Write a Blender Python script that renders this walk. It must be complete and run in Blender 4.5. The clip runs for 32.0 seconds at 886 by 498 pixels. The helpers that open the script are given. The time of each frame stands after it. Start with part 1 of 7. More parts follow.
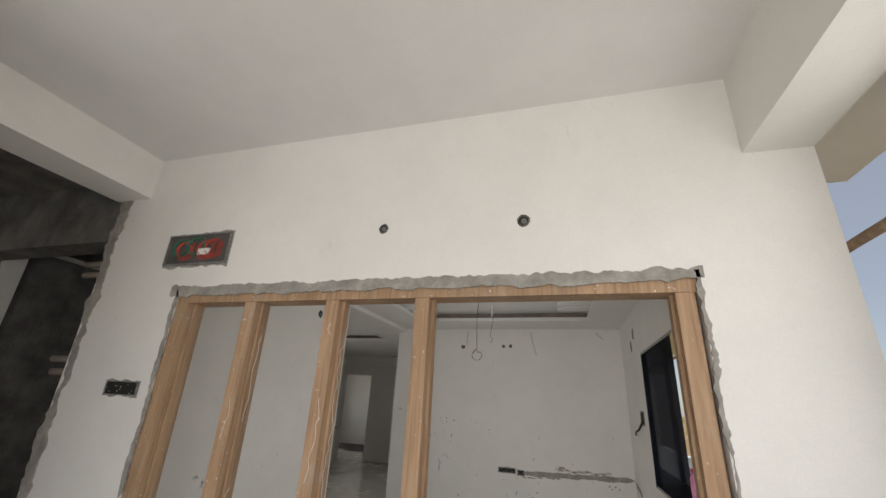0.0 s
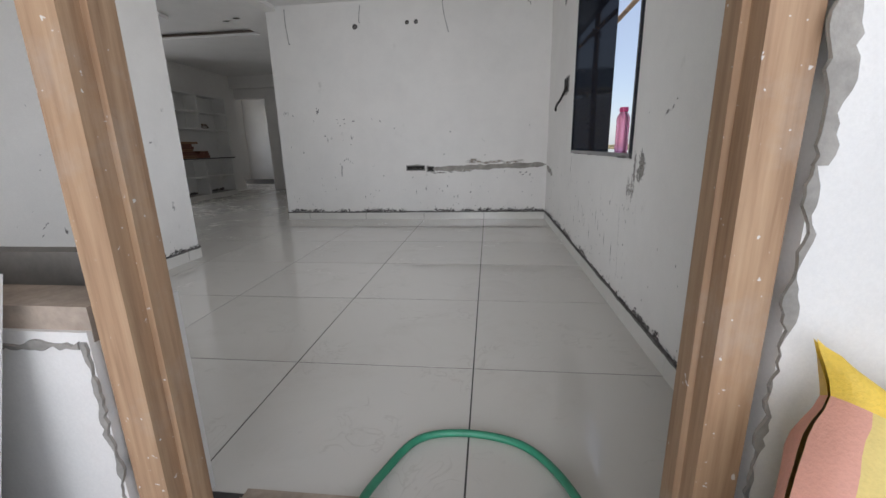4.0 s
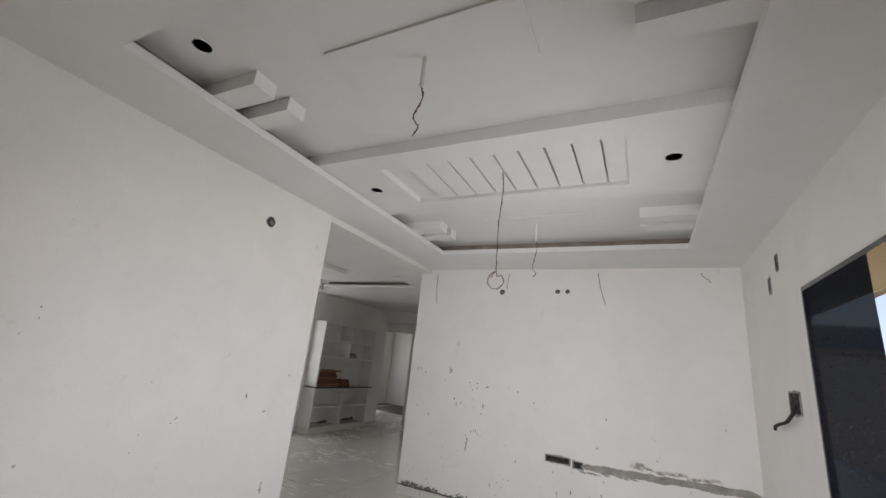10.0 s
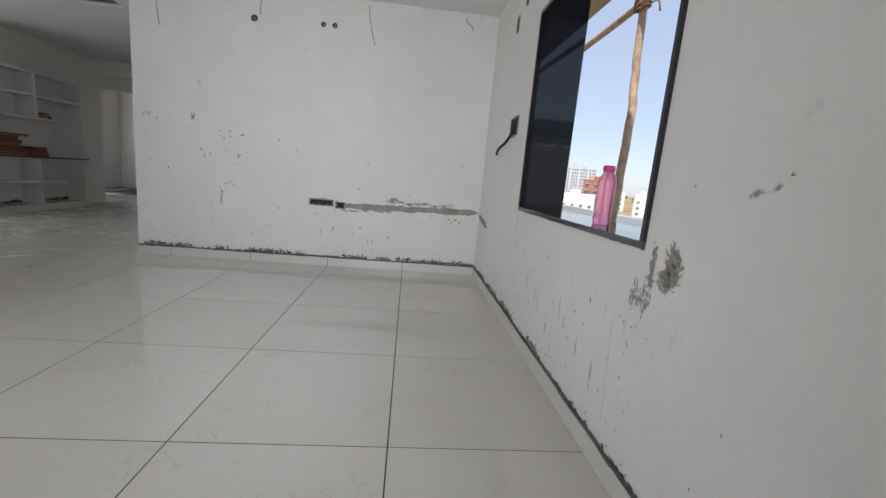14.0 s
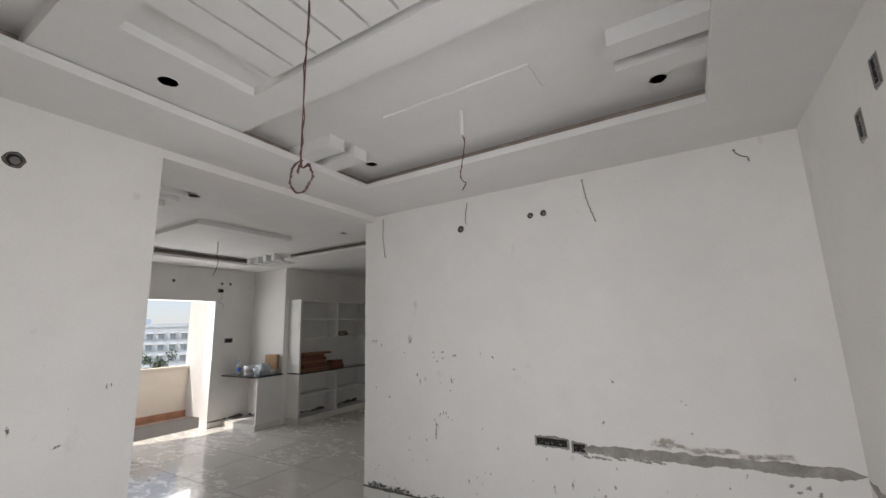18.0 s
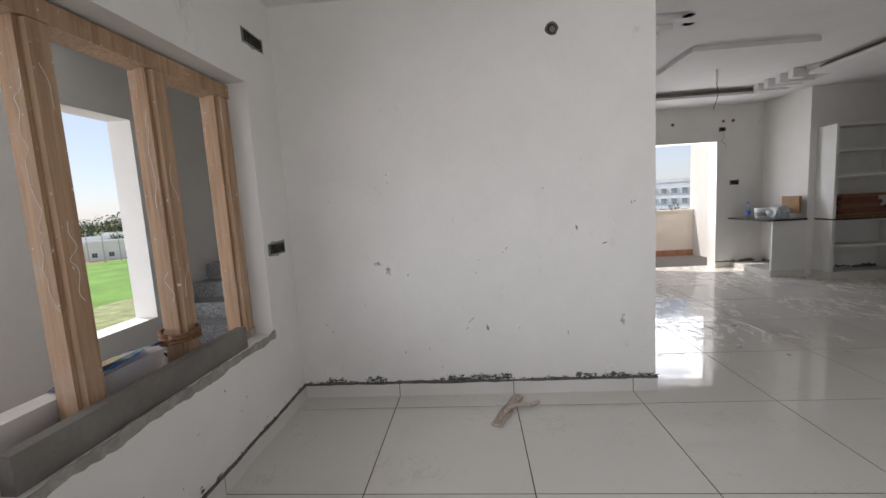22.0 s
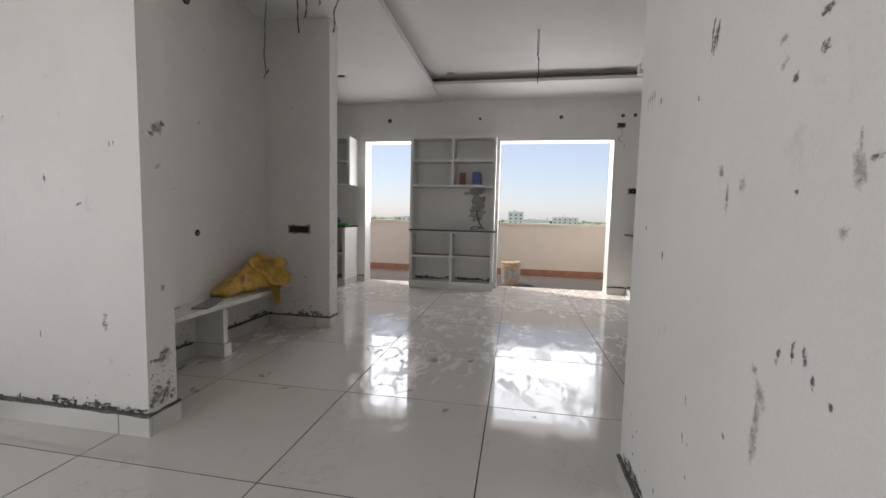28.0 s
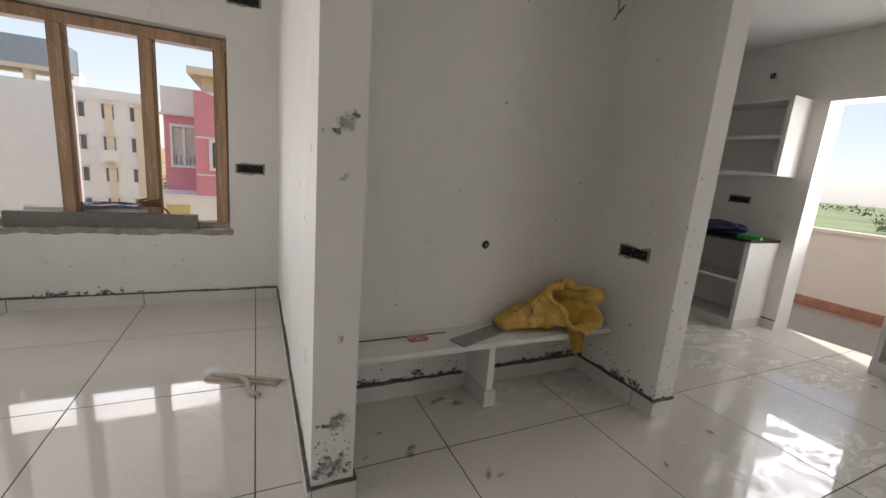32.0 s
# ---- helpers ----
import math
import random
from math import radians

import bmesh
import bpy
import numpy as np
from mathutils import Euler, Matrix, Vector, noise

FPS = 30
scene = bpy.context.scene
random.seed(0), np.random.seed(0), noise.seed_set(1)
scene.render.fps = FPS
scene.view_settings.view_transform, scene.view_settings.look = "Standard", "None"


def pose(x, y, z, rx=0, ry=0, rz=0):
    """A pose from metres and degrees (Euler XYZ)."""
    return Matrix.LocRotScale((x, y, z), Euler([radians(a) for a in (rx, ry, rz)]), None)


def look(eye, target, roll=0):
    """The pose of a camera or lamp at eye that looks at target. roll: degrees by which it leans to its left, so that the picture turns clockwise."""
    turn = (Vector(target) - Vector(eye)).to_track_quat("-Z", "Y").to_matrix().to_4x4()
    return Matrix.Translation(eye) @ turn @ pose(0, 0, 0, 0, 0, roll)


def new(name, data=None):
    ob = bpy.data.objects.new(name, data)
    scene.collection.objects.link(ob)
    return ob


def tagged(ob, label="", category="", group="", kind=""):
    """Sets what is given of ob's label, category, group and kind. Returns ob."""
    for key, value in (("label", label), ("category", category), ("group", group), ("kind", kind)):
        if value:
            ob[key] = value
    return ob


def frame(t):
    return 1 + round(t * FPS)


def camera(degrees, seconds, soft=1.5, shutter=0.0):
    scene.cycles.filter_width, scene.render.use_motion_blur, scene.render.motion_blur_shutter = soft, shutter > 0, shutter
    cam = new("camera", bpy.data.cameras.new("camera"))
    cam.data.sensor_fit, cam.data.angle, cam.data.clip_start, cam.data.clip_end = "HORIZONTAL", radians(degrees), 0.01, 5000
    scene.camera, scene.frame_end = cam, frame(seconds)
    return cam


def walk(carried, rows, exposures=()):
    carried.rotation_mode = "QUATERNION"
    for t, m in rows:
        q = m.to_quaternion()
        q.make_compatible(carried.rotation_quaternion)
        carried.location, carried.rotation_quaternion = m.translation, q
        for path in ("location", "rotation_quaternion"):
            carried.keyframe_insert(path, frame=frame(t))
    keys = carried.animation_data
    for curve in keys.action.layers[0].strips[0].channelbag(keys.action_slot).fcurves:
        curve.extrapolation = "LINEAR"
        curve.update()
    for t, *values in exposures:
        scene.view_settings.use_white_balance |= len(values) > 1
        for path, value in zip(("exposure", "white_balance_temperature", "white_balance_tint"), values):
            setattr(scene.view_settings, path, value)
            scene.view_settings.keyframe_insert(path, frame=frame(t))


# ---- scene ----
import itertools

# ---- camera ----
cam = camera(95.4, 32.0)
PATH = [
    (0, (0.123, 0.299, 1.539), (-0.427, 2.087, 2.247), 3.0),
    (0.5, (0.173, 0.336, 1.47), (-0.246, 2.22, 1.994), 1.5),
    (1, (0.184, 0.373, 1.362), (-0.167, 2.33, 1.586), -0.2),
    (1.5, (0.162, 0.41, 1.265), (-0.155, 2.383, 1.186), -1.7),
    (2, (0.152, 0.458, 1.184), (-0.154, 2.411, 0.879), -3.0),
    (2.5, (0.178, 0.644, 1.135), (-0.113, 2.575, 0.703), -3.3),
    (3, (0.234, 0.888, 1.114), (-0.042, 2.811, 0.637), -3.1),
    (3.5, (0.199, 1.188, 1.024), (-0.061, 3.111, 0.54), -2.4),
    (5.5, (0.247, 2.09, 0.838), (0.206, 4.024, 0.32), 4.0),
    (6, (0.273, 2.229, 0.853), (0.311, 4.178, 0.404), 5.4),
    (6.5, (0.287, 2.297, 0.966), (0.368, 4.261, 0.598), 6.1),
    (7, (0.312, 2.334, 1.098), (0.391, 4.313, 0.825), 6.0),
    (7.5, (0.286, 2.308, 1.215), (0.346, 4.302, 1.076), 5.6),
    (8, (0.264, 2.299, 1.316), (0.24, 4.299, 1.349), 5.0),
    (8.5, (0.224, 2.252, 1.392), (0.07, 4.232, 1.63), 4.7),
    (9, (0.176, 2.199, 1.464), (-0.172, 4.125, 1.878), 4.8),
    (9.5, (0.127, 2.161, 1.507), (-0.464, 3.999, 2.031), 5.5),
    (10, (0.055, 2.166, 1.486), (-0.82, 3.88, 2.031), 6.1),
    (10.5, (0.018, 2.189, 1.393), (-1.116, 3.781, 1.816), 5.0),
    (11, (0.0, 2.244, 1.292), (-1.199, 3.834, 1.476), -0.4),
    (11.5, (-0.087, 2.23, 1.197), (-1.189, 3.898, 1.118), -5.7),
    (12, (-0.058, 2.19, 1.057), (-0.978, 3.945, 0.783), -6.1),
    (12.5, (-0.037, 2.087, 0.964), (-0.644, 3.95, 0.563), -2.7),
    (13, (0.037, 2.09, 0.951), (-0.23, 4.02, 0.497), 1.2),
    (13.5, (0.13, 2.231, 0.942), (0.117, 4.181, 0.497), 3.7),
    (14, (0.15, 2.443, 1.028), (0.34, 4.404, 0.686), 5.1),
    (14.5, (0.161, 2.679, 1.147), (0.559, 4.627, 0.933), 5.7),
    (16.5, (0.064, 3.142, 1.419), (0.101, 5.142, 1.449), 7.2),
    (17, (0.17, 3.357, 1.4), (-0.219, 5.319, 1.389), 4.5),
    (17.5, (0.219, 3.541, 1.399), (-0.551, 5.383, 1.514), 1.1),
    (18, (0.241, 3.669, 1.539), (-0.773, 5.353, 1.912), -1.7),
    (18.5, (0.295, 3.705, 1.619), (-0.854, 5.218, 2.244), -3.7),
    (19, (0.381, 3.739, 1.672), (-0.859, 5.065, 2.512), -5.8),
    (19.5, (0.479, 3.747, 1.727), (-0.863, 4.841, 2.728), -7.8),
    (20, (0.45, 3.744, 1.708), (-1.115, 4.532, 2.673), -9.2),
    (20.5, (0.373, 3.716, 1.622), (-1.432, 4.111, 2.386), -8.5),
    (21, (0.357, 3.62, 1.571), (-1.587, 3.602, 2.042), -6.0),
    (21.5, (0.318, 3.576, 1.479), (-1.666, 3.348, 1.579), -4.2),
    (22, (0.26, 3.621, 1.342), (-1.721, 3.462, 1.114), -3.4),
    (22.5, (0.243, 3.692, 1.287), (-1.718, 3.808, 0.914), -2.5),
    (23, (0.263, 3.889, 1.231), (-1.646, 4.373, 0.879), -1.9),
    (23.5, (0.183, 4.211, 1.153), (-1.668, 4.891, 0.82), -1.3),
    (24, (0.149, 4.526, 1.116), (-1.723, 5.155, 0.801), -0.2),
    (24.5, (0.146, 4.876, 1.123), (-1.778, 5.336, 0.832), -0.9),
    (25, (0.071, 5.221, 1.075), (-1.897, 5.481, 0.835), -1.7),
    (25.5, (0.016, 5.544, 1.022), (-1.98, 5.587, 0.914), -1.3),
    (27.5, (-0.77, 6.205, 0.853), (-2.75, 5.977, 0.688), 1.7),
    (28, (-0.98, 6.351, 1.0), (-2.942, 6.0, 0.84), 1.3),
    (28.5, (-1.131, 6.322, 1.082), (-3.08, 5.887, 0.965), 1.3),
    (29, (-1.33, 6.311, 1.187), (-3.243, 5.731, 1.115), 1.4),
    (29.5, (-1.46, 6.303, 1.281), (-3.247, 5.405, 1.253), 1.8),
    (30, (-1.578, 6.153, 1.239), (-3.178, 4.957, 1.132), 4.6),
    (30.5, (-1.773, 6.164, 1.174), (-3.151, 4.725, 0.997), 5.5),
    (31, (-1.954, 6.156, 1.162), (-3.126, 4.553, 0.921), 5.0),
    (31.5, (-2.161, 6.091, 1.169), (-3.154, 4.384, 0.855), 4.3),
    (32, (-2.274, 6.078, 1.241), (-3.112, 4.304, 0.854), 4.7),
]
EXPOSURES = [(0.0, 0.07, 7080, 13), (1.0, 0.12, 6740, 14), (2.2, 0.27, 6300, 14), (3.0, 0.38, 6310, 14), (3.5, 0.43, 6320, 14), (5.5, 0.80, 6300, 15), (8.0, 0.81, 6360, 15), (9.0, 0.76, 6520, 15), (10.0, 0.84, 6560, 15), (11.0, 1.00, 6440, 15), (12.2, 0.93, 6360, 15), (13.0, 0.80, 6330, 15), (14.0, 0.74, 6380, 14), (17.0, 0.61, 6560, 15), (18.0, 0.66, 6640, 15), (19.0, 0.72, 6760, 16), (20.0, 0.79, 6740, 16), (21.0, 0.78, 6560, 16), (22.0, 0.65, 6520, 16), (23.0, 0.66, 6230, 14), (24.5, 0.61, 6320, 14), (25.7, 0.58, 6560, 15), (28.0, 0.68, 6660, 16), (30.0, 0.74, 6980, 17), (31.0, 0.85, 6960, 17), (32.0, 0.85, 6960, 17)]
walk(cam, [(t, look(eye, target, roll)) for t, eye, target, roll in PATH], EXPOSURES)


# ---- world, sun and lamps ----
SUN_AZ, SUN_EL = 205.0, 56.0  # compass degrees from +y clockwise, and height
world = bpy.data.worlds.new("sky")
scene.world = world
world.use_nodes = True
wn = world.node_tree.nodes
sky = wn.new("ShaderNodeTexSky")
sky.sky_type, sky.sun_disc = "NISHITA", False
sky.sun_elevation, sky.sun_rotation = radians(SUN_EL), radians(SUN_AZ)
sky.dust_density, sky.air_density, sky.ozone_density = 0.6, 1.0, 1.5
wn["Background"].inputs["Strength"].default_value = 0.11
haze = wn.new("ShaderNodeMix")  # an even haze over the whole sky
haze.data_type = "RGBA"
haze.inputs[0].default_value, haze.inputs[7].default_value = 0.6, (3.5, 3.95, 4.7, 1)
world.node_tree.links.new(sky.outputs[0], haze.inputs[6])
world.node_tree.links.new(haze.outputs[2], wn["Background"].inputs["Color"])
sun = new("sun", bpy.data.lights.new("sun", "SUN"))
sun.data.energy, sun.data.angle, sun.data.color = 3.0, radians(0.6), (1.0, 0.95, 0.87)
az, el = radians(SUN_AZ), radians(SUN_EL)
sun_from = Vector((math.sin(az) * math.cos(el), math.cos(az) * math.cos(el), math.sin(el)))
sun.matrix_world = look((0, 0, 30), Vector((0, 0, 30)) - sun_from)


def sky_lamp(name, eye, target, wide, high, watts, color=(0.93, 0.97, 1.0), spread=180.0):
    """The sky's light in an opening."""
    lamp = new(name, bpy.data.lights.new(name, "AREA"))
    lamp.data.shape, lamp.data.size, lamp.data.size_y = "RECTANGLE", wide, high
    lamp.data.energy, lamp.data.color = watts, color
    lamp.data.spread = radians(spread)
    lamp.matrix_world = look(eye, target)


sky_lamp("sky_light_balcony_opening", (-6.96, 6.84, 1.48), (0, 6.84, 1.48), 1.44, 1.14, 15.5)
sky_lamp("sky_light_balcony_door", (-6.96, 4.51, 1.48), (0, 4.51, 1.48), 0.7, 1.14, 8.5)
sky_lamp("sky_light_front_door", (0.05, 2.36, 1.05), (0.05, 9, 1.05), 1.0, 1.9, 4.7, spread=90)
for x, wide in ((-1.78, 0.36), (-1.283, 0.40), (-0.777, 0.38)):
    sky_lamp("sky_light_front_window", (x, 2.335, 0.855), (x, 9, 0.855), wide, 0.24, 0.40, spread=105)
sky_lamp("sky_light_side_window", (0.912, 4.445, 1.5), (-9, 4.445, 1.5), 1.46, 1.2, 8.6, spread=125)
sky_lamp("sky_light_porch_front", (-0.6, -1.78, 0.92), (-0.6, 9, 0.92), 3.6, 1.85, 70)
sky_lamp("sky_light_porch_side", (1.2, 0.3, 1.8), (-9, 0.3, 1.8), 3.0, 1.4, 18)
# added fill that brightens the inner room from an unseen side window
sky_lamp("added_light_inner_room", (-7.83, 12.9, 1.5), (0, 12.9, 1.5), 1.35, 1.15, 8)

# ---- materials ----
def material(name):
    m = bpy.data.materials.new(name)
    m.use_nodes = True
    return m, m.node_tree.nodes, m.node_tree.links, m.node_tree.nodes["Principled BSDF"]


def noise_at(n, l, scale, detail=6.0, rough=0.6, stretch=(1, 1, 1)):
    where = n.new("ShaderNodeTexCoord")
    mapping = n.new("ShaderNodeMapping")
    mapping.inputs["Scale"].default_value = stretch
    tex = n.new("ShaderNodeTexNoise")
    tex.inputs["Scale"].default_value, tex.inputs["Detail"].default_value, tex.inputs["Roughness"].default_value = scale, detail, rough
    l.new(where.outputs["Object"], mapping.inputs["Vector"])
    l.new(mapping.outputs[0], tex.inputs["Vector"])
    return tex


def ramp(n, l, source, stops):
    r = n.new("ShaderNodeValToRGB")
    while len(r.color_ramp.elements) < len(stops):
        r.color_ramp.elements.new(0.5)
    for e, (at, c) in zip(r.color_ramp.elements, stops):
        e.position, e.color = at, (*(c if isinstance(c, tuple) else (c, c, c)), 1)
    l.new(source, r.inputs[0])
    return r


def mixed(n, l, fac, a, b, mode="MIX"):
    x = n.new("ShaderNodeMix")
    x.data_type, x.blend_type = "RGBA", mode
    for socket, v in ((x.inputs[0], fac), (x.inputs[6], a), (x.inputs[7], b)):
        if hasattr(v, "default_value"):
            l.new(v, socket)
        else:
            socket.default_value = v if isinstance(v, (int, float)) else (*v, 1)
    return x.outputs[2]


def bump(n, l, height, bsdf, strength=0.2, distance=0.01):
    b = n.new("ShaderNodeBump")
    b.inputs["Strength"].default_value, b.inputs["Distance"].default_value = strength, distance
    l.new(height, b.inputs["Height"])
    l.new(b.outputs[0], bsdf.inputs["Normal"])


def plain(name, color, rough=0.6, metal=0.0, vary=0.12, scale=6.0, fine=60.0, relief=0.15, coat=0.0):
    """A surface with stains at one scale and grain at another."""
    m, n, l, b = material(name)
    big, small = noise_at(n, l, scale), noise_at(n, l, fine, 3.0)
    lo, hi = tuple(max(c * (1 - vary), 0) for c in color), tuple(min(c * (1 + vary), 1) for c in color)
    r = ramp(n, l, big.outputs[0], ((0.3, lo), (0.7, hi)))
    g = ramp(n, l, small.outputs[0], ((0.35, 1 - vary * 0.5), (0.65, 1.0)))
    l.new(mixed(n, l, 1.0, r.outputs[0], g.outputs[0], "MULTIPLY"), b.inputs["Base Color"])
    b.inputs["Roughness"].default_value, b.inputs["Metallic"].default_value = rough, metal
    b.inputs["Coat Weight"].default_value = coat
    if relief:
        bump(n, l, small.outputs[0], b, relief, 0.004)
    return m


def painted_wall(name, color, stain, smears=True):
    """Primed plaster: faint patches, hand marks and scuffs."""
    m, n, l, b = material(name)
    big, mid, small = noise_at(n, l, 0.9), noise_at(n, l, 7.0, 8.0, 0.7, (1, 1, 0.6)), noise_at(n, l, 90.0, 3.0)
    base = ramp(n, l, big.outputs[0], ((0.3, tuple(c * 0.95 for c in color)), (0.7, color)))
    patches = ramp(n, l, noise_at(n, l, 3.0, 9.0, 0.72).outputs[0], ((0.35, 0.955), (0.6, 1.0)))
    grain = ramp(n, l, noise_at(n, l, 160.0, 4.0, 0.7).outputs[0], ((0.35, 0.95), (0.65, 1.0)))
    out = mixed(n, l, 1.0, mixed(n, l, 1.0, base.outputs[0], patches.outputs[0], "MULTIPLY"), grain.outputs[0], "MULTIPLY")
    if smears:
        spots = ramp(n, l, mid.outputs[0], ((0.62, 0.0), (0.72, 0.6)))
        sparse = ramp(n, l, noise_at(n, l, 2.3, 2.0).outputs[0], ((0.50, 0.0), (0.64, 1.0)))
        both = n.new("ShaderNodeMath")
        both.operation = "MULTIPLY"
        l.new(spots.outputs[0], both.inputs[0])
        l.new(sparse.outputs[0], both.inputs[1])
        out = mixed(n, l, both.outputs[0], out, stain)
    l.new(out, b.inputs["Base Color"])
    b.inputs["Roughness"].default_value = 0.75
    bump(n, l, small.outputs[0], b, 0.2, 0.003)
    return m


WALL = painted_wall("primed_white_plaster", (0.81, 0.79, 0.755), (0.46, 0.44, 0.41))
WALL_OUT = painted_wall("outside_white_paint", (0.80, 0.79, 0.75), (0.6, 0.58, 0.54), smears=False)
CEILING = painted_wall("gypsum_ceiling_paint", (0.78, 0.77, 0.75), (0.6, 0.58, 0.55), smears=False)
CEMENT = plain("grey_cement", (0.33, 0.31, 0.28), 0.9, vary=0.3, scale=9, relief=0.6)
SHAFT_DARK = plain("dark_shaft_surface", (0.16, 0.15, 0.14), 0.95, vary=0.4, scale=5, relief=0.6)
SHELF = plain("shelf_white_cement", (0.74, 0.73, 0.70), 0.65, vary=0.05, scale=3)
GRANITE = plain("black_polished_granite", (0.012, 0.013, 0.016), 0.06, vary=0.5, scale=80, relief=0.0)
PARAPET_BLUE = painted_wall("pale_blue_parapet_paint", (0.76, 0.83, 0.88), (0.5, 0.5, 0.5), smears=False)
PARAPET_CREAM = painted_wall("cream_parapet_paint", (0.86, 0.77, 0.66), (0.6, 0.5, 0.4), smears=False)
JAMB_GRANITE = plain("dark_granite_jamb", (0.010, 0.012, 0.018), 0.04, vary=0.15, scale=80, relief=0.0)
GRANITE.node_tree.nodes["Principled BSDF"].inputs["IOR"].default_value = 2.0
JAMB_GRANITE.node_tree.nodes["Principled BSDF"].inputs["IOR"].default_value = 1.5
JOINT = plain("dark_tile_joint", (0.07, 0.065, 0.06), 0.9)

# ---- shared builders ----


def bm_box(bm, x0, x1, y0, y1, z0, z1):
    v = [bm.verts.new(p) for p in ((x0, y0, z0), (x1, y0, z0), (x1, y1, z0), (x0, y1, z0), (x0, y0, z1), (x1, y0, z1), (x1, y1, z1), (x0, y1, z1))]
    for f in ((3, 2, 1, 0), (4, 5, 6, 7), (0, 1, 5, 4), (1, 2, 6, 5), (2, 3, 7, 6), (3, 0, 4, 7)):
        bm.faces.new([v[i] for i in f])
    return v


def soften(bm, width, segments=1):
    """Rounds all edges that are not flat."""
    edges = [e for e in bm.edges if len(e.link_faces) == 2 and e.calc_face_angle(0) > 0.6]
    bmesh.ops.bevel(bm, geom=edges, offset=width, segments=segments, affect="EDGES", profile=0.6)
    return bm


def boxes(*rects, bevel=0.0):
    bm = bmesh.new()
    for r in rects:
        bm_box(bm, *r)
    if bevel:
        soften(bm, bevel)
    return bm


def mesh_of(name, bm, material, smooth=False):
    me = bpy.data.meshes.new(name)
    bm.to_mesh(me)
    bm.free()
    if material:
        me.materials.append(material)
    if smooth:
        me.polygons.foreach_set("use_smooth", [True] * len(me.polygons))
    return me


def part(name, bm, material, parent=None, label="", smooth=False):
    """One mesh object out of a bmesh, under a thing or a part."""
    ob = new(name, mesh_of(name, bm, material, smooth))
    if parent:
        ob.parent = parent
    if label:
        ob["label"] = label
    return ob


def thing(name, label, category, group="", at=(0, 0, 0), kind=""):
    """An Empty at the base of a thing; its parts are children."""
    ob = new(name)
    ob.location = at
    ob.empty_display_size = 0.1
    return tagged(ob, label, category, group, kind)


def structure(name, bm, material, label, category, smooth=False):
    return tagged(part(name, bm, material, smooth=smooth), label, category, kind="structure")


def tube(points, radius, sides=8, ends=None):
    """A round bar along points; ends: radius at the last point."""
    bm = bmesh.new()
    pts = [Vector(p) for p in points]
    rings = []
    for n, p in enumerate(pts):
        d = (pts[min(n + 1, len(pts) - 1)] - pts[max(n - 1, 0)]).normalized()
        a = d.orthogonal().normalized() if n == 0 else (last - d * last.dot(d)).normalized()
        last = a
        b = d.cross(a)
        r = radius if ends is None else radius + (ends - radius) * n / (len(pts) - 1)
        rings.append([bm.verts.new(p + r * (a * math.cos(2 * math.pi * k / sides) + b * math.sin(2 * math.pi * k / sides))) for k in range(sides)])
    for r0, r1 in zip(rings, rings[1:]):
        for k in range(sides):
            bm.faces.new((r0[k], r0[(k + 1) % sides], r1[(k + 1) % sides], r1[k]))
    bm.faces.new(rings[0][::-1])
    bm.faces.new(rings[-1])
    bmesh.ops.recalc_face_normals(bm, faces=bm.faces)
    return bm


def lathe(profile, sides=24, at=(0, 0, 0)):
    """A turned shape: (radius, height) from bottom to top."""
    bm = bmesh.new()
    rings = [[bm.verts.new((at[0] + r * math.cos(2 * math.pi * k / sides), at[1] + r * math.sin(2 * math.pi * k / sides), at[2] + z)) for k in range(sides)] for r, z in profile]
    for r0, r1 in zip(rings, rings[1:]):
        for k in range(sides):
            bm.faces.new((r0[k], r0[(k + 1) % sides], r1[(k + 1) % sides], r1[k]))
    bm.faces.new(rings[0][::-1])
    bm.faces.new(rings[-1])
    return bm


def smooth_path(points, steps=6):
    """Points on a soft curve through the given ones."""
    p = [Vector(q) for q in points]
    p = [p[0] * 2 - p[1]] + p + [p[-1] * 2 - p[-2]]
    out = []
    for a, b, c, d in zip(p, p[1:], p[2:], p[3:]):
        for k in range(steps):
            t = k / steps
            out.append(0.5 * (2 * b + (c - a) * t + (2 * a - 5 * b + 4 * c - d) * t * t + (3 * b - a - 3 * c + d) * t ** 3))
    return out + [p[-2]]


def set_world(ob, m):
    """Places a part by its world pose."""
    ob.matrix_basis = (ob.parent.matrix_basis.inverted() @ m) if ob.parent else m



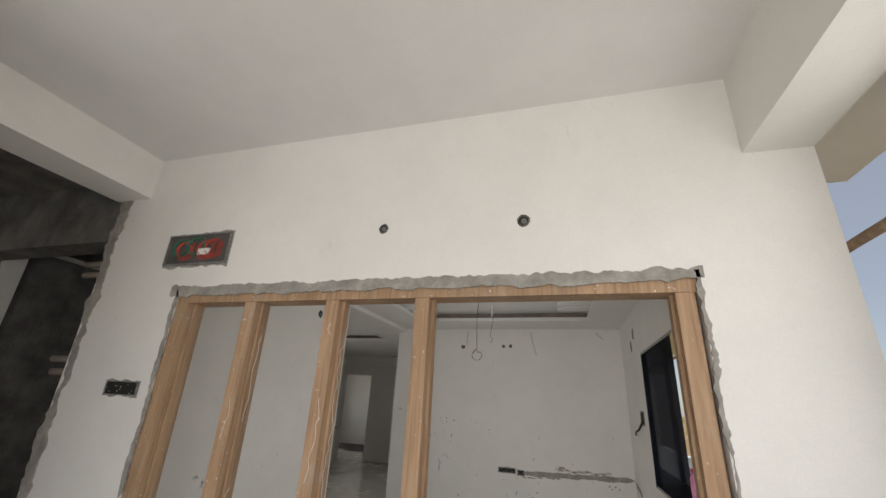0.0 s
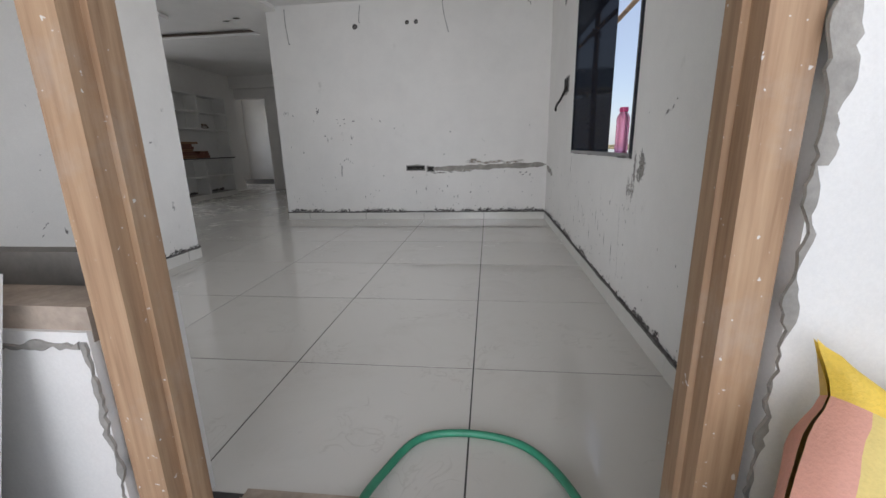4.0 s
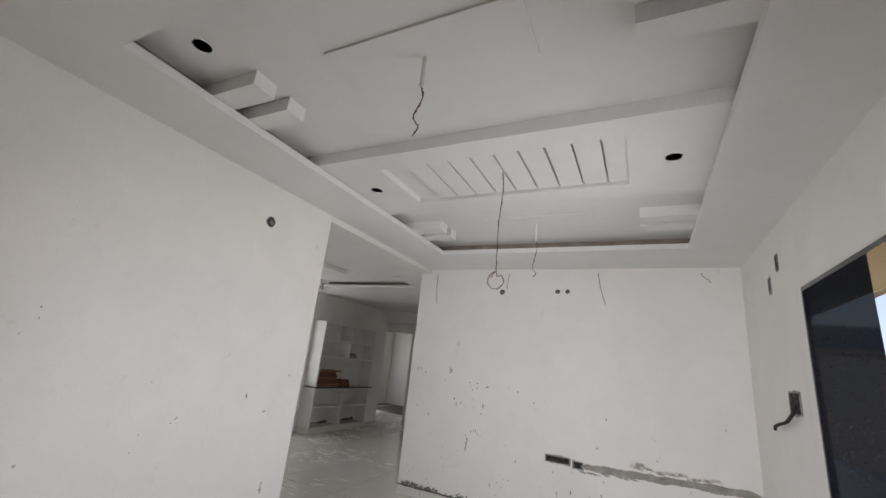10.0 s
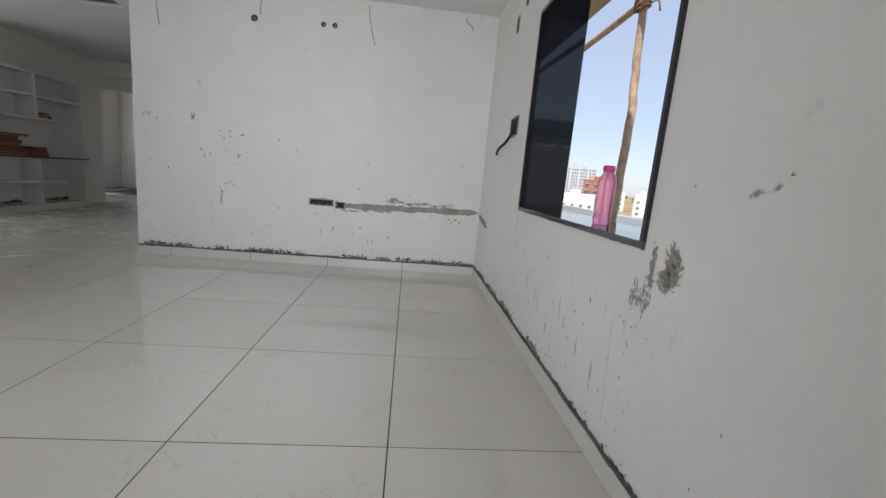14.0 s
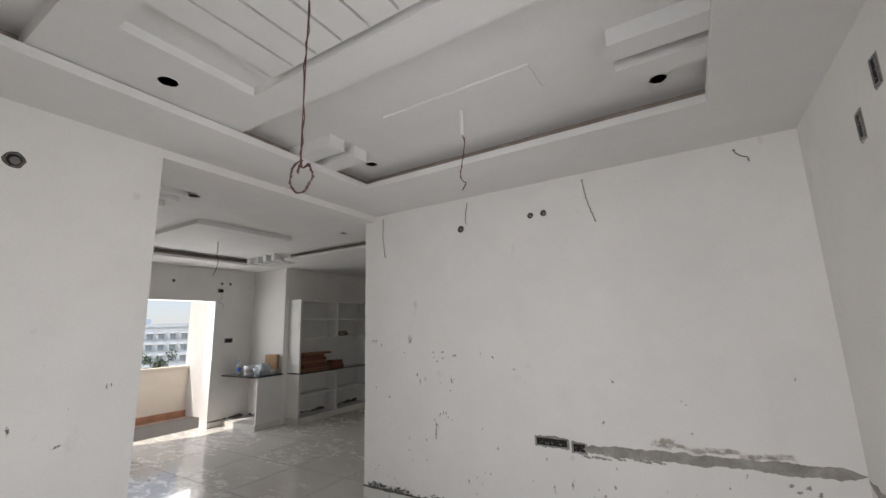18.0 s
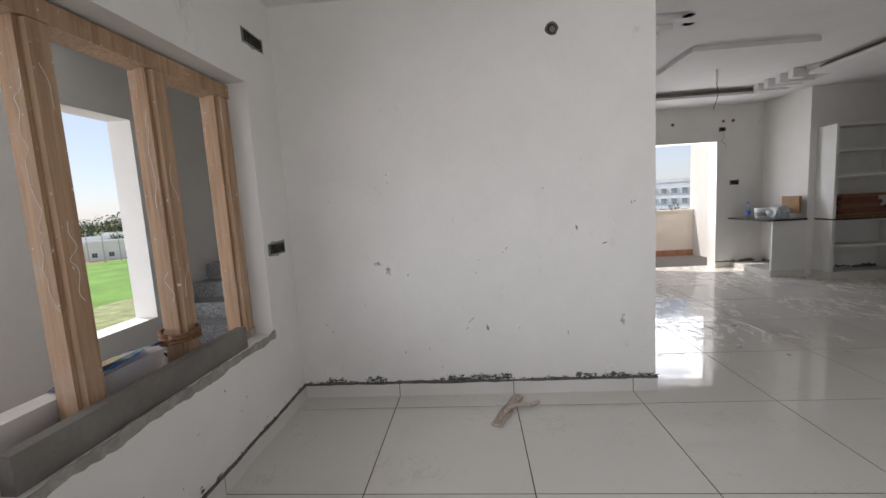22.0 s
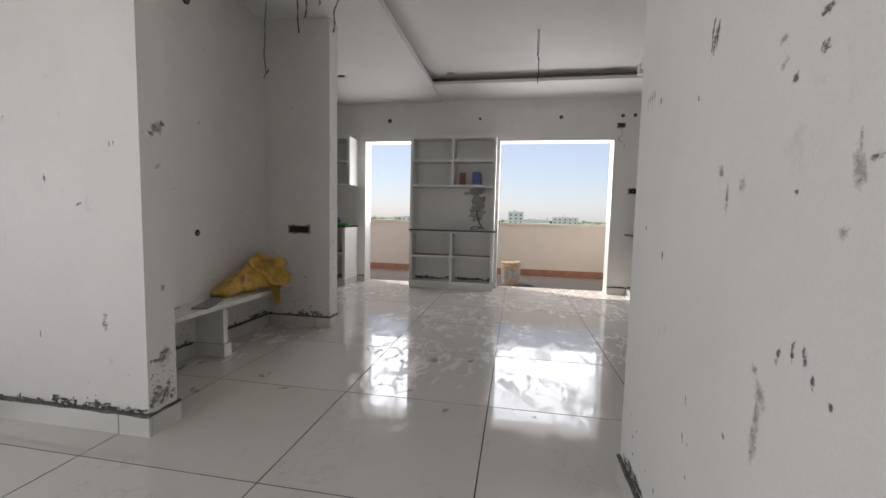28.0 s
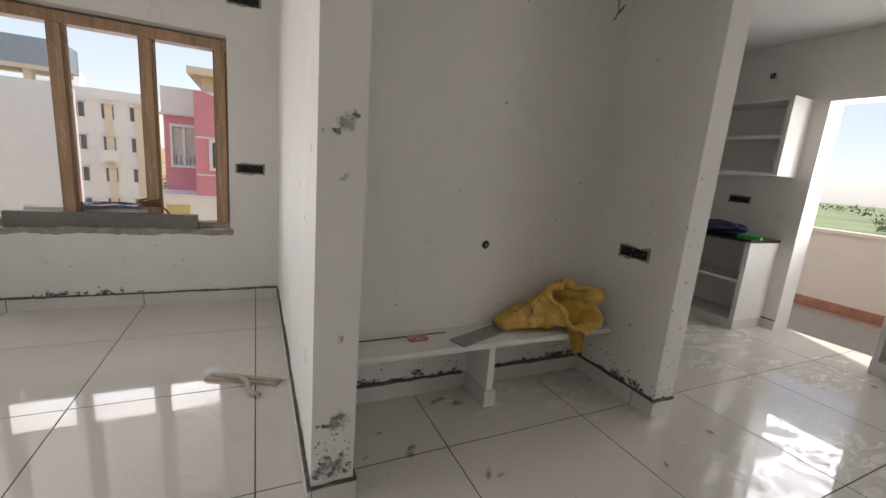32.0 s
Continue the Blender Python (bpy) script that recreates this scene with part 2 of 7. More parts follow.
# ---- large structure ----
def wall(name, x0, x1, y0, y1, z0, z1, mat, label, holes=()):
    """A wall with openings; holes run through its thin side: (from, to, bottom, top)."""
    along_x = (x1 - x0) > (y1 - y0)
    lo, hi = (x0, x1) if along_x else (y0, y1)
    us = sorted({lo, hi, *[u for h in holes for u in h[:2]]})
    zs = sorted({z0, z1, *[z for h in holes for z in h[2:]]})
    cells = {(i, j) for i in range(len(us) - 1) for j in range(len(zs) - 1) if not any(h[0] <= us[i] and us[i + 1] <= h[1] and h[2] <= zs[j] and zs[j + 1] <= h[3] for h in holes)}
    bm = bmesh.new()
    made = {}

    def vert(i, j, k):
        if (i, j, k) not in made:
            t = (y0, y1)[k] if along_x else (x0, x1)[k]
            made[i, j, k] = bm.verts.new((us[i], t, zs[j]) if along_x else (t, us[i], zs[j]))
        return made[i, j, k]

    for i, j in cells:
        for k in (0, 1):
            bm.faces.new([vert(i, j, k), vert(i + 1, j, k), vert(i + 1, j + 1, k), vert(i, j + 1, k)])
        for di, dj, a, b in ((-1, 0, (0, 0), (0, 1)), (1, 0, (1, 0), (1, 1)), (0, -1, (0, 0), (1, 0)), (0, 1, (0, 1), (1, 1))):
            if (i + di, j + dj) not in cells:
                bm.faces.new([vert(i + a[0], j + a[1], 0), vert(i + b[0], j + b[1], 0), vert(i + b[0], j + b[1], 1), vert(i + a[0], j + a[1], 1)])
    bmesh.ops.recalc_face_normals(bm, faces=bm.faces)
    return structure(name, bm, mat, label, "wall")


FAR, LEFT, RIGHT, FRONT, BACK = 6.78, -2.44, 0.93, 2.35, -6.70
SOFFIT, TOP = 2.63, 3.2
wall_front = wall("wall_front", -2.80, 1.19, 2.11, FRONT, -0.1, TOP, WALL, "white primed front wall with a timber door and window frame", [(-2.075, -0.50, 0.60, 2.10), (-0.58, 0.666, -0.1, 2.10)])
wall_east = wall("wall_east", RIGHT, 1.21, FRONT, FAR, -0.1, TOP, WALL, "white primed side wall with a granite-lined window", [(3.68, 5.21, 0.86, 2.14)])
wall_north = wall("wall_north", -2.57, 1.21, FAR, 7.0, -0.1, TOP, WALL, "white primed plaster wall with a cement-filled chase")
wall_living_west = wall("wall_living_west", -2.59, LEFT, FRONT, 4.79, 0, TOP, WALL, "white primed partition wall with scuffs")
wall_recess = wall("wall_recess", -4.50, -2.59, 4.06, 4.18, 0, TOP, WALL, "white primed back wall of the bench recess")
wall_column = wall("wall_column", -4.385, -4.235, 4.18, 4.77, 0, TOP, WALL, "white primed short return wall beside the bench")
wall_west = wall("wall_west", -6.93, BACK, 2.35, 8.30, -0.1, TOP, WALL, "white primed wall with two openings to the balcony", [(4.14, 4.88, -0.1, 2.07), (6.10, 7.59, -0.1, 2.06)])
wall_corner = wall("wall_corner", -6.93, -5.80, 8.30, 8.42, 0, TOP, WALL, "white primed wall behind the corner counter")
wall_shelf = wall("wall_shelf", -5.95, -5.80, 8.42, 11.0, 0, TOP, WALL, "white primed wall behind the shelf unit")
wall_inner_north = wall("wall_inner_north", -7.4, -2.42, 11.0, 11.15, 0, TOP, WALL, "white primed wall with a door opening", [(-6.05, -5.05, 0, 2.13)])
wall_inner_east = wall("wall_inner_east", -2.57, -2.42, 7.0, 11.0, 0, TOP, WALL, "white primed wall of the inner hall")
wall_kitchen = wall("wall_kitchen", -6.93, -4.36, 2.35, 2.50, 0, TOP, WALL, "white primed kitchen wall")
wall_inner_room = wall("wall_inner_room", -8.0, -3.5, 14.6, 14.75, 0, TOP, WALL, "white primed wall of the inner room")
# this window hole is never seen; it is added for the room's fill lamp
wall_room_side = wall("wall_room_side", -8.0, -7.85, 11.15, 14.6, 0, TOP, WALL, "white primed side wall of the inner room", [(12.2, 13.6, 0.9, 2.1)])
wall_room_east = wall("wall_room_east", -3.6, -3.45, 11.15, 14.6, 0, TOP, WALL, "white primed side wall of the inner room")

floor_bed = structure("floor", boxes((-8.0, 1.21, 2.26, 14.75, -0.15, -0.0018)), JOINT, "dark mortar bed below the floor tiles", "floor")
ceiling_slab = structure("ceiling", boxes((-6.96, 1.22, 2.11, 11.0, TOP, TOP + 0.15), (-8.0, 1.22, 11.0, 14.75, TOP, TOP + 0.15)), CEILING, "white painted concrete ceiling slab", "ceiling")


# ---- false ceilings ----
RING, LIP, TRAY = 2.668, 2.715, 2.80
TX0, TX1, TY0, TY1 = -1.94, 0.445, 2.82, 6.09  # edge of the living room's tray
bm = boxes((-2.44, TX0, 2.35, FAR, RING, LIP), (TX1, 0.93, 2.35, FAR, RING, LIP), (TX0, TX1, 2.35, TY0, RING, LIP), (TX0, TX1, TY1, FAR, RING, LIP))
bm_box(bm, TX0 - 0.12, TX1 + 0.12, TY0 - 0.12, TY1 + 0.12, TRAY, TRAY + 0.05)
for x0, x1, y0, y1 in ((-2.44, TX0 - 0.12, 2.35, FAR), (TX1 + 0.12, 0.93, 2.35, FAR), (TX0 - 0.12, TX1 + 0.12, 2.35, TY0 - 0.12), (TX0 - 0.12, TX1 + 0.12, TY1 + 0.12, FAR)):
    bm_box(bm, x0, x1, y0, y1, LIP + 0.002, TRAY + 0.05)
# beam across the middle, around a sunken panel with battens
BZ = 2.722
for r in ((TX0 - 0.1, TX1 + 0.1, 4.04, 4.21), (TX0 - 0.1, TX1 + 0.1, 4.79, 4.99), (TX0 - 0.1, -1.54, 4.21, 4.79), (0.01, TX1 + 0.1, 4.21, 4.79)):
    bm_box(bm, *r, BZ, TRAY + 0.01)
bm_box(bm, -1.54, 0.01, 4.21, 4.79, BZ + 0.045, TRAY + 0.01)
for k in range(9):
    x = -1.33 + 0.153 * k
    bm_box(bm, x, x + 0.139, 4.21, 4.755, BZ + 0.008, BZ + 0.05)
# pairs of blocks at the tray's corners
for y0, y1 in ((3.24, 3.37), (3.46, 3.58), (5.40, 5.53), (5.62, 5.75)):
    bm_box(bm, TX0 - 0.1, TX0 + 0.30, y0, y1, LIP + 0.004, TRAY + 0.01)
    bm_box(bm, TX1 - 0.38, TX1 + 0.1, y0, y1, LIP + 0.004, TRAY + 0.01)
# thin raised outlines on both sides of the beam
for y0, y1 in ((3.26, 3.575), (5.43, 5.66)):
    bm_box(bm, -1.22, -0.30, y0, y1, TRAY - 0.012, TRAY + 0.01)
living_ceiling = structure("ceiling_living", bm, CEILING, "white gypsum tray ceiling with a battened middle beam", "ceiling")

# dining: soffit, tray and raised panel
DX0, DX1, DY0, DY1 = -6.0, -3.2, 5.28, 7.75
DRING, DLIP, DTRAY = 2.62, 2.655, 2.722
FY_S, FY_N, FX_S, FX_N = 4.80, 8.02, -3.80, -5.15  # recesses with fins at two corners of the tray
bm = boxes((-6.93, DX0, 2.5, 11.0, DRING, DLIP), (DX1, -2.59, DY0, 11.0, DRING, DLIP), (-2.98, -2.59, FY_S, DY0, DRING, DLIP), (DX0, DX1, 4.18, FY_S, DRING, DLIP), (DX0, FX_S, FY_S, DY0, DRING, DLIP), (FX_N, DX1, DY1, FY_N, DRING, DLIP), (DX0, DX1, FY_N, 11.0, DRING, DLIP), (DX0, -2.59, 4.06, 4.18, DRING, DLIP), (-3.2, -2.57, 4.18, FY_S, DRING, DLIP), (DX0, -4.36, 2.5, 4.06, DRING, DLIP))
bm_box(bm, DX0 - 0.12, DX1 + 0.12, DY0 - 0.12, DY1 + 0.12, DTRAY, DTRAY + 0.05)
bm_box(bm, FX_S, -2.98, FY_S, DY0 - 0.12, DTRAY, DTRAY + 0.05)
bm_box(bm, DX1 + 0.12, -2.98, DY0 - 0.12, DY0, DTRAY, DTRAY + 0.05)
bm_box(bm, DX0 - 0.12, FX_N, DY1 + 0.12, FY_N, DTRAY, DTRAY + 0.05)
for x0, x1, y0, y1 in ((-6.93, DX0 - 0.12, 4.06, 11.0), (DX1 + 0.12, -2.59, 4.18, FY_S), (-2.98, -2.59, FY_S, DY0), (DX1 + 0.12, -2.59, DY0, 11.0), (DX0 - 0.12, DX1 + 0.12, 4.18, FY_S), (DX0 - 0.12, FX_S, FY_S, DY0 - 0.12), (FX_N, DX1 + 0.12, DY1 + 0.12, FY_N), (DX0 - 0.12, DX1 + 0.12, FY_N, 11.0)):
    bm_box(bm, x0, x1, y0, y1, DLIP + 0.002, DTRAY + 0.05)
bm_box(bm, -5.30, -4.10, 5.86, 7.05, DTRAY - 0.045, DTRAY + 0.01)
for x0, x1, y0, y1 in ((-3.16, -3.09, FY_S, DY0), (-3.34, -3.27, FY_S, DY0), (-3.57, -3.50, FY_S, DY0), (-5.92, -5.84, 7.62, FY_N), (-5.69, -5.61, 7.60, FY_N), (-5.48, -5.40, 7.60, FY_N), (-5.27, -5.19, 7.60, 7.74)):
    bm_box(bm, x0, x1, y0, y1, DRING - 0.008, DTRAY + 0.01)
bm_box(bm, -5.45, FX_S, FY_S, DY0, DRING - 0.03, DRING - 0.002)
bm_box(bm, -6.92, -5.455, FY_S, DY0, DRING - 0.016, DRING - 0.002)
dining_ceiling = structure("ceiling_dining", bm, CEILING, "white gypsum tray ceiling with a raised centre panel", "ceiling")
# brown strips line the inner sides of both coves
COVE_BROWN = plain("brown_cove_edge", (0.30, 0.245, 0.21), 0.9, vary=0.25, scale=8)
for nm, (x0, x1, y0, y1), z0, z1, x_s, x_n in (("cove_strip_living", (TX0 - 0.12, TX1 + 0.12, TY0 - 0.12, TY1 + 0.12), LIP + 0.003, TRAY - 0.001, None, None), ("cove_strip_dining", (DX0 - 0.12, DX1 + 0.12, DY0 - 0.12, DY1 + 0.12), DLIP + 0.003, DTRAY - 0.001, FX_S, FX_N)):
    structure(nm, boxes((x0, x_s or x1, y0, y0 + 0.004, z0, z1), (x_n or x0, x1, y1 - 0.004, y1, z0, z1), (x0, x0 + 0.004, y0 + 0.004, y1 - 0.004, z0, z1), (x1 - 0.004, x1, y0 + (0.124 if x_s else 0.004), y1 - 0.004, z0, z1)), COVE_BROWN, "brown strip inside the ceiling cove", "trim")
lintel = structure("beam_opening", boxes((-2.59, LEFT, 4.79, FAR, 2.612, TOP)), WALL, "white plastered beam over the wide opening", "beam")

# ---- porch ----
PF = -0.05
porch_floor = structure("porch_floor", boxes((-4.4, 2.1, -1.8, 2.13, PF - 0.2, PF), (1.21, 2.1, 2.13, 14.0, PF - 0.2, PF)), plain("dusty_dark_granite_paving", (0.15, 0.15, 0.155), 0.38, vary=0.55, scale=5, fine=38, relief=0.12), "dark dusty granite porch floor with cement spatter", "floor")
# unseen southern reach and western strip are added to block the sun
porch_ceiling = structure("porch_ceiling", boxes((-2.56, 0.925, -1.8, 2.11, 3.05, 3.2), (-4.4, -2.86, 0.27, 0.9, 3.0, 3.2)), CEILING, "white painted porch ceiling, carried on unseen to keep sun out", "ceiling")
porch_beam = structure("porch_beam_side", boxes((0.925, 1.19, -1.8, 2.11, 2.63, 3.2)), WALL_OUT, "white painted side beam", "beam")
porch_beam_left = structure("porch_beam_left", boxes((-2.86, -2.56, -1.8, 2.11, 2.75, 3.2)), WALL_OUT, "white painted beam over the dark opening", "beam")
eave = structure("eave", boxes((1.21, 1.94, -1.2, 3.2, 3.0, 3.15)), WALL_OUT, "white painted concrete eave", "eave")
parapet_east = structure("parapet_east", boxes((2.10, 2.22, -1.2, 14.0, PF, 0.835), bevel=0.006), PARAPET_BLUE, "pale blue painted parapet wall", "parapet")
wall_stair = wall("wall_stair", -4.55, -4.40, 0.5, 2.15, -0.1, TOP, WALL_OUT, "white painted stairwell wall")
# every surface of the shaft has the same dark colour
wall_shaft = wall("wall_shaft", -4.55, -4.40, 2.15, 4.06, -0.1, TOP, SHAFT_DARK, "dark shaft wall")
wall_stair_end = wall("wall_stair_end", -4.40, -2.59, 3.2, 3.35, -0.1, TOP, SHAFT_DARK, "dark shaft end wall")
shaft_ceiling = structure("ceiling_shaft", boxes((-4.55, -2.80, 0.9, 4.06, 2.95, 3.2)), SHAFT_DARK, "dark slab over the shaft", "ceiling")
shaft_lintel = structure("beam_shaft", boxes((-4.4, -2.86, 2.15, 2.35, 2.47, 2.95)), SHAFT_DARK, "dark concrete lintel over the shaft", "beam")
shaft_floor = structure("shaft_floor", boxes((-4.55, -2.59, 2.12, 3.35, -0.2, -0.06)), SHAFT_DARK, "dark shaft floor", "floor")
wall_porch = wall("wall_porch", -4.55, -1.90, 0.27, 0.50, PF, 3.05, WALL_OUT, "white painted porch wall with an open window", [(-3.36, -2.68, 0.40, 2.27)])
m, n, l, b = material("grey_speckled_granite")
sp = noise_at(n, l, 55.0, 4.0)
l.new(ramp(n, l, sp.outputs[0], ((0.35, (0.10, 0.105, 0.11)), (0.6, (0.30, 0.30, 0.30)))).outputs[0], b.inputs["Base Color"])
b.inputs["Roughness"].default_value = 0.35
GREY_STONE = m
stair = thing("staircase", "grey granite stair rising beside the porch", "stairs", at=(-3.12, 0.5, PF))
for k in range(5):
    part("step", boxes((-0.25 * k - 0.26, -0.25 * k, 0.02, 1.58, 0.17 * k, 0.17 * (k + 1)), bevel=0.006), GREY_STONE, stair)

# ---- west balcony ----
balcony_floor = structure("balcony_floor", boxes((-8.4, -6.70, 2.0, 11.0, -0.2, -0.015)), plain("dusty_balcony_tile", (0.46, 0.31, 0.24), 0.8, vary=0.15), "dusty pale terracotta balcony floor", "floor")
balcony_parapet = structure("balcony_parapet", boxes((-8.4, -8.28, 2.0, 11.0, -0.1, 0.88), (-8.43, -8.25, 2.0, 11.0, 0.88, 0.92)), PARAPET_CREAM, "cream painted balcony parapet", "parapet")
balcony_end = structure("balcony_end_wall", boxes((-8.4, -6.93, 8.05, 8.2, -0.1, 3.1)), WALL_OUT, "white painted balcony end wall", "wall")

# ---- ground and distance ----
GROUND = -10.0
m, n, l, b = material("dry_grass_field")
g0 = ramp(n, l, noise_at(n, l, 0.02, 8.0).outputs[0], ((0.36, (0.20, 0.20, 0.06)), (0.46, (0.36, 0.255, 0.115)), (0.6, (0.44, 0.30, 0.165))))
g1 = ramp(n, l, noise_at(n, l, 0.6, 6.0).outputs[0], ((0.3, 0.75), (0.7, 1.1)))
l.new(mixed(n, l, 1.0, g0.outputs[0], g1.outputs[0], "MULTIPLY"), b.inputs["Base Color"])
b.inputs["Roughness"].default_value = 0.95
FIELD = m
bm = bmesh.new()
bmesh.ops.create_grid(bm, x_segments=40, y_segments=40, size=2500)
bmesh.ops.translate(bm, verts=bm.verts, vec=(0, 0, GROUND))
ground = structure("ground", bm, FIELD, "dry and green fields reaching the horizon", "ground")


# ---- timber door and window frame ----
m, n, l, b = material("raw_teak_frame")
grain = noise_at(n, l, 6.0, 9.0, 0.6, (10, 10, 0.5))
wood = ramp(n, l, grain.outputs[0], ((0.25, (0.25, 0.147, 0.082)), (0.45, (0.375, 0.232, 0.135)), (0.6, (0.44, 0.288, 0.172)), (0.8, (0.50, 0.345, 0.22))))
boards = ramp(n, l, noise_at(n, l, 1.4, 3.0, 0.5, (6, 6, 0.5)).outputs[0], ((0.35, 0.86), (0.65, 1.08)))
tinted = mixed(n, l, 1.0, wood.outputs[0], boards.outputs[0], "MULTIPLY")
dust = ramp(n, l, noise_at(n, l, 2.5, 8.0, 0.7).outputs[0], ((0.54, 0.0), (0.70, 0.45)))
dusted = mixed(n, l, dust.outputs[0], tinted, (0.46, 0.40, 0.34))
specks = ramp(n, l, noise_at(n, l, 55.0, 2.0).outputs[0], ((0.70, 0.0), (0.73, 0.85)))
l.new(mixed(n, l, specks.outputs[0], dusted, (0.72, 0.70, 0.66)), b.inputs["Base Color"])
b.inputs["Roughness"].default_value = 0.68
bump(n, l, grain.outputs[0], b, 0.3, 0.004)
TEAK = m
FY0, FY1 = 2.120, 2.240
timber_frame = thing("door_window_frame", "raw teak door and window frame set in cement", "frame", at=(-0.7, 2.2, PF))


DUSTY = plain("dusty_worn_timber", (0.41, 0.335, 0.27), 0.85, vary=0.28, scale=7, fine=50, relief=0.4)


def member(name, x0, x1, z0, z1, y0=FY0, y1=FY1, mat=None):
    """A frame member with a rebate along its inner edges."""
    bm = boxes((x0 + 0.7, x1 + 0.7, y0 - 2.2, y1 - 2.2, z0 - PF, z1 - PF), bevel=0.006)
    return part(name, bm, mat or TEAK, timber_frame)


member("head", -2.07, 0.662, 2.01, 2.085)
for x0, x1, z0 in ((-2.07, -1.97, 0.65), (-1.59, -1.49, 0.65), (-1.075, -0.975, 0.65), (-0.578, -0.480, PF), (0.565, 0.662, PF)):
    member("post", x0, x1, z0, 2.01, FY0 + 0.045, FY1 - 0.028)
    member("front_strip", x0 + (0.0 if x0 < -2 else 0.012), x1 - 0.014, z0 + 0.002, 2.008, FY0, FY0 + 0.0445)
    member("rebate", x0 + 0.015, x1 - 0.015, z0 + 0.004, 2.006, FY1 - 0.0275, FY1)
member("sill", -2.07, -0.578, 0.575, 0.65, mat=DUSTY)
member("threshold", -0.476, 0.565, PF, 0.006, 2.125, 2.345, DUSTY)
member("threshold_strip", -0.47, 0.56, 0.006, 0.022, 2.20, 2.30, DUSTY)

CHALK = plain("white_chalk", (0.78, 0.76, 0.72), 0.9, relief=0.0)
cr = random.Random(3)
for x, y, face in ((-1.54, FY0, 0), (-1.025, FY0, 0), (-1.49, 2.19, 1), (-0.975, 2.19, 1), (-1.97, 2.19, 1), (-1.59, 2.19, 2), (-1.075, 2.19, 2), (-1.54, FY1 + 0.0012, 0), (-1.025, FY1 + 0.0012, 0)):
    pts, z = [], cr.uniform(0.95, 1.1)
    while z < 1.9:
        side = cr.uniform(-0.02, 0.02)
        pts.append((x + side, y - 0.0006, z) if face == 0 else (x + (0.0006 if face == 1 else -0.0006), y + side, z))
        z += cr.uniform(0.025, 0.06)
        if cr.random() < 0.22 or z >= 1.9:
            if len(pts) > 2:
                part("chalk_squiggle", tube([(p[0] + 0.7, p[1] - 2.2, p[2] - PF) for p in smooth_path(pts, 3)], 0.0011, 5), CHALK, timber_frame, "white chalk squiggle")
            pts = []
            z += cr.uniform(0.06, 0.3)

# ---- granite lined window ----
window_1 = thing("window_1", "unglazed window lined with polished black granite", "window", at=(1.07, 4.45, 0.86), kind="structure")
for nm, r in (("window_sill", (0.915, 1.235, 3.68, 5.21, 0.860, 0.884)), ("head_slab", (0.915, 1.225, 3.68, 5.21, 2.116, 2.14)), ("jamb", (0.915, 1.225, 5.19, 5.21, 0.884, 2.116)), ("jamb", (0.915, 1.225, 3.68, 3.696, 0.884, 2.116))):
    part(nm, boxes((r[0] - 1.07, r[1] - 1.07, r[2] - 4.45, r[3] - 4.45, r[4] - 0.86, r[5] - 0.86), bevel=0.003), JAMB_GRANITE if nm == "jamb" else GRANITE, window_1)

# ---- shelf units ----
def shelf_unit(name, label, at, turn, width, depth, levels, divider, worktop, plinth, overhang=0.05):
    """An open cement shelf: sides, shelves, divider, back, granite worktop; local x across, y to the front."""
    t = thing(name, label, "shelf", at=at)
    t.rotation_euler = (0, 0, radians(turn))
    w, s = width / 2, 0.035
    top = levels[-1]
    part("side_panel", boxes((-w, -w + s, 0, depth, plinth, top), bevel=0.004), SHELF, t)
    part("side_panel", boxes((w - s, w, 0, depth, plinth, top), bevel=0.004), SHELF, t)
    part("back_panel", boxes((-w + s, w - s, 0, 0.012, plinth, top)), SHELF, t)
    for z in levels:
        part("shelf", boxes((-w + s, w - s, 0.012, depth - 0.004, z - 0.03, z - 0.0005 if z == top else z), bevel=0.003), SHELF, t)
    cuts = sorted((plinth, *levels))
    for z0, z1 in zip(cuts, cuts[1:]):
        if any(a <= z0 + 0.01 and z1 - 0.01 <= b for a, b in divider):
            part("divider", boxes((-0.018, 0.018, 0.012, depth - 0.006, z0, z1 - 0.03)), SHELF, t)
    part("plinth", boxes((-w, w, 0, depth + 0.012, 0, plinth), bevel=0.003), SKIRT, t, "ivory tile plinth")
    if worktop:
        part("worktop", boxes((-w - 0.03, w + 0.0, 0.012, depth + overhang, worktop - 0.0, worktop + 0.022), bevel=0.004), GRANITE, t, "black granite slab")
    return t


SKIRT = plain("ivory_skirting_tile", (0.66, 0.645, 0.60), 0.18, vary=0.04, scale=3, relief=0.0)
crockery = shelf_unit("crockery_unit", "white cement crockery unit with a black granite ledge", (-6.702, 5.475, 0), -90, 1.17, 0.242, (0.46, 0.80, 1.44, 1.78, 2.09), ((0.09, 0.80), (1.44, 2.09)), 0.80, 0.10)
wall_shelf_unit = shelf_unit("shelf_unit", "white cement wall shelf with a black granite ledge", (-5.80, 9.27, 0), -90, 1.75, 0.30, (0.46, 0.80, 1.40, 1.73, 2.06), ((0.09, 0.80), (1.40, 2.06)), 0.80, 0.10)

# corner counter
counter = thing("corner_counter", "corner counter with a black granite top on a white leg", "counter", at=(-6.2, 8.05, 0))
part("worktop", boxes((-0.5, 0.42, -0.27, 0.25, 0.80, 0.825), bevel=0.004), GRANITE, counter, "black granite slab")
part("leg", boxes((0.36, 0.40, -0.2, 0.25, 0.09, 0.80), bevel=0.003), SHELF, counter)
part("plinth", boxes((-0.5, 0.41, -0.22, 0.25, 0.0, 0.09), bevel=0.003), SKIRT, counter, "ivory tile plinth")

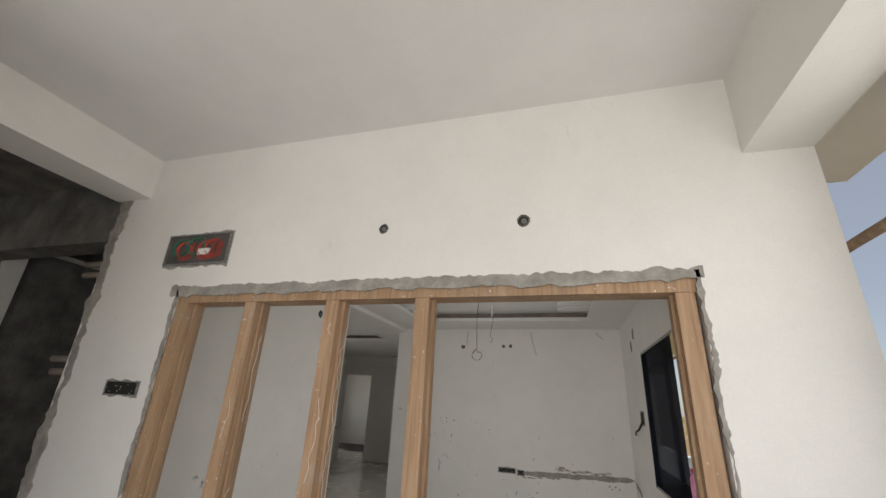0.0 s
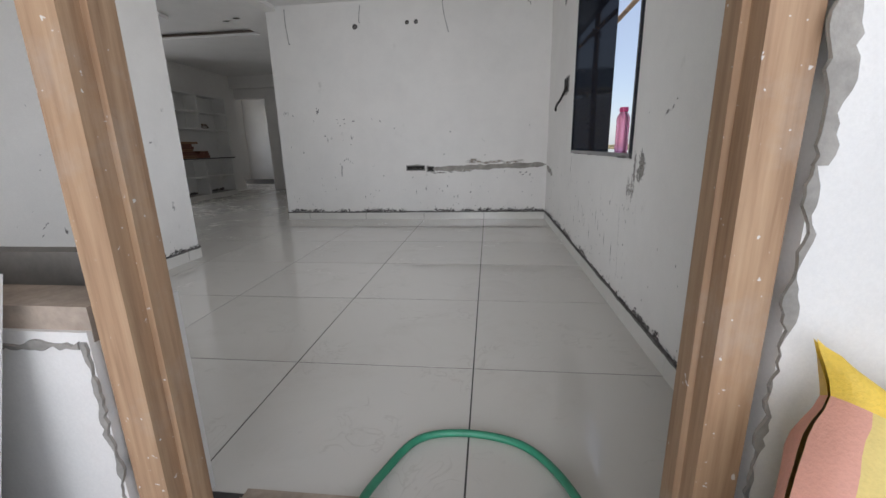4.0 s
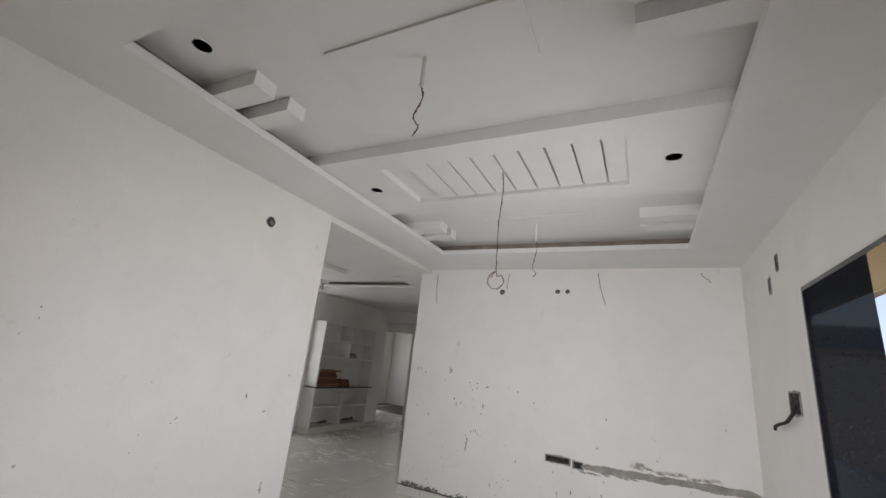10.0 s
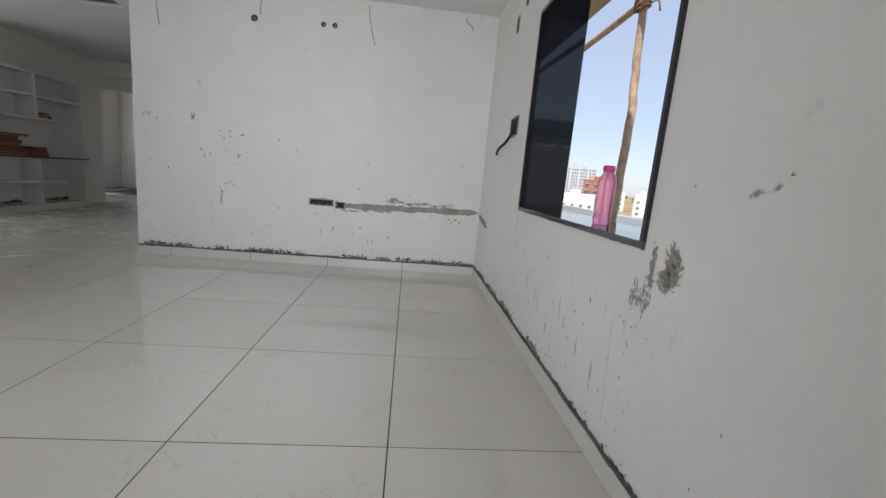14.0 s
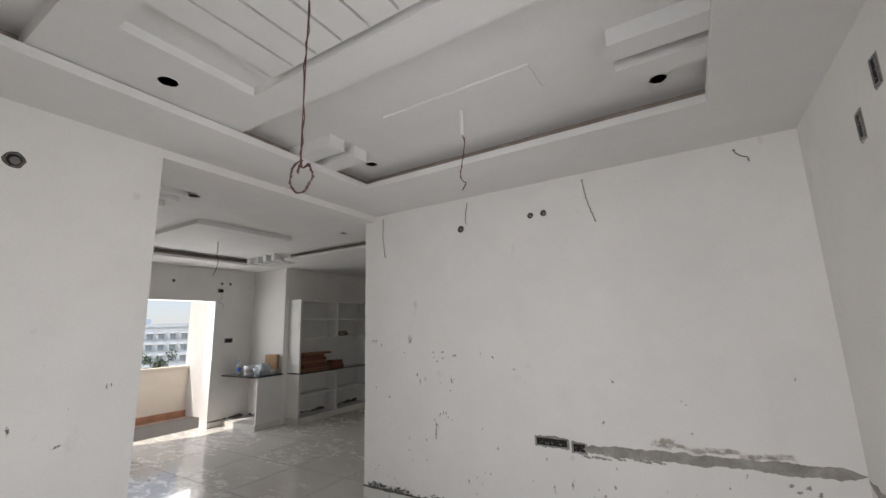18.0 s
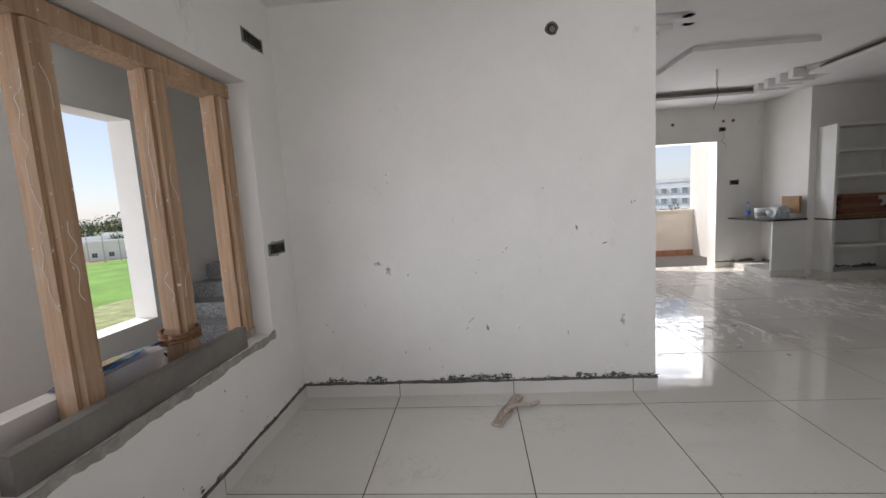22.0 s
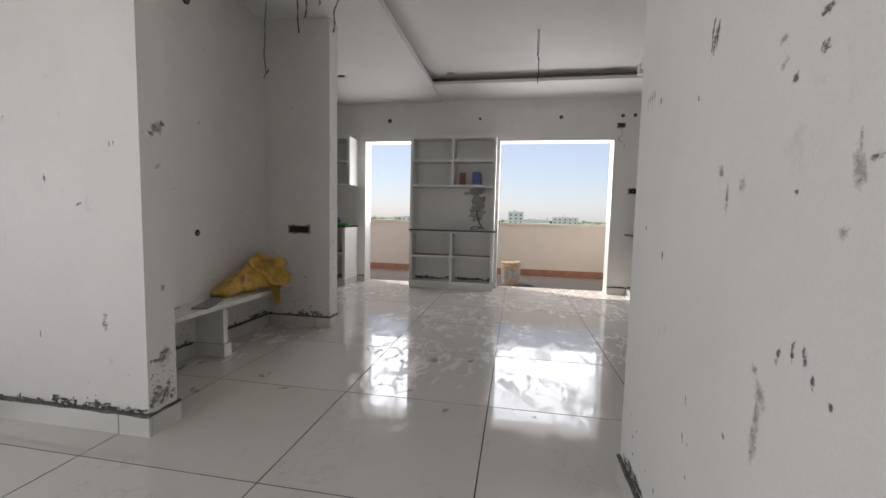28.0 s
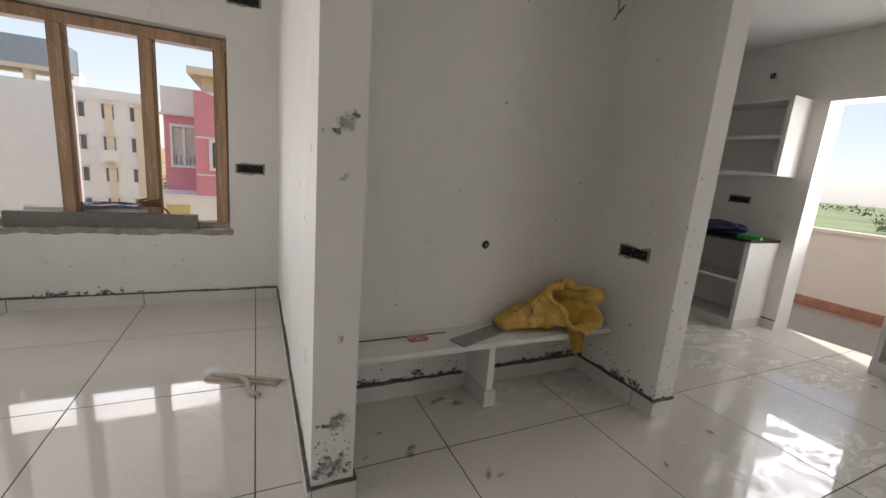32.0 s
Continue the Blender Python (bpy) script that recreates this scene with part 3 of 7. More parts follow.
# bench in the recess
bench = thing("recess_bench", "white cement bench slab on a short leg in the recess", "bench", at=(-3.4, 4.18, 0))
part("seat", boxes((-0.83, 0.81, 0.0, 0.24, 0.345, 0.375), bevel=0.004), SHELF, bench)
part("leg", boxes((-0.03, 0.01, 0.0, 0.22, 0.09, 0.345), bevel=0.003), SHELF, bench)
part("leg_base", boxes((-0.045, 0.025, 0.0, 0.235, 0.0, 0.09), bevel=0.003), SKIRT, bench, "ivory tile base")

# kitchen units beside the balcony door
kitchen = thing("kitchen_counter", "white cement kitchen counter with an open shelf", "counter", at=(-6.5, 3.62, 0))
part("side_panel", boxes((-0.2, 0.25, 0.36, 0.40, 0.09, 0.82), bevel=0.004), SHELF, kitchen)
part("shelf", boxes((-0.2, 0.24, -1.0, 0.36, 0.44, 0.47), bevel=0.003), SHELF, kitchen)
part("plinth", boxes((-0.2, 0.25, -1.0, 0.40, 0.0, 0.09), bevel=0.003), SKIRT, kitchen)
part("worktop", boxes((-0.2, 0.27, -1.0, 0.41, 0.82, 0.845), bevel=0.003), GRANITE, kitchen)
upper = thing("kitchen_wall_shelf", "white cement kitchen wall shelf with two bays", "shelf", at=(-6.7, 3.62, 1.42))
part("side_panel", boxes((0, 0.30, 0.36, 0.40, 0, 0.67), bevel=0.004), SHELF, upper)
for z in (0.0, 0.32, 0.64):
    part("shelf", boxes((0, 0.29, -1.0, 0.36, z, z + 0.03), bevel=0.003), SHELF, upper)


# ---- small builders for walls ----
def plane_at(origin, u, w):
    """A frame on a wall: u to the right, z up, w out of the wall."""
    u, w = Vector(u), Vector(w)
    m = Matrix((u, (0, 0, 1), w)).transposed().to_4x4()
    m.translation = origin
    return m


ON_NORTH = plane_at((0, FAR, 0), (1, 0, 0), (0, -1, 0))
ON_EAST = plane_at((RIGHT, 0, 0), (0, -1, 0), (-1, 0, 0))
ON_LEFT = plane_at((LEFT, 0, 0), (0, 1, 0), (1, 0, 0))
ON_FRONT = plane_at((0, FRONT, 0), (-1, 0, 0), (0, 1, 0))
ON_PORCH = plane_at((0, 2.11, 0), (1, 0, 0), (0, -1, 0))
ON_WEST = plane_at((BACK, 0, 0), (0, 1, 0), (1, 0, 0))
ON_RECESS = plane_at((0, 4.18, 0), (-1, 0, 0), (0, 1, 0))
ON_COLUMN = plane_at((-4.235, 0, 0), (0, 1, 0), (1, 0, 0))
ON_CAP = plane_at((0, 4.79, 0), (-1, 0, 0), (0, 1, 0))
ON_COLUMN_CAP = plane_at((0, 4.77, 0), (-1, 0, 0), (0, 1, 0))
ON_INNER = plane_at((0, 11.0, 0), (1, 0, 0), (0, -1, 0))


def put(ob, m, u, v, w=0.0, spin=0.0):
    ob.matrix_basis = m @ pose(u, v, w, 0, 0, spin)
    return ob


rng = random.Random(7)


def ragged(length, low, high, jag=0.01, step=0.012, thick=0.003, seed=0, taper=0.0):
    """A plaster strip along x with torn edges; low and high are its mean edges."""
    r = random.Random(seed)
    bm = bmesh.new()
    count = max(int(length / step), 4)
    rows = []
    a = b = 0.0
    for k in range(count + 1):
        a = a * 0.75 + r.uniform(-1, 1) * jag
        b = b * 0.75 + r.uniform(-1, 1) * jag
        f = min(1.0, min(k, count - k) / (count * taper + 1e-6)) if taper else 1.0
        x = length * k / count
        mid = (low + high) / 2
        lo, hi = mid + (low + a - mid) * f, mid + (high + b - mid) * f
        if hi - lo < 0.001:
            hi = lo + 0.001
        rows.append([bm.verts.new((x, lo, 0)), bm.verts.new((x, lo + 0.001, thick)), bm.verts.new((x, hi - 0.001, thick)), bm.verts.new((x, hi, 0))])
    for p, q in zip(rows, rows[1:]):
        for k in range(3):
            bm.faces.new((p[k], q[k], q[k + 1], p[k + 1]))
    bm.faces.new(rows[0])
    bm.faces.new(rows[-1][::-1])
    return bm


def blob(bm, x, y, rx, ry, turn=0.0, thick=0.0015, seed=0, points=11):
    """A torn flat patch."""
    r = random.Random(seed)
    c, s = math.cos(turn), math.sin(turn)
    ring = []
    for k in range(points):
        t = 2 * math.pi * k / points
        f = r.uniform(0.55, 1.15)
        px, py = rx * f * math.cos(t), ry * f * math.sin(t)
        ring.append((x + c * px - s * py, y + s * px + c * py))
    lower = [bm.verts.new((*p, 0)) for p in ring]
    upper = [bm.verts.new((x + (p[0] - x) * 0.96, y + (p[1] - y) * 0.96, thick)) for p in ring]
    bm.faces.new(upper)
    for k in range(points):
        bm.faces.new((lower[k], lower[(k + 1) % points], upper[(k + 1) % points], upper[k]))


def soft_bmesh():
    bm = bmesh.new()
    bm.verts.layers.float.new("soft")
    return bm


def soft_blob(bm, x, y, rx, ry, turn=0.0, seed=0, z=0.0006, points=14):
    """A thin uneven patch whose "soft" value falls to 0 at the rim."""
    r = random.Random(seed)
    soft = bm.verts.layers.float["soft"]
    c, s = math.cos(turn), math.sin(turn)
    outline = [r.uniform(0.7, 1.2) for _ in range(points)]
    core = bm.verts.new((x, y, z))
    core[soft] = 1.0
    last = None
    for k, (f, value) in enumerate(((0.4, 0.85), (0.72, 0.5), (1.0, 0.0))):
        ring = []
        for i in range(points):
            t = 2 * math.pi * i / points
            px, py = rx * outline[i] * f * math.cos(t), ry * outline[i] * f * math.sin(t)
            v = bm.verts.new((x + c * px - s * py, y + s * px + c * py, z * (1.0 - 0.3 * k)))
            v[soft] = value
            ring.append(v)
        for i in range(points):
            j = (i + 1) % points
            bm.faces.new((core, ring[i], ring[j]) if last is None else (last[i], ring[i], ring[j], last[j]))
        last = ring


# ---- skirting ----
SMEAR = plain("dark_tile_adhesive", (0.13, 0.122, 0.115), 0.95, vary=0.5, scale=30, relief=0.8)
SMUDGE = plain("dried_cement_smudge", (0.40, 0.385, 0.36), 0.9, vary=0.25, scale=14, relief=0.3)


def rubbed(name, color, scale, most, ragged_by=1.6, stretch=(1, 1, 1)):
    """A thin rubbed-on mark that breaks up towards its rim (the mesh's "soft" value is 1 inside, 0 at the rim)."""
    m, n, l, b = material(name)
    b.inputs["Base Color"].default_value, b.inputs["Roughness"].default_value = (*color, 1), 0.85
    rim = n.new("ShaderNodeAttribute")
    rim.attribute_name = "soft"
    tex = noise_at(n, l, scale, 8.0, 0.72, stretch)
    grain = n.new("ShaderNodeMath")
    grain.operation = "MULTIPLY_ADD"
    grain.inputs[1].default_value, grain.inputs[2].default_value = ragged_by, -0.5 * ragged_by - 0.42
    l.new(tex.outputs[0], grain.inputs[0])
    both = n.new("ShaderNodeMath")
    both.operation = "ADD"
    l.new(rim.outputs["Fac"], both.inputs[0])
    l.new(grain.outputs[0], both.inputs[1])
    cover = n.new("ShaderNodeMapRange")
    cover.inputs["From Min"].default_value, cover.inputs["From Max"].default_value, cover.inputs["To Max"].default_value = 0.0, 0.62, most
    l.new(both.outputs[0], cover.inputs["Value"])
    l.new(cover.outputs[0], b.inputs["Alpha"])
    return m


SCUFF = rubbed("faint_grey_scuff", (0.40, 0.38, 0.36), 38.0, 0.5, 3.0)
MARK = rubbed("dark_scuff", (0.16, 0.15, 0.14), 80.0, 0.85, 4.0)
BRUSHED = rubbed("brushed_cement_wash", (0.30, 0.28, 0.255), 60.0, 0.95, 4.5, (1, 1, 0.3))
TAN = rubbed("damp_tan_stain", (0.44, 0.38, 0.32), 14.0, 0.6, 2.5)
ADHESIVE = rubbed("scraped_dark_adhesive", (0.075, 0.07, 0.068), 48.0, 1.0, 6.0, (0.6, 1.6, 0.6))
GRIME = rubbed("dark_floor_grime", (0.22, 0.185, 0.15), 16.0, 0.5, 4.0)
SH = 0.095
skirting_meshes = {}


def skirting(name, m, u0, u1, joints, seed, smear=1.0):
    """Tile skirting along a wall, its joints in line with the floor, and torn adhesive over it."""
    base = structure(name, ragged(u1 - u0, SH - 0.006, SH + 0.007, 0.0025, 0.02, 0.013, seed), SMEAR, "ivory tile skirting topped by dark adhesive", "skirting")
    put(base, m, u0, 0)
    cuts = [u0] + sorted(j for j in joints if u0 + 0.02 < j < u1 - 0.02) + [u1]
    for a, b in zip(cuts, cuts[1:]):
        key = round(b - a, 3)
        if key not in skirting_meshes:
            skirting_meshes[key] = mesh_of("tile", boxes((0, b - a - 0.005, 0, SH - 0.006, 0, 0.012), bevel=0.0012), SKIRT)
        t = new("tile", skirting_meshes[key])
        t.parent = base
        t.location = (a - u0 + 0.0025, 0, 0)
    if len(cuts) > 2:
        part("joint", boxes(*((c - u0 - 0.0024, c - u0 + 0.0024, 0.001, SH - 0.007, 0.0005, 0.0095) for c in cuts[1:-1])), JOINT, base, "dark open joints between the tiles")
    r = random.Random(seed)
    bm, chips = soft_bmesh(), bmesh.new()
    x, thick_run = 0.0, False
    while x < u1 - u0 - 0.02:
        if r.random() < 0.20:
            thick_run = r.random() < 0.62
        wdt = r.uniform(0.012, 0.045)
        if r.random() < (0.92 if thick_run else 0.40) * smear:
            tall = r.uniform(0.012, 0.032) if thick_run else r.uniform(0.005, 0.012)
            soft_blob(bm, x + wdt / 2, SH + 0.006 + tall * 0.6, wdt * r.uniform(0.8, 1.4), tall * 1.3, r.uniform(-0.15, 0.3), r.random(), 0.0008 + 0.0004 * r.random(), 12)
        if r.random() < (0.45 if thick_run else 0.12) * smear:
            tall = abs(r.gauss(0, 0.006)) + 0.004
            blob(chips, x + wdt / 2, SH + 0.004 + tall * 0.8, wdt * r.uniform(0.15, 0.4), tall, r.uniform(-0.4, 0.6), 0.003, r.random(), 10)
        if r.random() < (0.45 if thick_run else 0.08) * smear:
            blob(chips, x, SH + 0.02 + abs(r.gauss(0, 0.03)), r.uniform(0.0015, 0.004), r.uniform(0.002, 0.006), r.uniform(-1, 1), 0.0015, r.random(), 7)
        x += wdt
    tagged(part("adhesive_smears", bm, ADHESIVE, base, "scraped dark adhesive smears"), kind="stuff")
    tagged(part("adhesive_chips", chips, SMEAR, base, "torn dark adhesive chips"), kind="stuff")
    return base


GX = [-2.26 + 0.8 * k for k in range(-6, 6)]
GY = [3.04 + 0.8 * k for k in range(-1, 10)]
flip = [-v for v in GX]
skirting("baseboard_north", ON_NORTH, -2.57, RIGHT, GX, 11)
skirting("baseboard_east", ON_EAST, -FAR + 0.013, -FRONT, [-v for v in GY], 12)
skirting("baseboard_living_west", ON_LEFT, FRONT, 4.803, GY, 13)
skirting("baseboard_front", ON_FRONT, 0.6, 2.425, flip, 14, 0.4)
skirting("baseboard_cap", ON_CAP, 2.44, 2.603, [], 15, 0.6)
skirting("baseboard_partition_back", plane_at((-2.59, 0, 0), (0, -1, 0), (-1, 0, 0)), -4.79, -4.18, [], 22, 0.6)
skirting("baseboard_recess", ON_RECESS, 2.603, 3.355, [], 16)
skirting("baseboard_recess_side", ON_RECESS, 3.425, 4.222, [], 17)
skirting("baseboard_column", ON_COLUMN, 4.193, 4.783, [4.64], 18)
skirting("baseboard_column_cap", ON_COLUMN_CAP, 4.235, 4.385, [], 19, 0.3)
skirting("baseboard_west", ON_WEST, 7.59, 7.83, [], 20)
skirting("baseboard_west_low", ON_WEST, 3.93, 4.14, [], 23, 0.4)

# ---- marks on the walls ----
def scuffs(name, m, places, mat, seed):
    bm = soft_bmesh()
    for k, (u, v, ru, rv, turn) in enumerate(places):
        soft_blob(bm, u, v, ru * 1.25, rv * 1.25, turn, seed + k, 0.0006 + 0.00002 * (k % 20))
    ob = tagged(part(name, bm, mat), "dry smears and scuffs on white plaster", "stain", kind="stuff")
    ob.matrix_basis = m @ pose(0, 0, 0.00022 * (seed // 50 % 5))
    return ob


def scatter(u0, u1, v0, v1, count, seed, size=(0.003, 0.012)):
    r = random.Random(seed)
    return [(r.uniform(u0, u1), v0 + (v1 - v0) * r.random() ** 1.5, r.uniform(*size) * 0.6, r.uniform(*size), r.uniform(-0.8, 0.8)) for _ in range(count)]


# hand marks near the free end of the north wall, and rubbed streaks
hand = [(-1.71, 0.785, 0.006, 0.018, -0.25), (-1.676, 0.802, 0.006, 0.02, -0.05), (-1.65, 0.803, 0.006, 0.018, 0.1), (-1.629, 0.772, 0.006, 0.014, 0.2), (-1.593, 0.753, 0.004, 0.008, 0.3)]
hand += [(-2.03 + 0.012 * (k % 3), 1.40 + 0.014 * (k % 4), 0.005, 0.028, -0.2) for k in range(7)] + [(-2.48 + 0.02 * k, 1.40 + 0.008 * (k % 2), 0.004, 0.03, 0.1) for k in range(4)]
hand += [(-1.669, 1.309, 0.014, 0.01, 0.2), (-1.666, 1.258, 0.012, 0.012, 0.6), (-1.725, 1.232, 0.008, 0.011, -0.5), (-1.562, 1.084, 0.014, 0.006, 0.4), (-2.358, 1.37, 0.008, 0.012, -0.3), (-2.26, 0.899, 0.008, 0.014, 0.1), (-2.425, 0.973, 0.006, 0.012, 0.1), (-2.04, 0.464, 0.004, 0.014, 0.4), (-2.036, 0.564, 0.003, 0.018, 0.3)]
scuffs("wall_scuffs", ON_NORTH, hand + [(-1.70, 1.05, 0.006, 0.005, 0), (-1.30, 1.30, 0.004, 0.02, 0.1), (-1.45, 0.30, 0.008, 0.02, 0.2)] + scatter(-2.5, 0.8, 0.15, 0.55, 34, 5), MARK, 100)
scuffs("wall_scuffs", ON_NORTH, [(-1.755, 0.63, 0.016, 0.075, -0.1), (-1.745, 0.70, 0.02, 0.03, 0.1), (-1.769, 0.741, 0.012, 0.012, 0), (-1.755, 1.268, 0.014, 0.01, 0.8), (-1.766, 1.308, 0.012, 0.008, 0.6), (-1.945, 1.109, 0.014, 0.018, 0.5), (-1.912, 1.05, 0.009, 0.04, 0.0), (-1.857, 1.075, 0.012, 0.025, 0.3), (-1.585, 1.075, 0.012, 0.045, 0.1), (-1.55, 1.28, 0.03, 0.015, 0.3), (-0.75, 0.36, 0.012, 0.04, 0.1), (-0.62, 0.40, 0.01, 0.035, -0.1), (-0.2, 0.3, 0.012, 0.03, 0)] + scatter(-2.5, 0.8, 0.2, 1.3, 26, 6, (0.008, 0.02)), SCUFF, 200)
scuffs("wall_scuffs", ON_LEFT, [(3.68, 0.475, 0.011, 0.028, 0.15), (3.58, 0.54, 0.012, 0.006, 0.6), (3.56, 0.52, 0.016, 0.004, 0.6), (4.29, 1.13, 0.009, 0.022, 0.2), (4.47, 1.02, 0.024, 0.009, 0.3), (3.05, 1.55, 0.004, 0.006, 0), (4.22, 0.42, 0.004, 0.03, 0), (4.64, 1.28, 0.004, 0.016, 0), (4.66, 1.28, 0.004, 0.016, 0)] + scatter(2.5, 4.75, 0.15, 1.5, 18, 8, (0.003, 0.009)), MARK, 300)
scuffs("wall_scuffs", ON_LEFT, [(2.95, 0.95, 0.03, 0.02, 0.2), (3.02, 0.90, 0.02, 0.035, 0.1), (4.58, 0.5, 0.02, 0.05, 0)] + scatter(2.5, 4.75, 0.2, 1.4, 9, 9, (0.006, 0.016)), SCUFF, 400)
drips = [(-5.0 + 0.13 * k + 0.03 * (k % 3), 0.30 + 0.05 * ((k * 7) % 4), 0.007, 0.05 + 0.02 * (k % 3), 0.05) for k in range(9)]
scuffs("wall_scuffs", ON_EAST, scatter(-6.6, -2.5, 0.12, 0.7, 80, 31, (0.003, 0.010)) + [(-3.22, 1.10, 0.008, 0.006, 0), (-3.5, 1.07, 0.007, 0.006, 0), (-2.9, 0.62, 0.012, 0.005, 0.5)], MARK, 500)
scuffs("wall_scuffs", ON_EAST, drips + [(-3.30, 1.055, 0.03, 0.012, 0.4), (-3.25, 1.07, 0.02, 0.008, 0.7)] + scatter(-6.4, -3.6, 0.15, 0.7, 60, 32, (0.006, 0.018)), SCUFF, 600)
scuffs("wall_scuffs", ON_FRONT, scatter(0.7, 2.4, 0.12, 0.5, 14, 33), MARK, 700)
scuffs("wall_scuffs", ON_RECESS, scatter(2.7, 4.1, 0.15, 0.34, 46, 34, (0.004, 0.014)) + scatter(2.7, 4.1, 0.5, 2.2, 16, 35), MARK, 800)
scuffs("wall_scuffs", ON_COLUMN, scatter(4.2, 4.76, 0.12, 0.35, 36, 36, (0.003, 0.012)) + scatter(4.2, 4.7, 0.4, 2.0, 10, 37), MARK, 900)
scuffs("wall_scuffs", ON_CAP, [(2.554, 1.384, 0.018, 0.012, -0.6), (2.512, 1.358, 0.008, 0.022, 0.2), (2.496, 1.329, 0.014, 0.016, 0.3), (2.456, 1.327, 0.005, 0.007, 0.0), (2.50, 0.329, 0.04, 0.008, 0.1), (2.53, 0.355, 0.03, 0.012, 0.4), (2.47, 0.335, 0.02, 0.008, 0)] + [(2.455 + 0.013 * k, 0.135 + 0.022 * ((k * 5) % 4), 0.013, 0.016, 0.5 * k) for k in range(10)] + scatter(2.45, 2.58, 0.12, 0.30, 40, 38, (0.003, 0.010)), MARK, 1000)
scuffs("wall_scuffs", ON_CAP, [(2.51, 0.16, 0.07, 0.05, 0.1), (2.53, 0.34, 0.05, 0.05, 0.3), (2.528, 0.652, 0.012, 0.02, 0.4), (2.522, 1.19, 0.03, 0.012, 0.6), (2.53, 1.36, 0.04, 0.035, 0.2)], SCUFF, 1050)
scuffs("wall_scuffs", ON_COLUMN_CAP, scatter(4.22, 4.35, 0.12, 1.4, 26, 39, (0.004, 0.014)), MARK, 1100)

# ---- cement work ----
chase = thing("wall_chase", "grey cement filled conduit chase across the wall", "plaster patch", at=(0, 0, 0))
for nm, m, u, v, ln, lo, hi, jag, mt, sd, tp in (
    ("chase", ON_NORTH, -0.53, 0.655, 1.46, -0.028, 0.028, 0.006, CEMENT, 41, 0.04),
    ("chase", ON_EAST, -FAR + 0.001, 0.675, 0.52, -0.028, 0.03, 0.008, CEMENT, 44, 0.2),
):
    ob = part(nm, ragged(ln, lo, hi, jag, 0.014, 0.002 if nm != "chase" else 0.004, sd, tp), mt, chase)
    set_world(ob, m @ pose(u, v, 0.0, 0, 0, 1.5 if m is ON_NORTH else -9))
wash_r = random.Random(9)
scuffs("wall_scuffs", ON_NORTH, [(-0.02 + 0.09 * k, 0.735 + 0.012 * math.sin(2.1 * k), 0.07, 0.022, -0.08) for k in range(8)] + [(0.0, 0.76, 0.08, 0.03, 0.1)], TAN, 1200)
scuffs("wall_scuffs", ON_NORTH, [(-0.56 + 0.055 * k + wash_r.uniform(-0.01, 0.01), 0.635 + wash_r.uniform(-0.03, 0.03), 0.05, 0.010, wash_r.uniform(-0.2, 0.1)) for k in range(10)] + [(0.6 + 0.04 * k, 0.60 - 0.03 * (k % 2), 0.02, 0.012, 0.5) for k in range(4)], BRUSHED, 1250)
window_patch = thing("window_patch", "dark adhesive joint round the granite window lining", "plaster patch", at=(RIGHT, 3.5, 0.7))
# brush strokes of cement wash below the window's near corner, and drips
strokes = [(-3.58 + 0.075 * math.cos(a) * f, 0.825 + 0.07 * math.sin(a) * f, 0.012, 0.035, a - 0.6) for f in (0.45, 0.8, 1.0) for a in [-1.3 + 0.32 * k for k in range(8)]]
strokes += [(-3.625, 0.86 - 0.02 * k, 0.016, 0.03, 0.1 * k) for k in range(6)]
strokes += [(-3.61 - 0.013 * k, 0.715 - 0.012 * (k % 3), 0.007, 0.035 + 0.012 * (k % 4), 0.03) for k in range(9)]
scuffs("wall_scuffs", ON_EAST, strokes + [(-5.22, 0.80, 0.006, 0.06, -0.1), (-5.25, 0.72, 0.006, 0.05, 0.3), (-5.20, 0.63, 0.005, 0.03, -0.5)], BRUSHED, 1300)
scuffs("wall_scuffs", ON_EAST, [(-3.80 + 0.007 * k, 0.55 - 0.08 * k, 0.0016, 0.09, 0.04) for k in range(5)] + [(-3.72, 0.60, 0.0018, 0.06, 0.03), (-3.86, 0.58, 0.0016, 0.09, 0.02), (-3.95, 0.62, 0.0016, 0.07, 0.02), (-4.2, 0.6, 0.002, 0.08, 0.03)], SCUFF, 1350)
# black adhesive round the granite lining
for nm, m, u, v, ln, spin, sd in (("jamb_joint", ON_EAST, -3.69, 0.86, 1.30, 90, 61), ("sill_joint", ON_EAST, -5.21, 0.862, 1.53, 0, 62), ("head_joint", ON_EAST, -5.22, 2.142, 1.55, 0, 63), ("far_joint", ON_EAST, -5.205, 0.86, 1.28, 90, 64)):
    ob = part(nm, ragged(ln, -0.005, 0.006, 0.003, 0.014, 0.003, sd), SMEAR, window_patch)
    set_world(ob, m @ pose(u, v, 0.0, 0, 0, spin))
# cement round the timber frame, outside
frame_patch = thing("frame_patch", "rough grey cement render around the timber frame", "plaster patch", at=(-0.7, 2.11, 0))
for u, v, ln, spin, lo, hi, sd in ((-2.13, 2.085, 2.82, 0, -0.032, 0.024, 71), (-2.07, 0.56, 1.53, 90, -0.004, 0.014, 72), (-2.06, 0.578, 1.46, 0, -0.016, 0.004, 73), (0.662, 0.9, 1.20, 90, -0.022, 0.003, 74), (0.662, -0.02, 0.92, 90, -0.008, 0.003, 77), (-0.582, 0.02, 0.56, 90, -0.004, 0.012, 75)):
    ob = part("render_strip", ragged(ln, lo, hi, 0.007, 0.014, 0.006, sd), CEMENT, frame_patch)
    set_world(ob, ON_PORCH @ pose(u, v, 0.0, 0, 0, spin))
edge_patch = part("edge_strip", ragged(2.80, -0.0, 0.075, 0.016, 0.02, 0.006, 76), CEMENT, frame_patch)
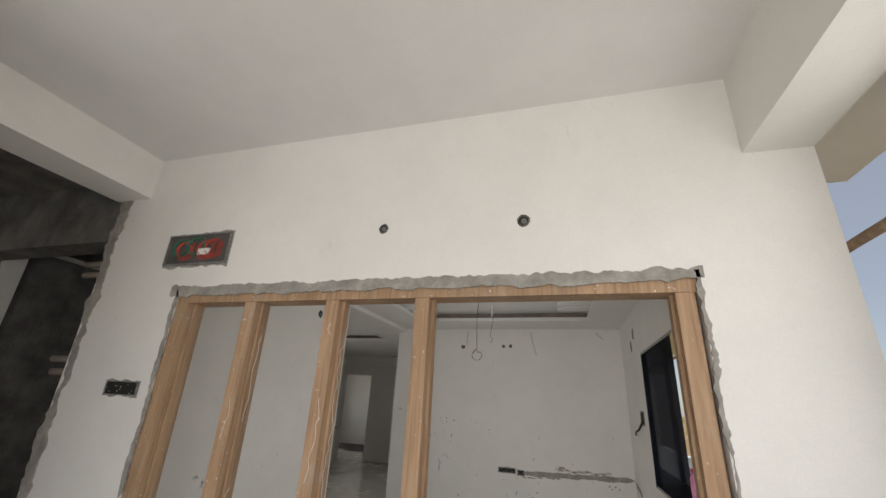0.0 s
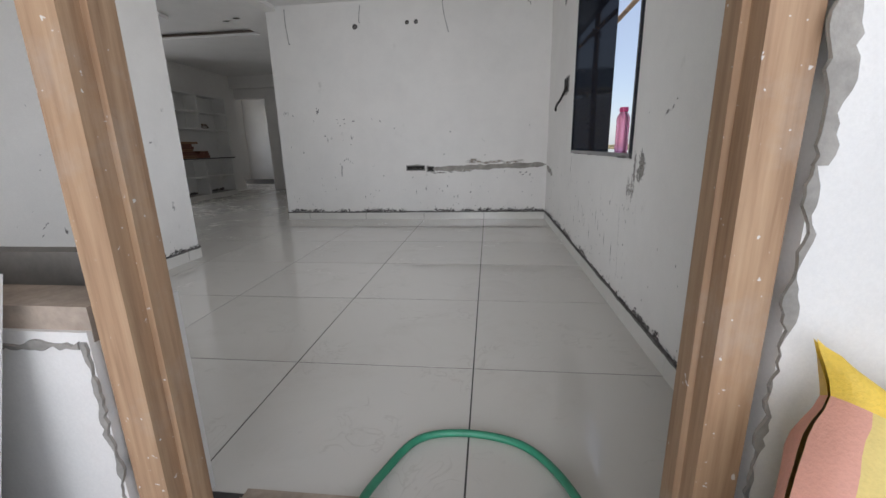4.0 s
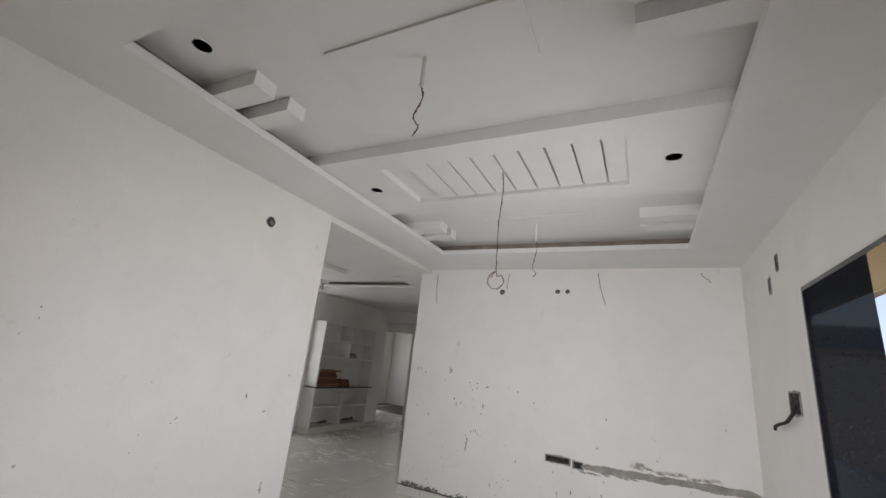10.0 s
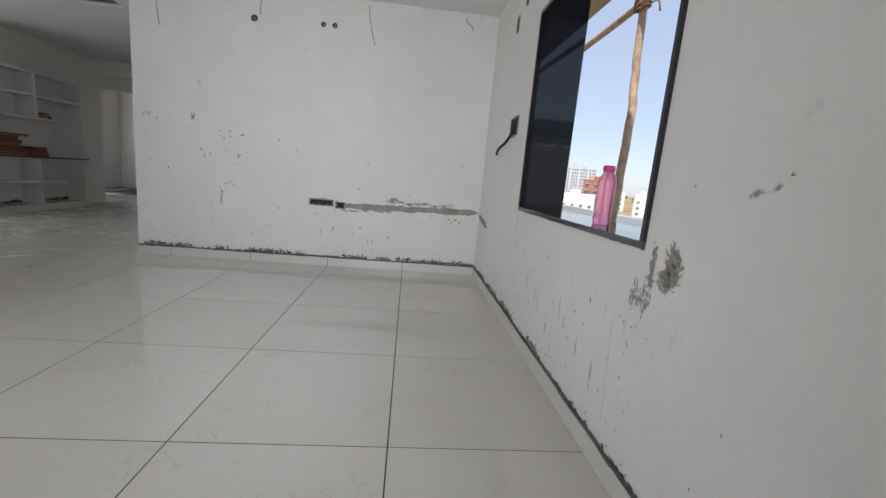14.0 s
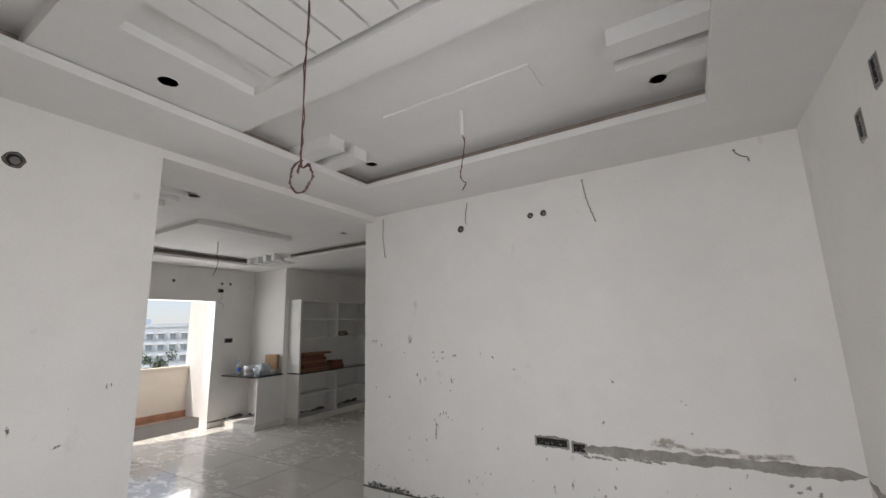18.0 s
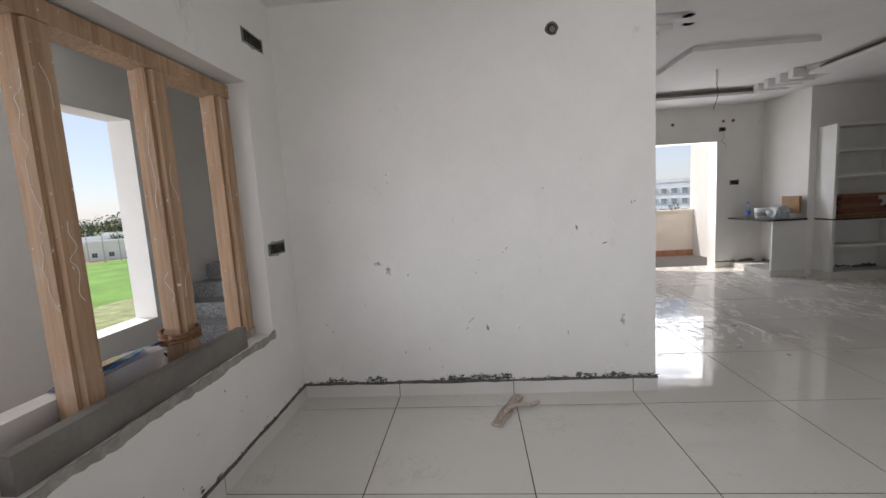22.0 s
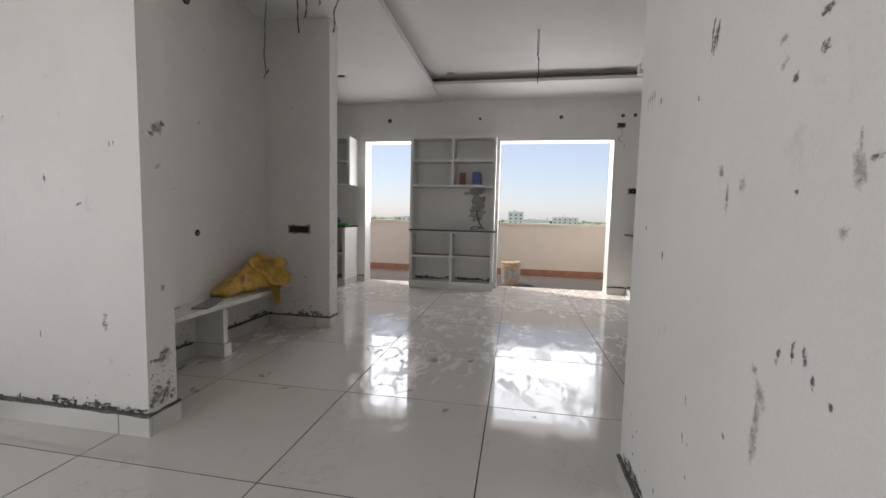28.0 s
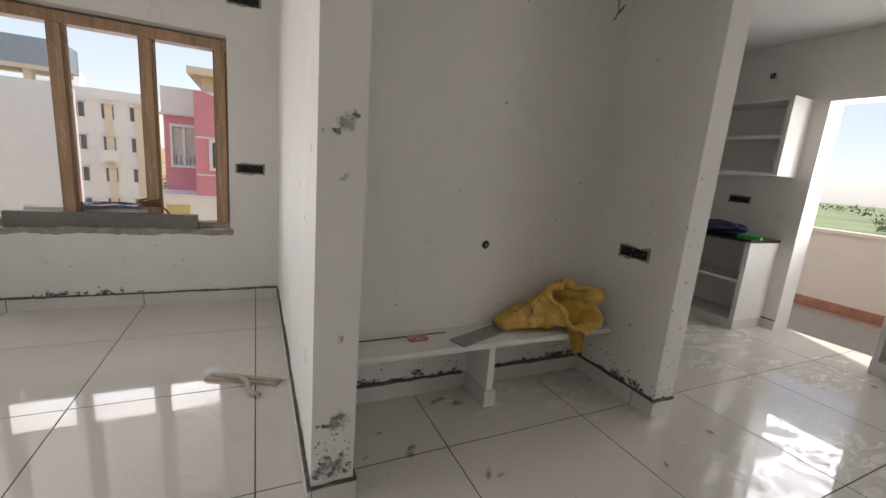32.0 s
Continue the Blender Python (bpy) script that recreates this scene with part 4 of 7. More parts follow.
set_world(edge_patch, ON_PORCH @ pose(-2.725, 0.0, 0.0, 0, 0, 90))

# ---- knocked holes, boxes and wires ----
# one black for painted hole shade, box backs and dark cables
BLACK = plain("hole_shade_and_cable_black", (0.02, 0.018, 0.016), 0.95, vary=0.3)
ZINC = plain("zinc_box_metal", (0.30, 0.30, 0.29), 0.55, metal=0.6, vary=0.35, scale=40)
WIRE = plain("dark_red_wire", (0.09, 0.035, 0.03), 0.5, vary=0.2)
WIRE_GREY = plain("grey_wire", (0.16, 0.15, 0.14), 0.5, vary=0.2)


def knock_hole(m, u, v, r, seed, label="broken round hole in white plaster with a conduit end"):
    t = thing("conduit_hole", label, "hole")
    t.matrix_basis = m @ pose(u, v, 0)
    rr = random.Random(seed)
    bm = bmesh.new()
    n0 = 14
    outer = [bm.verts.new((r * (1.0 + rr.uniform(-0.02, 0.18)) * math.cos(2 * math.pi * k / n0), r * (1.0 + rr.uniform(-0.02, 0.18)) * math.sin(2 * math.pi * k / n0), 0.0)) for k in range(n0)]
    inner = [bm.verts.new((r * rr.uniform(0.75, 0.95) * math.cos(2 * math.pi * k / n0), r * rr.uniform(0.75, 0.95) * math.sin(2 * math.pi * k / n0), 0.004)) for k in range(n0)]
    core = [bm.verts.new((r * 0.7 * math.cos(2 * math.pi * k / n0), r * 0.7 * math.sin(2 * math.pi * k / n0), 0.0012)) for k in range(n0)]
    for k in range(n0):
        bm.faces.new((outer[k], outer[(k + 1) % n0], inner[(k + 1) % n0], inner[k]))
        bm.faces.new((inner[k], inner[(k + 1) % n0], core[(k + 1) % n0], core[k]))
    part("broken_rim", bm, SMEAR, t)
    # nothing is cut: a flat black disc paints the shade inside the hole
    disc = bmesh.new()
    disc.faces.new([disc.verts.new((r * 0.95 * math.cos(2 * math.pi * k / 12), r * 0.95 * math.sin(2 * math.pi * k / 12), 0.0022)) for k in range(12)])
    part("shade_disc", disc, BLACK, t)
    part("conduit_end", lathe(((r * 0.5, 0.002), (r * 0.5, 0.006), (r * 0.38, 0.006), (r * 0.38, 0.003)), 12, (r * 0.1, -r * 0.1, 0)), WIRE_GREY, t)
    return t


def switch_box(m, u, v, w, h, seed, label="galvanised switch back box let into white plaster"):
    t = thing("switch_box", label, "switch box")
    t.matrix_basis = m @ pose(u, v, 0)
    part("torn_plaster", ragged(w + 0.02, -0.008, h + 0.008, 0.005, 0.01, 0.0015, seed), CEMENT, t).location = (-0.01, 0, 0)
    # black on a surface plate stands for the shade inside the box
    part("back_plate", boxes((0, w, 0, h, 0.0015, 0.003)), BLACK, t)
    part("rim", boxes((0, w, 0, 0.005, 0.002, 0.007), (0, w, h - 0.005, h, 0.002, 0.007), (0, 0.005, 0.005, h - 0.005, 0.002, 0.007), (w - 0.005, w, 0.005, h - 0.005, 0.002, 0.007)), ZINC, t)
    r = random.Random(seed)
    bm = bmesh.new()
    for k in range(int(w * 60)):
        blob(bm, r.uniform(0.01, w - 0.01), r.uniform(0.01, h - 0.01), r.uniform(0.002, 0.005), r.uniform(0.002, 0.005), 0, 0.0045, r.random(), 7)
    tagged(part("mortar_specks", bm, CEMENT, t), kind="stuff")
    return t


for m, u, v, r in ((ON_NORTH, -1.44, 2.385, 0.030), (ON_NORTH, -0.79, 2.402, 0.024), (ON_NORTH, -0.68, 2.404, 0.024), (ON_LEFT, 4.163, 2.379, 0.038), (ON_PORCH, -0.773, 2.392, 0.026), (ON_PORCH, -0.033, 2.380, 0.030), (ON_WEST, 6.90, 2.366, 0.024), (ON_WEST, 7.68, 2.37, 0.022), (ON_WEST, 7.83, 2.372, 0.022), (ON_WEST, 5.81, 2.366, 0.018), (ON_WEST, 4.505, 2.36, 0.030), (ON_WEST, 3.65, 2.35, 0.026), (ON_RECESS, 3.38, 2.38, 0.035), (ON_RECESS, 3.43, 0.85, 0.022), (ON_INNER, -5.75, 2.55, 0.03)):
    knock_hole(m, u, v, r, rng.random())
for m, u, v, w, h, s in ((ON_NORTH, -0.867, 0.645, 0.235, 0.06, 81), (ON_NORTH, -0.598, 0.628, 0.09, 0.062, 82), (ON_EAST, -5.745, 1.405, 0.22, 0.135, 83), (ON_EAST, -5.68, 2.36, 0.05, 0.11, 84), (ON_EAST, -5.91, 2.24, 0.05, 0.11, 85), (ON_FRONT, 2.13, 1.08, 0.20, 0.07, 86), (ON_FRONT, 2.09, 2.335, 0.22, 0.075, 87), (ON_PORCH, -2.408, 1.485, 0.24, 0.075, 88), (ON_COLUMN, 4.39, 0.83, 0.19, 0.062, 89), (ON_WEST, 7.62, 2.215, 0.09, 0.06, 90), (ON_WEST, 7.80, 1.355, 0.13, 0.07, 91), (ON_WEST, 3.50, 1.155, 0.19, 0.06, 92)):
    switch_box(m, u, v, w, h, s)


def wire(name, points, radius, label, mat=WIRE, twin=0.0):
    t = thing(name, label, "wire", at=points[0])
    pts = [Vector(p) - Vector(points[0]) for p in points]
    part("strand", tube(smooth_path(pts, 7), radius, 6), mat, t, smooth=True)
    if twin:
        part("strand", tube([p + Vector((twin * math.sin(9 * k), twin * math.cos(7 * k), 0)) for k, p in enumerate(smooth_path(pts, 7))], radius, 6), mat, t, smooth=True)
    return t


def loop_wire(x, y, z0, z1, r, seed):
    """A long twin wire from the ceiling that ends in a loop."""
    rr = random.Random(seed)
    pts = [(x, y, z0), (x + 0.012, y, z0 - 0.12), (x - 0.006, y + 0.01, (z0 + z1) / 2), (x + 0.004, y, z1 + 2 * r)]
    pts += [(x + r * math.sin(a), y + 0.01 * rr.random(), z1 + r + r * math.cos(a)) for a in (0.8, 1.7, 2.6, 3.5, 4.4, 5.3)]
    pts += [(x - 0.01, y + 0.01, z1 + 2 * r + 0.01), (x - 0.035, y + 0.02, z1 + 1.5 * r)]
    return wire("ceiling_wire", pts, 0.0022, "long twin red wire hanging from a ceiling hook in a loop", WIRE, 0.005)


loop_wire(-0.735, 4.45, 2.735, 1.95, 0.05, 3)
for y, z, low in ((3.43, TRAY, 2.40), (5.62, TRAY, 2.30)):
    t = wire("ceiling_wire", [(-0.78, y, z), (-0.78, y, z - 0.16), (-0.765, y, z - 0.22), (-0.80, y, low + 0.09), (-0.77, y, low + 0.03), (-0.80, y + 0.01, low)], 0.0022, "short twin wire hanging from a white conduit stub", WIRE, 0.005)
    part("conduit_stub", tube([(0, 0, 0), (0, 0, -0.17)], 0.011, 10), SHELF, t, "white plastic conduit")
for u, low, lean in ((-2.32, 2.22, 0.02), (-1.36, 2.42, -0.02), (-0.355, 2.27, 0.06), (0.605, 2.51, 0.06)):
    wire("wall_wire", [(u, FAR - 0.004, 2.615), (u, FAR - 0.02, 2.59), (u + lean * 0.4, FAR - 0.03, (2.6 + low) / 2), (u + lean, FAR - 0.02, low + 0.03), (u + lean + 0.008, FAR - 0.02, low)], 0.0022, "twin grey wire hanging from the top of the wall", WIRE_GREY, 0.006)
wire("wall_cable", [(RIGHT - 0.004, 5.60, 1.46), (RIGHT - 0.03, 5.62, 1.40), (RIGHT - 0.045, 5.70, 1.35), (RIGHT - 0.05, 5.85, 1.325), (RIGHT - 0.04, 6.0, 1.30), (RIGHT - 0.03, 6.05, 1.28)], 0.011, "stiff dark flexible conduit bent out of the wall box", BLACK)
wire("wall_wire", [(BACK + 0.004, 7.66, 2.22), (BACK + 0.03, 7.68, 2.12), (BACK + 0.03, 7.63, 2.06), (BACK + 0.03, 7.71, 2.0), (BACK + 0.03, 7.70, 1.95)], 0.0025, "curled thin wire hanging below a switch box", WIRE_GREY)
wire("recess_wire", [(-3.92, 4.40, DRING), (-3.93, 4.38, 2.4), (-3.95, 4.36, 2.22), (-3.97, 4.36, 2.1), (-4.0, 4.36, 2.14), (-3.95, 4.35, 2.06)], 0.0022, "thin wire hanging above the recess bench", WIRE_GREY, 0.006)
for k, (x, y, low) in enumerate(((-3.36, 5.02, 2.13), (-3.39, 5.06, 2.22), (-3.45, 5.12, 2.36), (-3.66, 5.12, 2.25))):
    wire("ceiling_wire", [(x, y, DTRAY), (x - 0.02, y - 0.01, 2.5), (x + 0.015, y - 0.03, 2.36), (x - 0.03, y - 0.05, (low + 2.3) / 2), (x - 0.05 + 0.03 * (k % 2), y - 0.06, low)], 0.0025, "dark twin wire hanging from the hall ceiling", WIRE, 0.006)
t = wire("ceiling_wire", [(-4.80, 6.49, DTRAY - 0.05), (-4.80, 6.49, DTRAY - 0.22), (-4.78, 6.49, DTRAY - 0.27), (-4.79, 6.50, 2.38), (-4.84, 6.5, 2.30), (-4.88, 6.5, 2.24)], 0.0025, "twin wire hanging from a conduit in the ceiling panel", WIRE, 0.005)
part("conduit_stub", tube([(0, 0, 0), (0, 0, -0.17)], 0.011, 10), SHELF, t, "white plastic conduit")


def spot_hole(x, y, z, r=0.042):
    t = thing("downlight_hole", "round dark downlight cut-out in the white ceiling", "hole", "downlight cut-outs", at=(x, y, z))
    # the cut-out's inner shade is a thin black disc below the ceiling
    part("shade_disc", lathe(((r, -0.0018), (r, -0.0004)), 20), BLACK, t)
    part("cut_rim", lathe(((r * 1.04, -0.003), (r * 1.10, -0.0003), (r * 1.0, -0.0003), (r * 1.0, -0.003)), 20), CEILING, t)


for x, y, z in ((-3.08, 6.97, DRING), (-1.76, 3.03, TRAY), (-1.76, 5.945, TRAY), (0.24, 5.945, TRAY), (0.24, 3.03, TRAY), (-1.755, 4.49, BZ), (0.243, 4.49, BZ), (-5.92, 5.51, DTRAY), (-6.0 + 0.02, 7.40, DTRAY), (-3.49, 7.40, DTRAY), (-3.49, 5.51, DTRAY), (-5.58, 4.27, DRING), (-3.05, 5.29, DRING)):
    spot_hole(x, y, z)

# grime on the floor round the bench and in the hall
grime_r = random.Random(12)
for k, (x, y, rx, ry, turn) in enumerate([(-3.17, 4.28, 0.09, 0.03, 0.3), (-3.25, 4.34, 0.05, 0.03, 0.0), (-3.16, 4.84, 0.05, 0.025, 0.9), (-3.20, 4.87, 0.04, 0.02, 0.4), (-2.875, 4.63, 0.03, 0.05, 0.5), (-2.907, 4.59, 0.04, 0.02, 0.2), (-2.69, 4.59, 0.025, 0.012, 0.7), (-2.795, 4.45, 0.03, 0.012, 0.1), (-3.68, 5.82, 0.09, 0.06, 0.3), (-3.60, 5.62, 0.06, 0.03, 0.9), (-3.73, 5.38, 0.08, 0.03, 0.2), (-3.716, 6.08, 0.05, 0.04, 0.2)] + [(grime_r.uniform(-6.2, -2.7), grime_r.uniform(4.9, 8.0), grime_r.uniform(0.02, 0.08), grime_r.uniform(0.012, 0.03), grime_r.uniform(0, 3)) for _ in range(26)]):
    if k == 0:
        bm = soft_bmesh()
    soft_blob(bm, x, y, rx, ry, turn, k, 0.0005)
tagged(part("floor_grime", bm, GRIME), "dark grime smears on the pale floor tiles", "stain", kind="stuff")

# ---- loose things in the living room ----
m, n, l, b = material("weathered_grey_wood")
g = noise_at(n, l, 6.0, 8.0, 0.7, (2, 14, 14))
l.new(ramp(n, l, g.outputs[0], ((0.3, (0.30, 0.24, 0.19)), (0.7, (0.56, 0.49, 0.42)))).outputs[0], b.inputs["Base Color"])
b.inputs["Roughness"].default_value = 0.85
bump(n, l, g.outputs[0], b, 0.4, 0.003)
OLD_WOOD = m
float_tool = thing("plaster_float", "cement-caked wooden plastering float lying on the tiles", "tool", at=(-2.20, 3.78, 0.0))
float_tool.rotation_euler = (0, 0, radians(155))
part("board", boxes((-0.20, 0.20, -0.035, 0.035, 0.0, 0.014), bevel=0.004), OLD_WOOD, float_tool)
part("handle", tube(smooth_path([(-0.08, 0.0, 0.020), (0.0, -0.02, 0.03), (0.06, -0.07, 0.024), (0.10, -0.13, 0.02), (0.16, -0.15, 0.018)], 5), 0.016, 8, 0.012), OLD_WOOD, float_tool, smooth=True)
part("batten", boxes((-0.17, 0.19, -0.012, 0.012, 0.014, 0.024), bevel=0.003), OLD_WOOD, float_tool)

m, n, l, b = material("pink_plastic")
b.inputs["Base Color"].default_value, b.inputs["Roughness"].default_value = (0.92, 0.40, 0.60, 1), 0.22
b.inputs["Transmission Weight"].default_value, b.inputs["IOR"].default_value = 0.7, 1.25
PINK = m
bottle = thing("water_bottle", "translucent pink plastic water bottle on the granite sill", "bottle", at=(1.035, 4.215, 0.884))
prof = [(0.034, 0.0), (0.040, 0.006), (0.040, 0.03)] + [(0.040 - 0.0025 * (k % 2), 0.04 + 0.014 * k) for k in range(10)] + [(0.040, 0.19), (0.036, 0.21), (0.024, 0.232), (0.021, 0.24)]
part("body", lathe(prof, 28), PINK, bottle, smooth=True)
part("cap", lathe(((0.025, 0.238), (0.026, 0.243), (0.026, 0.262), (0.023, 0.266)), 24), plain("deep_pink_cap", (0.62, 0.06, 0.20), 0.4), bottle, "deep pink ribbed cap")

channel = thing("grey_board", "long grey cement-stained board lying along the window sill", "board", at=(-1.24, 2.33, 0.65))
part("plank", boxes((-0.60, 0.56, -0.028, 0.022, 0.0, 0.118), bevel=0.004), plain("grey_brown_dusty_channel", (0.19, 0.175, 0.155), 0.7, vary=0.2, scale=5, relief=0.2), channel)
channel.location = (-1.24, 2.30, 0.602)
tagged(part("ledge_mortar", ragged(1.50, -0.02, 0.028, 0.006, 0.02, 0.003, 93), CEMENT), "dirty mortar edge along the inner window ledge", "stain", kind="stuff").matrix_basis = ON_FRONT @ pose(0.60, 0.585, 0.0)


# ---- porch things ----
SACK_YELLOW = plain("yellow_woven_sack", (0.74, 0.57, 0.19), 0.55, vary=0.12, scale=5, fine=220, relief=0.35)
SACK_PINK = plain("pink_woven_sack", (0.72, 0.36, 0.27), 0.55, vary=0.12, scale=5, fine=220, relief=0.35)
SACK_HEM = plain("deep_yellow_woven_hem", (0.74, 0.50, 0.06), 0.5, vary=0.2, scale=9, fine=220, relief=0.4)
INK_RED = plain("red_print", (0.50, 0.07, 0.05), 0.6, vary=0.15)
INK_DARK = plain("dark_print", (0.10, 0.08, 0.05), 0.6, vary=0.15)


def words(text, size):
    """A mesh of flat letters in x and y."""
    curve = bpy.data.curves.new("letters", "FONT")
    curve.body, curve.size, curve.align_x, curve.align_y = text, size, "CENTER", "CENTER"
    ob = bpy.data.objects.new("letters", curve)
    me = bpy.data.meshes.new_from_object(ob)
    bpy.data.objects.remove(ob)
    bm = bmesh.new()
    bm.from_mesh(me)
    bmesh.ops.subdivide_edges(bm, edges=[e for e in bm.edges if e.calc_length() > size * 0.3], cuts=2)
    bmesh.ops.triangulate(bm, faces=bm.faces)
    return bm


class Sack:
    """A filled cement sack: flat pillow with ears; local x across, y along, z out of the face."""

    def __init__(self, w, h, t, seed, band=0.66):
        self.w, self.h, self.t, self.seed, self.band = w, h, t, seed, band

    def point(self, u, v, side):
        au, av = abs(u), abs(v)
        neck = math.exp(-((av - 0.80) / 0.13) ** 2)
        x = u * self.w / 2 * (1 - 0.13 * neck + 0.05 * max(0.0, av - 0.8) * 5 * au ** 2)
        y = v * self.h / 2 * (1 - 0.15 * (1 - au ** 2.5) * av ** 4)
        full = max(0.0, 1 - au ** 2.8) ** 0.55 * max(0.0, 1 - av ** 4.5) ** 0.7
        q = Vector((x * 9, y * 9, self.seed + side * 3))
        crease = noise.noise(q) * 0.014 + noise.noise(q * 2.7) * 0.008
        pleat = 0.009 * av ** 5 * (math.sin(u * 17 + self.seed) + 0.6 * math.sin(u * 31 + 2 * self.seed))
        return Vector((x, y, side * (self.t / 2 * full + 0.003) + crease * (0.3 + full) + pleat))

    def build(self, t):
        """Yellow body, pink side bands and deep yellow hems at both ends."""
        for nm, mat, u0, u1, v0, v1 in (("side_band", SACK_PINK, self.band, 0.95, -0.84, 0.95), ("body", SACK_YELLOW, -0.86, self.band, -0.84, 0.80), ("side_band", SACK_PINK, -1.0, -0.86, -0.84, 0.80), ("end_hem", SACK_HEM, -1.0, 1.0, -1.0, -0.84), ("end_hem", SACK_HEM, -1.0, self.band, 0.80, 1.0), ("side_hem", SACK_HEM, 0.95, 1.0, -0.84, 1.0), ("corner", SACK_PINK, self.band, 0.95, 0.95, 1.0)):
            bm = bmesh.new()
            cols, rws = max(int(17 * (u1 - u0)), 3), max(int(17 * (v1 - v0)), 4)
            for side in (1, -1):
                grid = [[bm.verts.new(self.point(u0 + (u1 - u0) * i / cols, v0 + (v1 - v0) * j / rws, side)) for j in range(rws + 1)] for i in range(cols + 1)]
                for i in range(cols):
                    for j in range(rws):
                        f = (grid[i][j], grid[i + 1][j], grid[i + 1][j + 1], grid[i][j + 1])
                        bm.faces.new(f if side > 0 else f[::-1])
            part(nm, bm, mat, t, smooth=True)

    def printed(self, t, name, bm, mat, x, y, turn, label):
        """Lays flat print onto the face."""
        c, s = math.cos(radians(turn)), math.sin(radians(turn))
        for vert in bm.verts:
            px, py = x + c * vert.co.x - s * vert.co.y, y + s * vert.co.x + c * vert.co.y
            p = self.point(max(-1, min(1, px / (self.w / 2))), max(-1, min(1, py / (self.h / 2))), 1)
            vert.co = Vector((px, py, p.z + 0.006))
        part(name, bm, mat, t, label)


def bars(*rects):
    bm = bmesh.new()
    for x0, x1, y0, y1 in rects:
        steps = 6
        for k, j in itertools.product(range(steps), range(4)):
            a, b_ = x0 + (x1 - x0) * k / steps, x0 + (x1 - x0) * (k + 1) / steps
            c, d = y0 + (y1 - y0) * j / 4, y0 + (y1 - y0) * (j + 1) / 4
            bm.faces.new([bm.verts.new(p) for p in ((a, c, 0), (b_, c, 0), (b_, d, 0), (a, d, 0))])
    return bm


sack = Sack(0.40, 0.70, 0.17, 2.0)
standing = thing("cement_sack", "full yellow and pink cement sack leaning on the wall", "sack", at=(0.78, 2.0, PF))
sack.build(standing)
for x0, x1 in ((-0.20, -0.125), (-0.10, -0.04), (-0.02, 0.045), (0.065, 0.125)):
    sack.printed(standing, "print_block", bars((x0, x1, -0.034, 0.034)), INK_RED, -0.035, -0.03, 90, "red printed block")
sack.printed(standing, "print", words("CEMENT", 0.075), INK_DARK, 0.052, -0.035, 90, "dark letters CEMENT")
sack.printed(standing, "print_line", bars((-0.22, 0.17, -0.003, 0.003)), INK_DARK, 0.098, -0.03, 90, "dark printed line")
sack.printed(standing, "emblem", bars((-0.03, 0.012, -0.014, 0.004), (-0.02, 0.02, 0.010, 0.016)), INK_DARK, -0.10, 0.17, 60, "small dark emblem")
ax, ay = Vector((0.34, 0.0, -0.145)).normalized(), Vector((0.25, 0.28, 0.59)).normalized()
az_ = ax.cross(ay).normalized()
standing.matrix_basis = Matrix(((ax.x, ay.x, az_.x, 0.735), (ax.y, ay.y, az_.y, 1.90), (ax.z, ay.z, az_.z, 0.288), (0, 0, 0, 1)))

for label, seed, size, centre, across, along in (
    ("slumped yellow and pink cement sack in front of the stack", 5.0, (0.44, 0.54, 0.22), (-1.70, 1.72, 0.095), (0.52, 0.05, -0.30), (0.30, 0.20, 0.52)),
    ("upright open yellow cement sack below the mortar pans", 9.0, (0.50, 0.52, 0.24), (-2.02, 1.86, 0.17), (0.6, -0.05, 0.10), (-0.06, 0.22, 0.6))):
    low = Sack(*size, seed, 0.34)
    t = thing("cement_sack", label, "sack", "stacked cement sacks", at=centre)
    low.build(t)
    low.printed(t, "print", words("CEMENT", 0.062), INK_DARK, 0.135, -0.02, 90, "dark letters CEMENT")
    low.printed(t, "print_block", bars((-0.06, 0.0, -0.03, 0.03)), INK_RED, 0.05, 0.12, 90, "red printed block")
    for k in range(4):
        low.printed(t, "print_line", bars((-0.12, 0.10, -0.005, 0.005)), INK_RED, -0.08, 0.15 - 0.035 * k, 0, "red printed line")
    ax, ay = Vector(across).normalized(), Vector(along).normalized()
    az_ = ax.cross(ay).normalized()
    ay = az_.cross(ax)
    t.matrix_basis = Matrix(((ax.x, ay.x, az_.x, centre[0]), (ax.y, ay.y, az_.y, centre[1]), (ax.z, ay.z, az_.z, centre[2]), (0, 0, 0, 1)))
STEEL = plain("cement_stained_iron", (0.24, 0.225, 0.21), 0.7, metal=0.4, vary=0.35, scale=9, relief=0.5)
for k, (dz, tilt) in enumerate(((0.445, 8), (0.49, 13))):
    pan = thing("mortar_pan", "cement-stained iron mortar pan upside down on the sacks", "pan", "stacked mortar pans", at=(-1.82, 1.80, PF + dz))
    part("bowl", lathe(((0.195, 0.0), (0.19, 0.008), (0.165, 0.045), (0.11, 0.074), (0.045, 0.084), (0.04, 0.08), (0.105, 0.069), (0.155, 0.04), (0.184, 0.004)), 32), STEEL, pan, smooth=True)
    part("rim", lathe(((0.192, -0.006), (0.202, -0.002), (0.202, 0.008), (0.192, 0.01)), 32), STEEL, pan)
    pan.matrix_basis = pose(-1.90 - 0.05 * k, 1.82, PF + dz, -tilt, 6, 20 * k)
ORANGE = plain("orange_plastic", (0.85, 0.33, 0.10), 0.35, vary=0.06, scale=4, relief=0.05)
chair = thing("plastic_chair", "orange moulded plastic chair standing on the porch", "chair", at=(-1.78, 1.20, PF))
bm = bmesh.new()
cols, rws = 14, 10
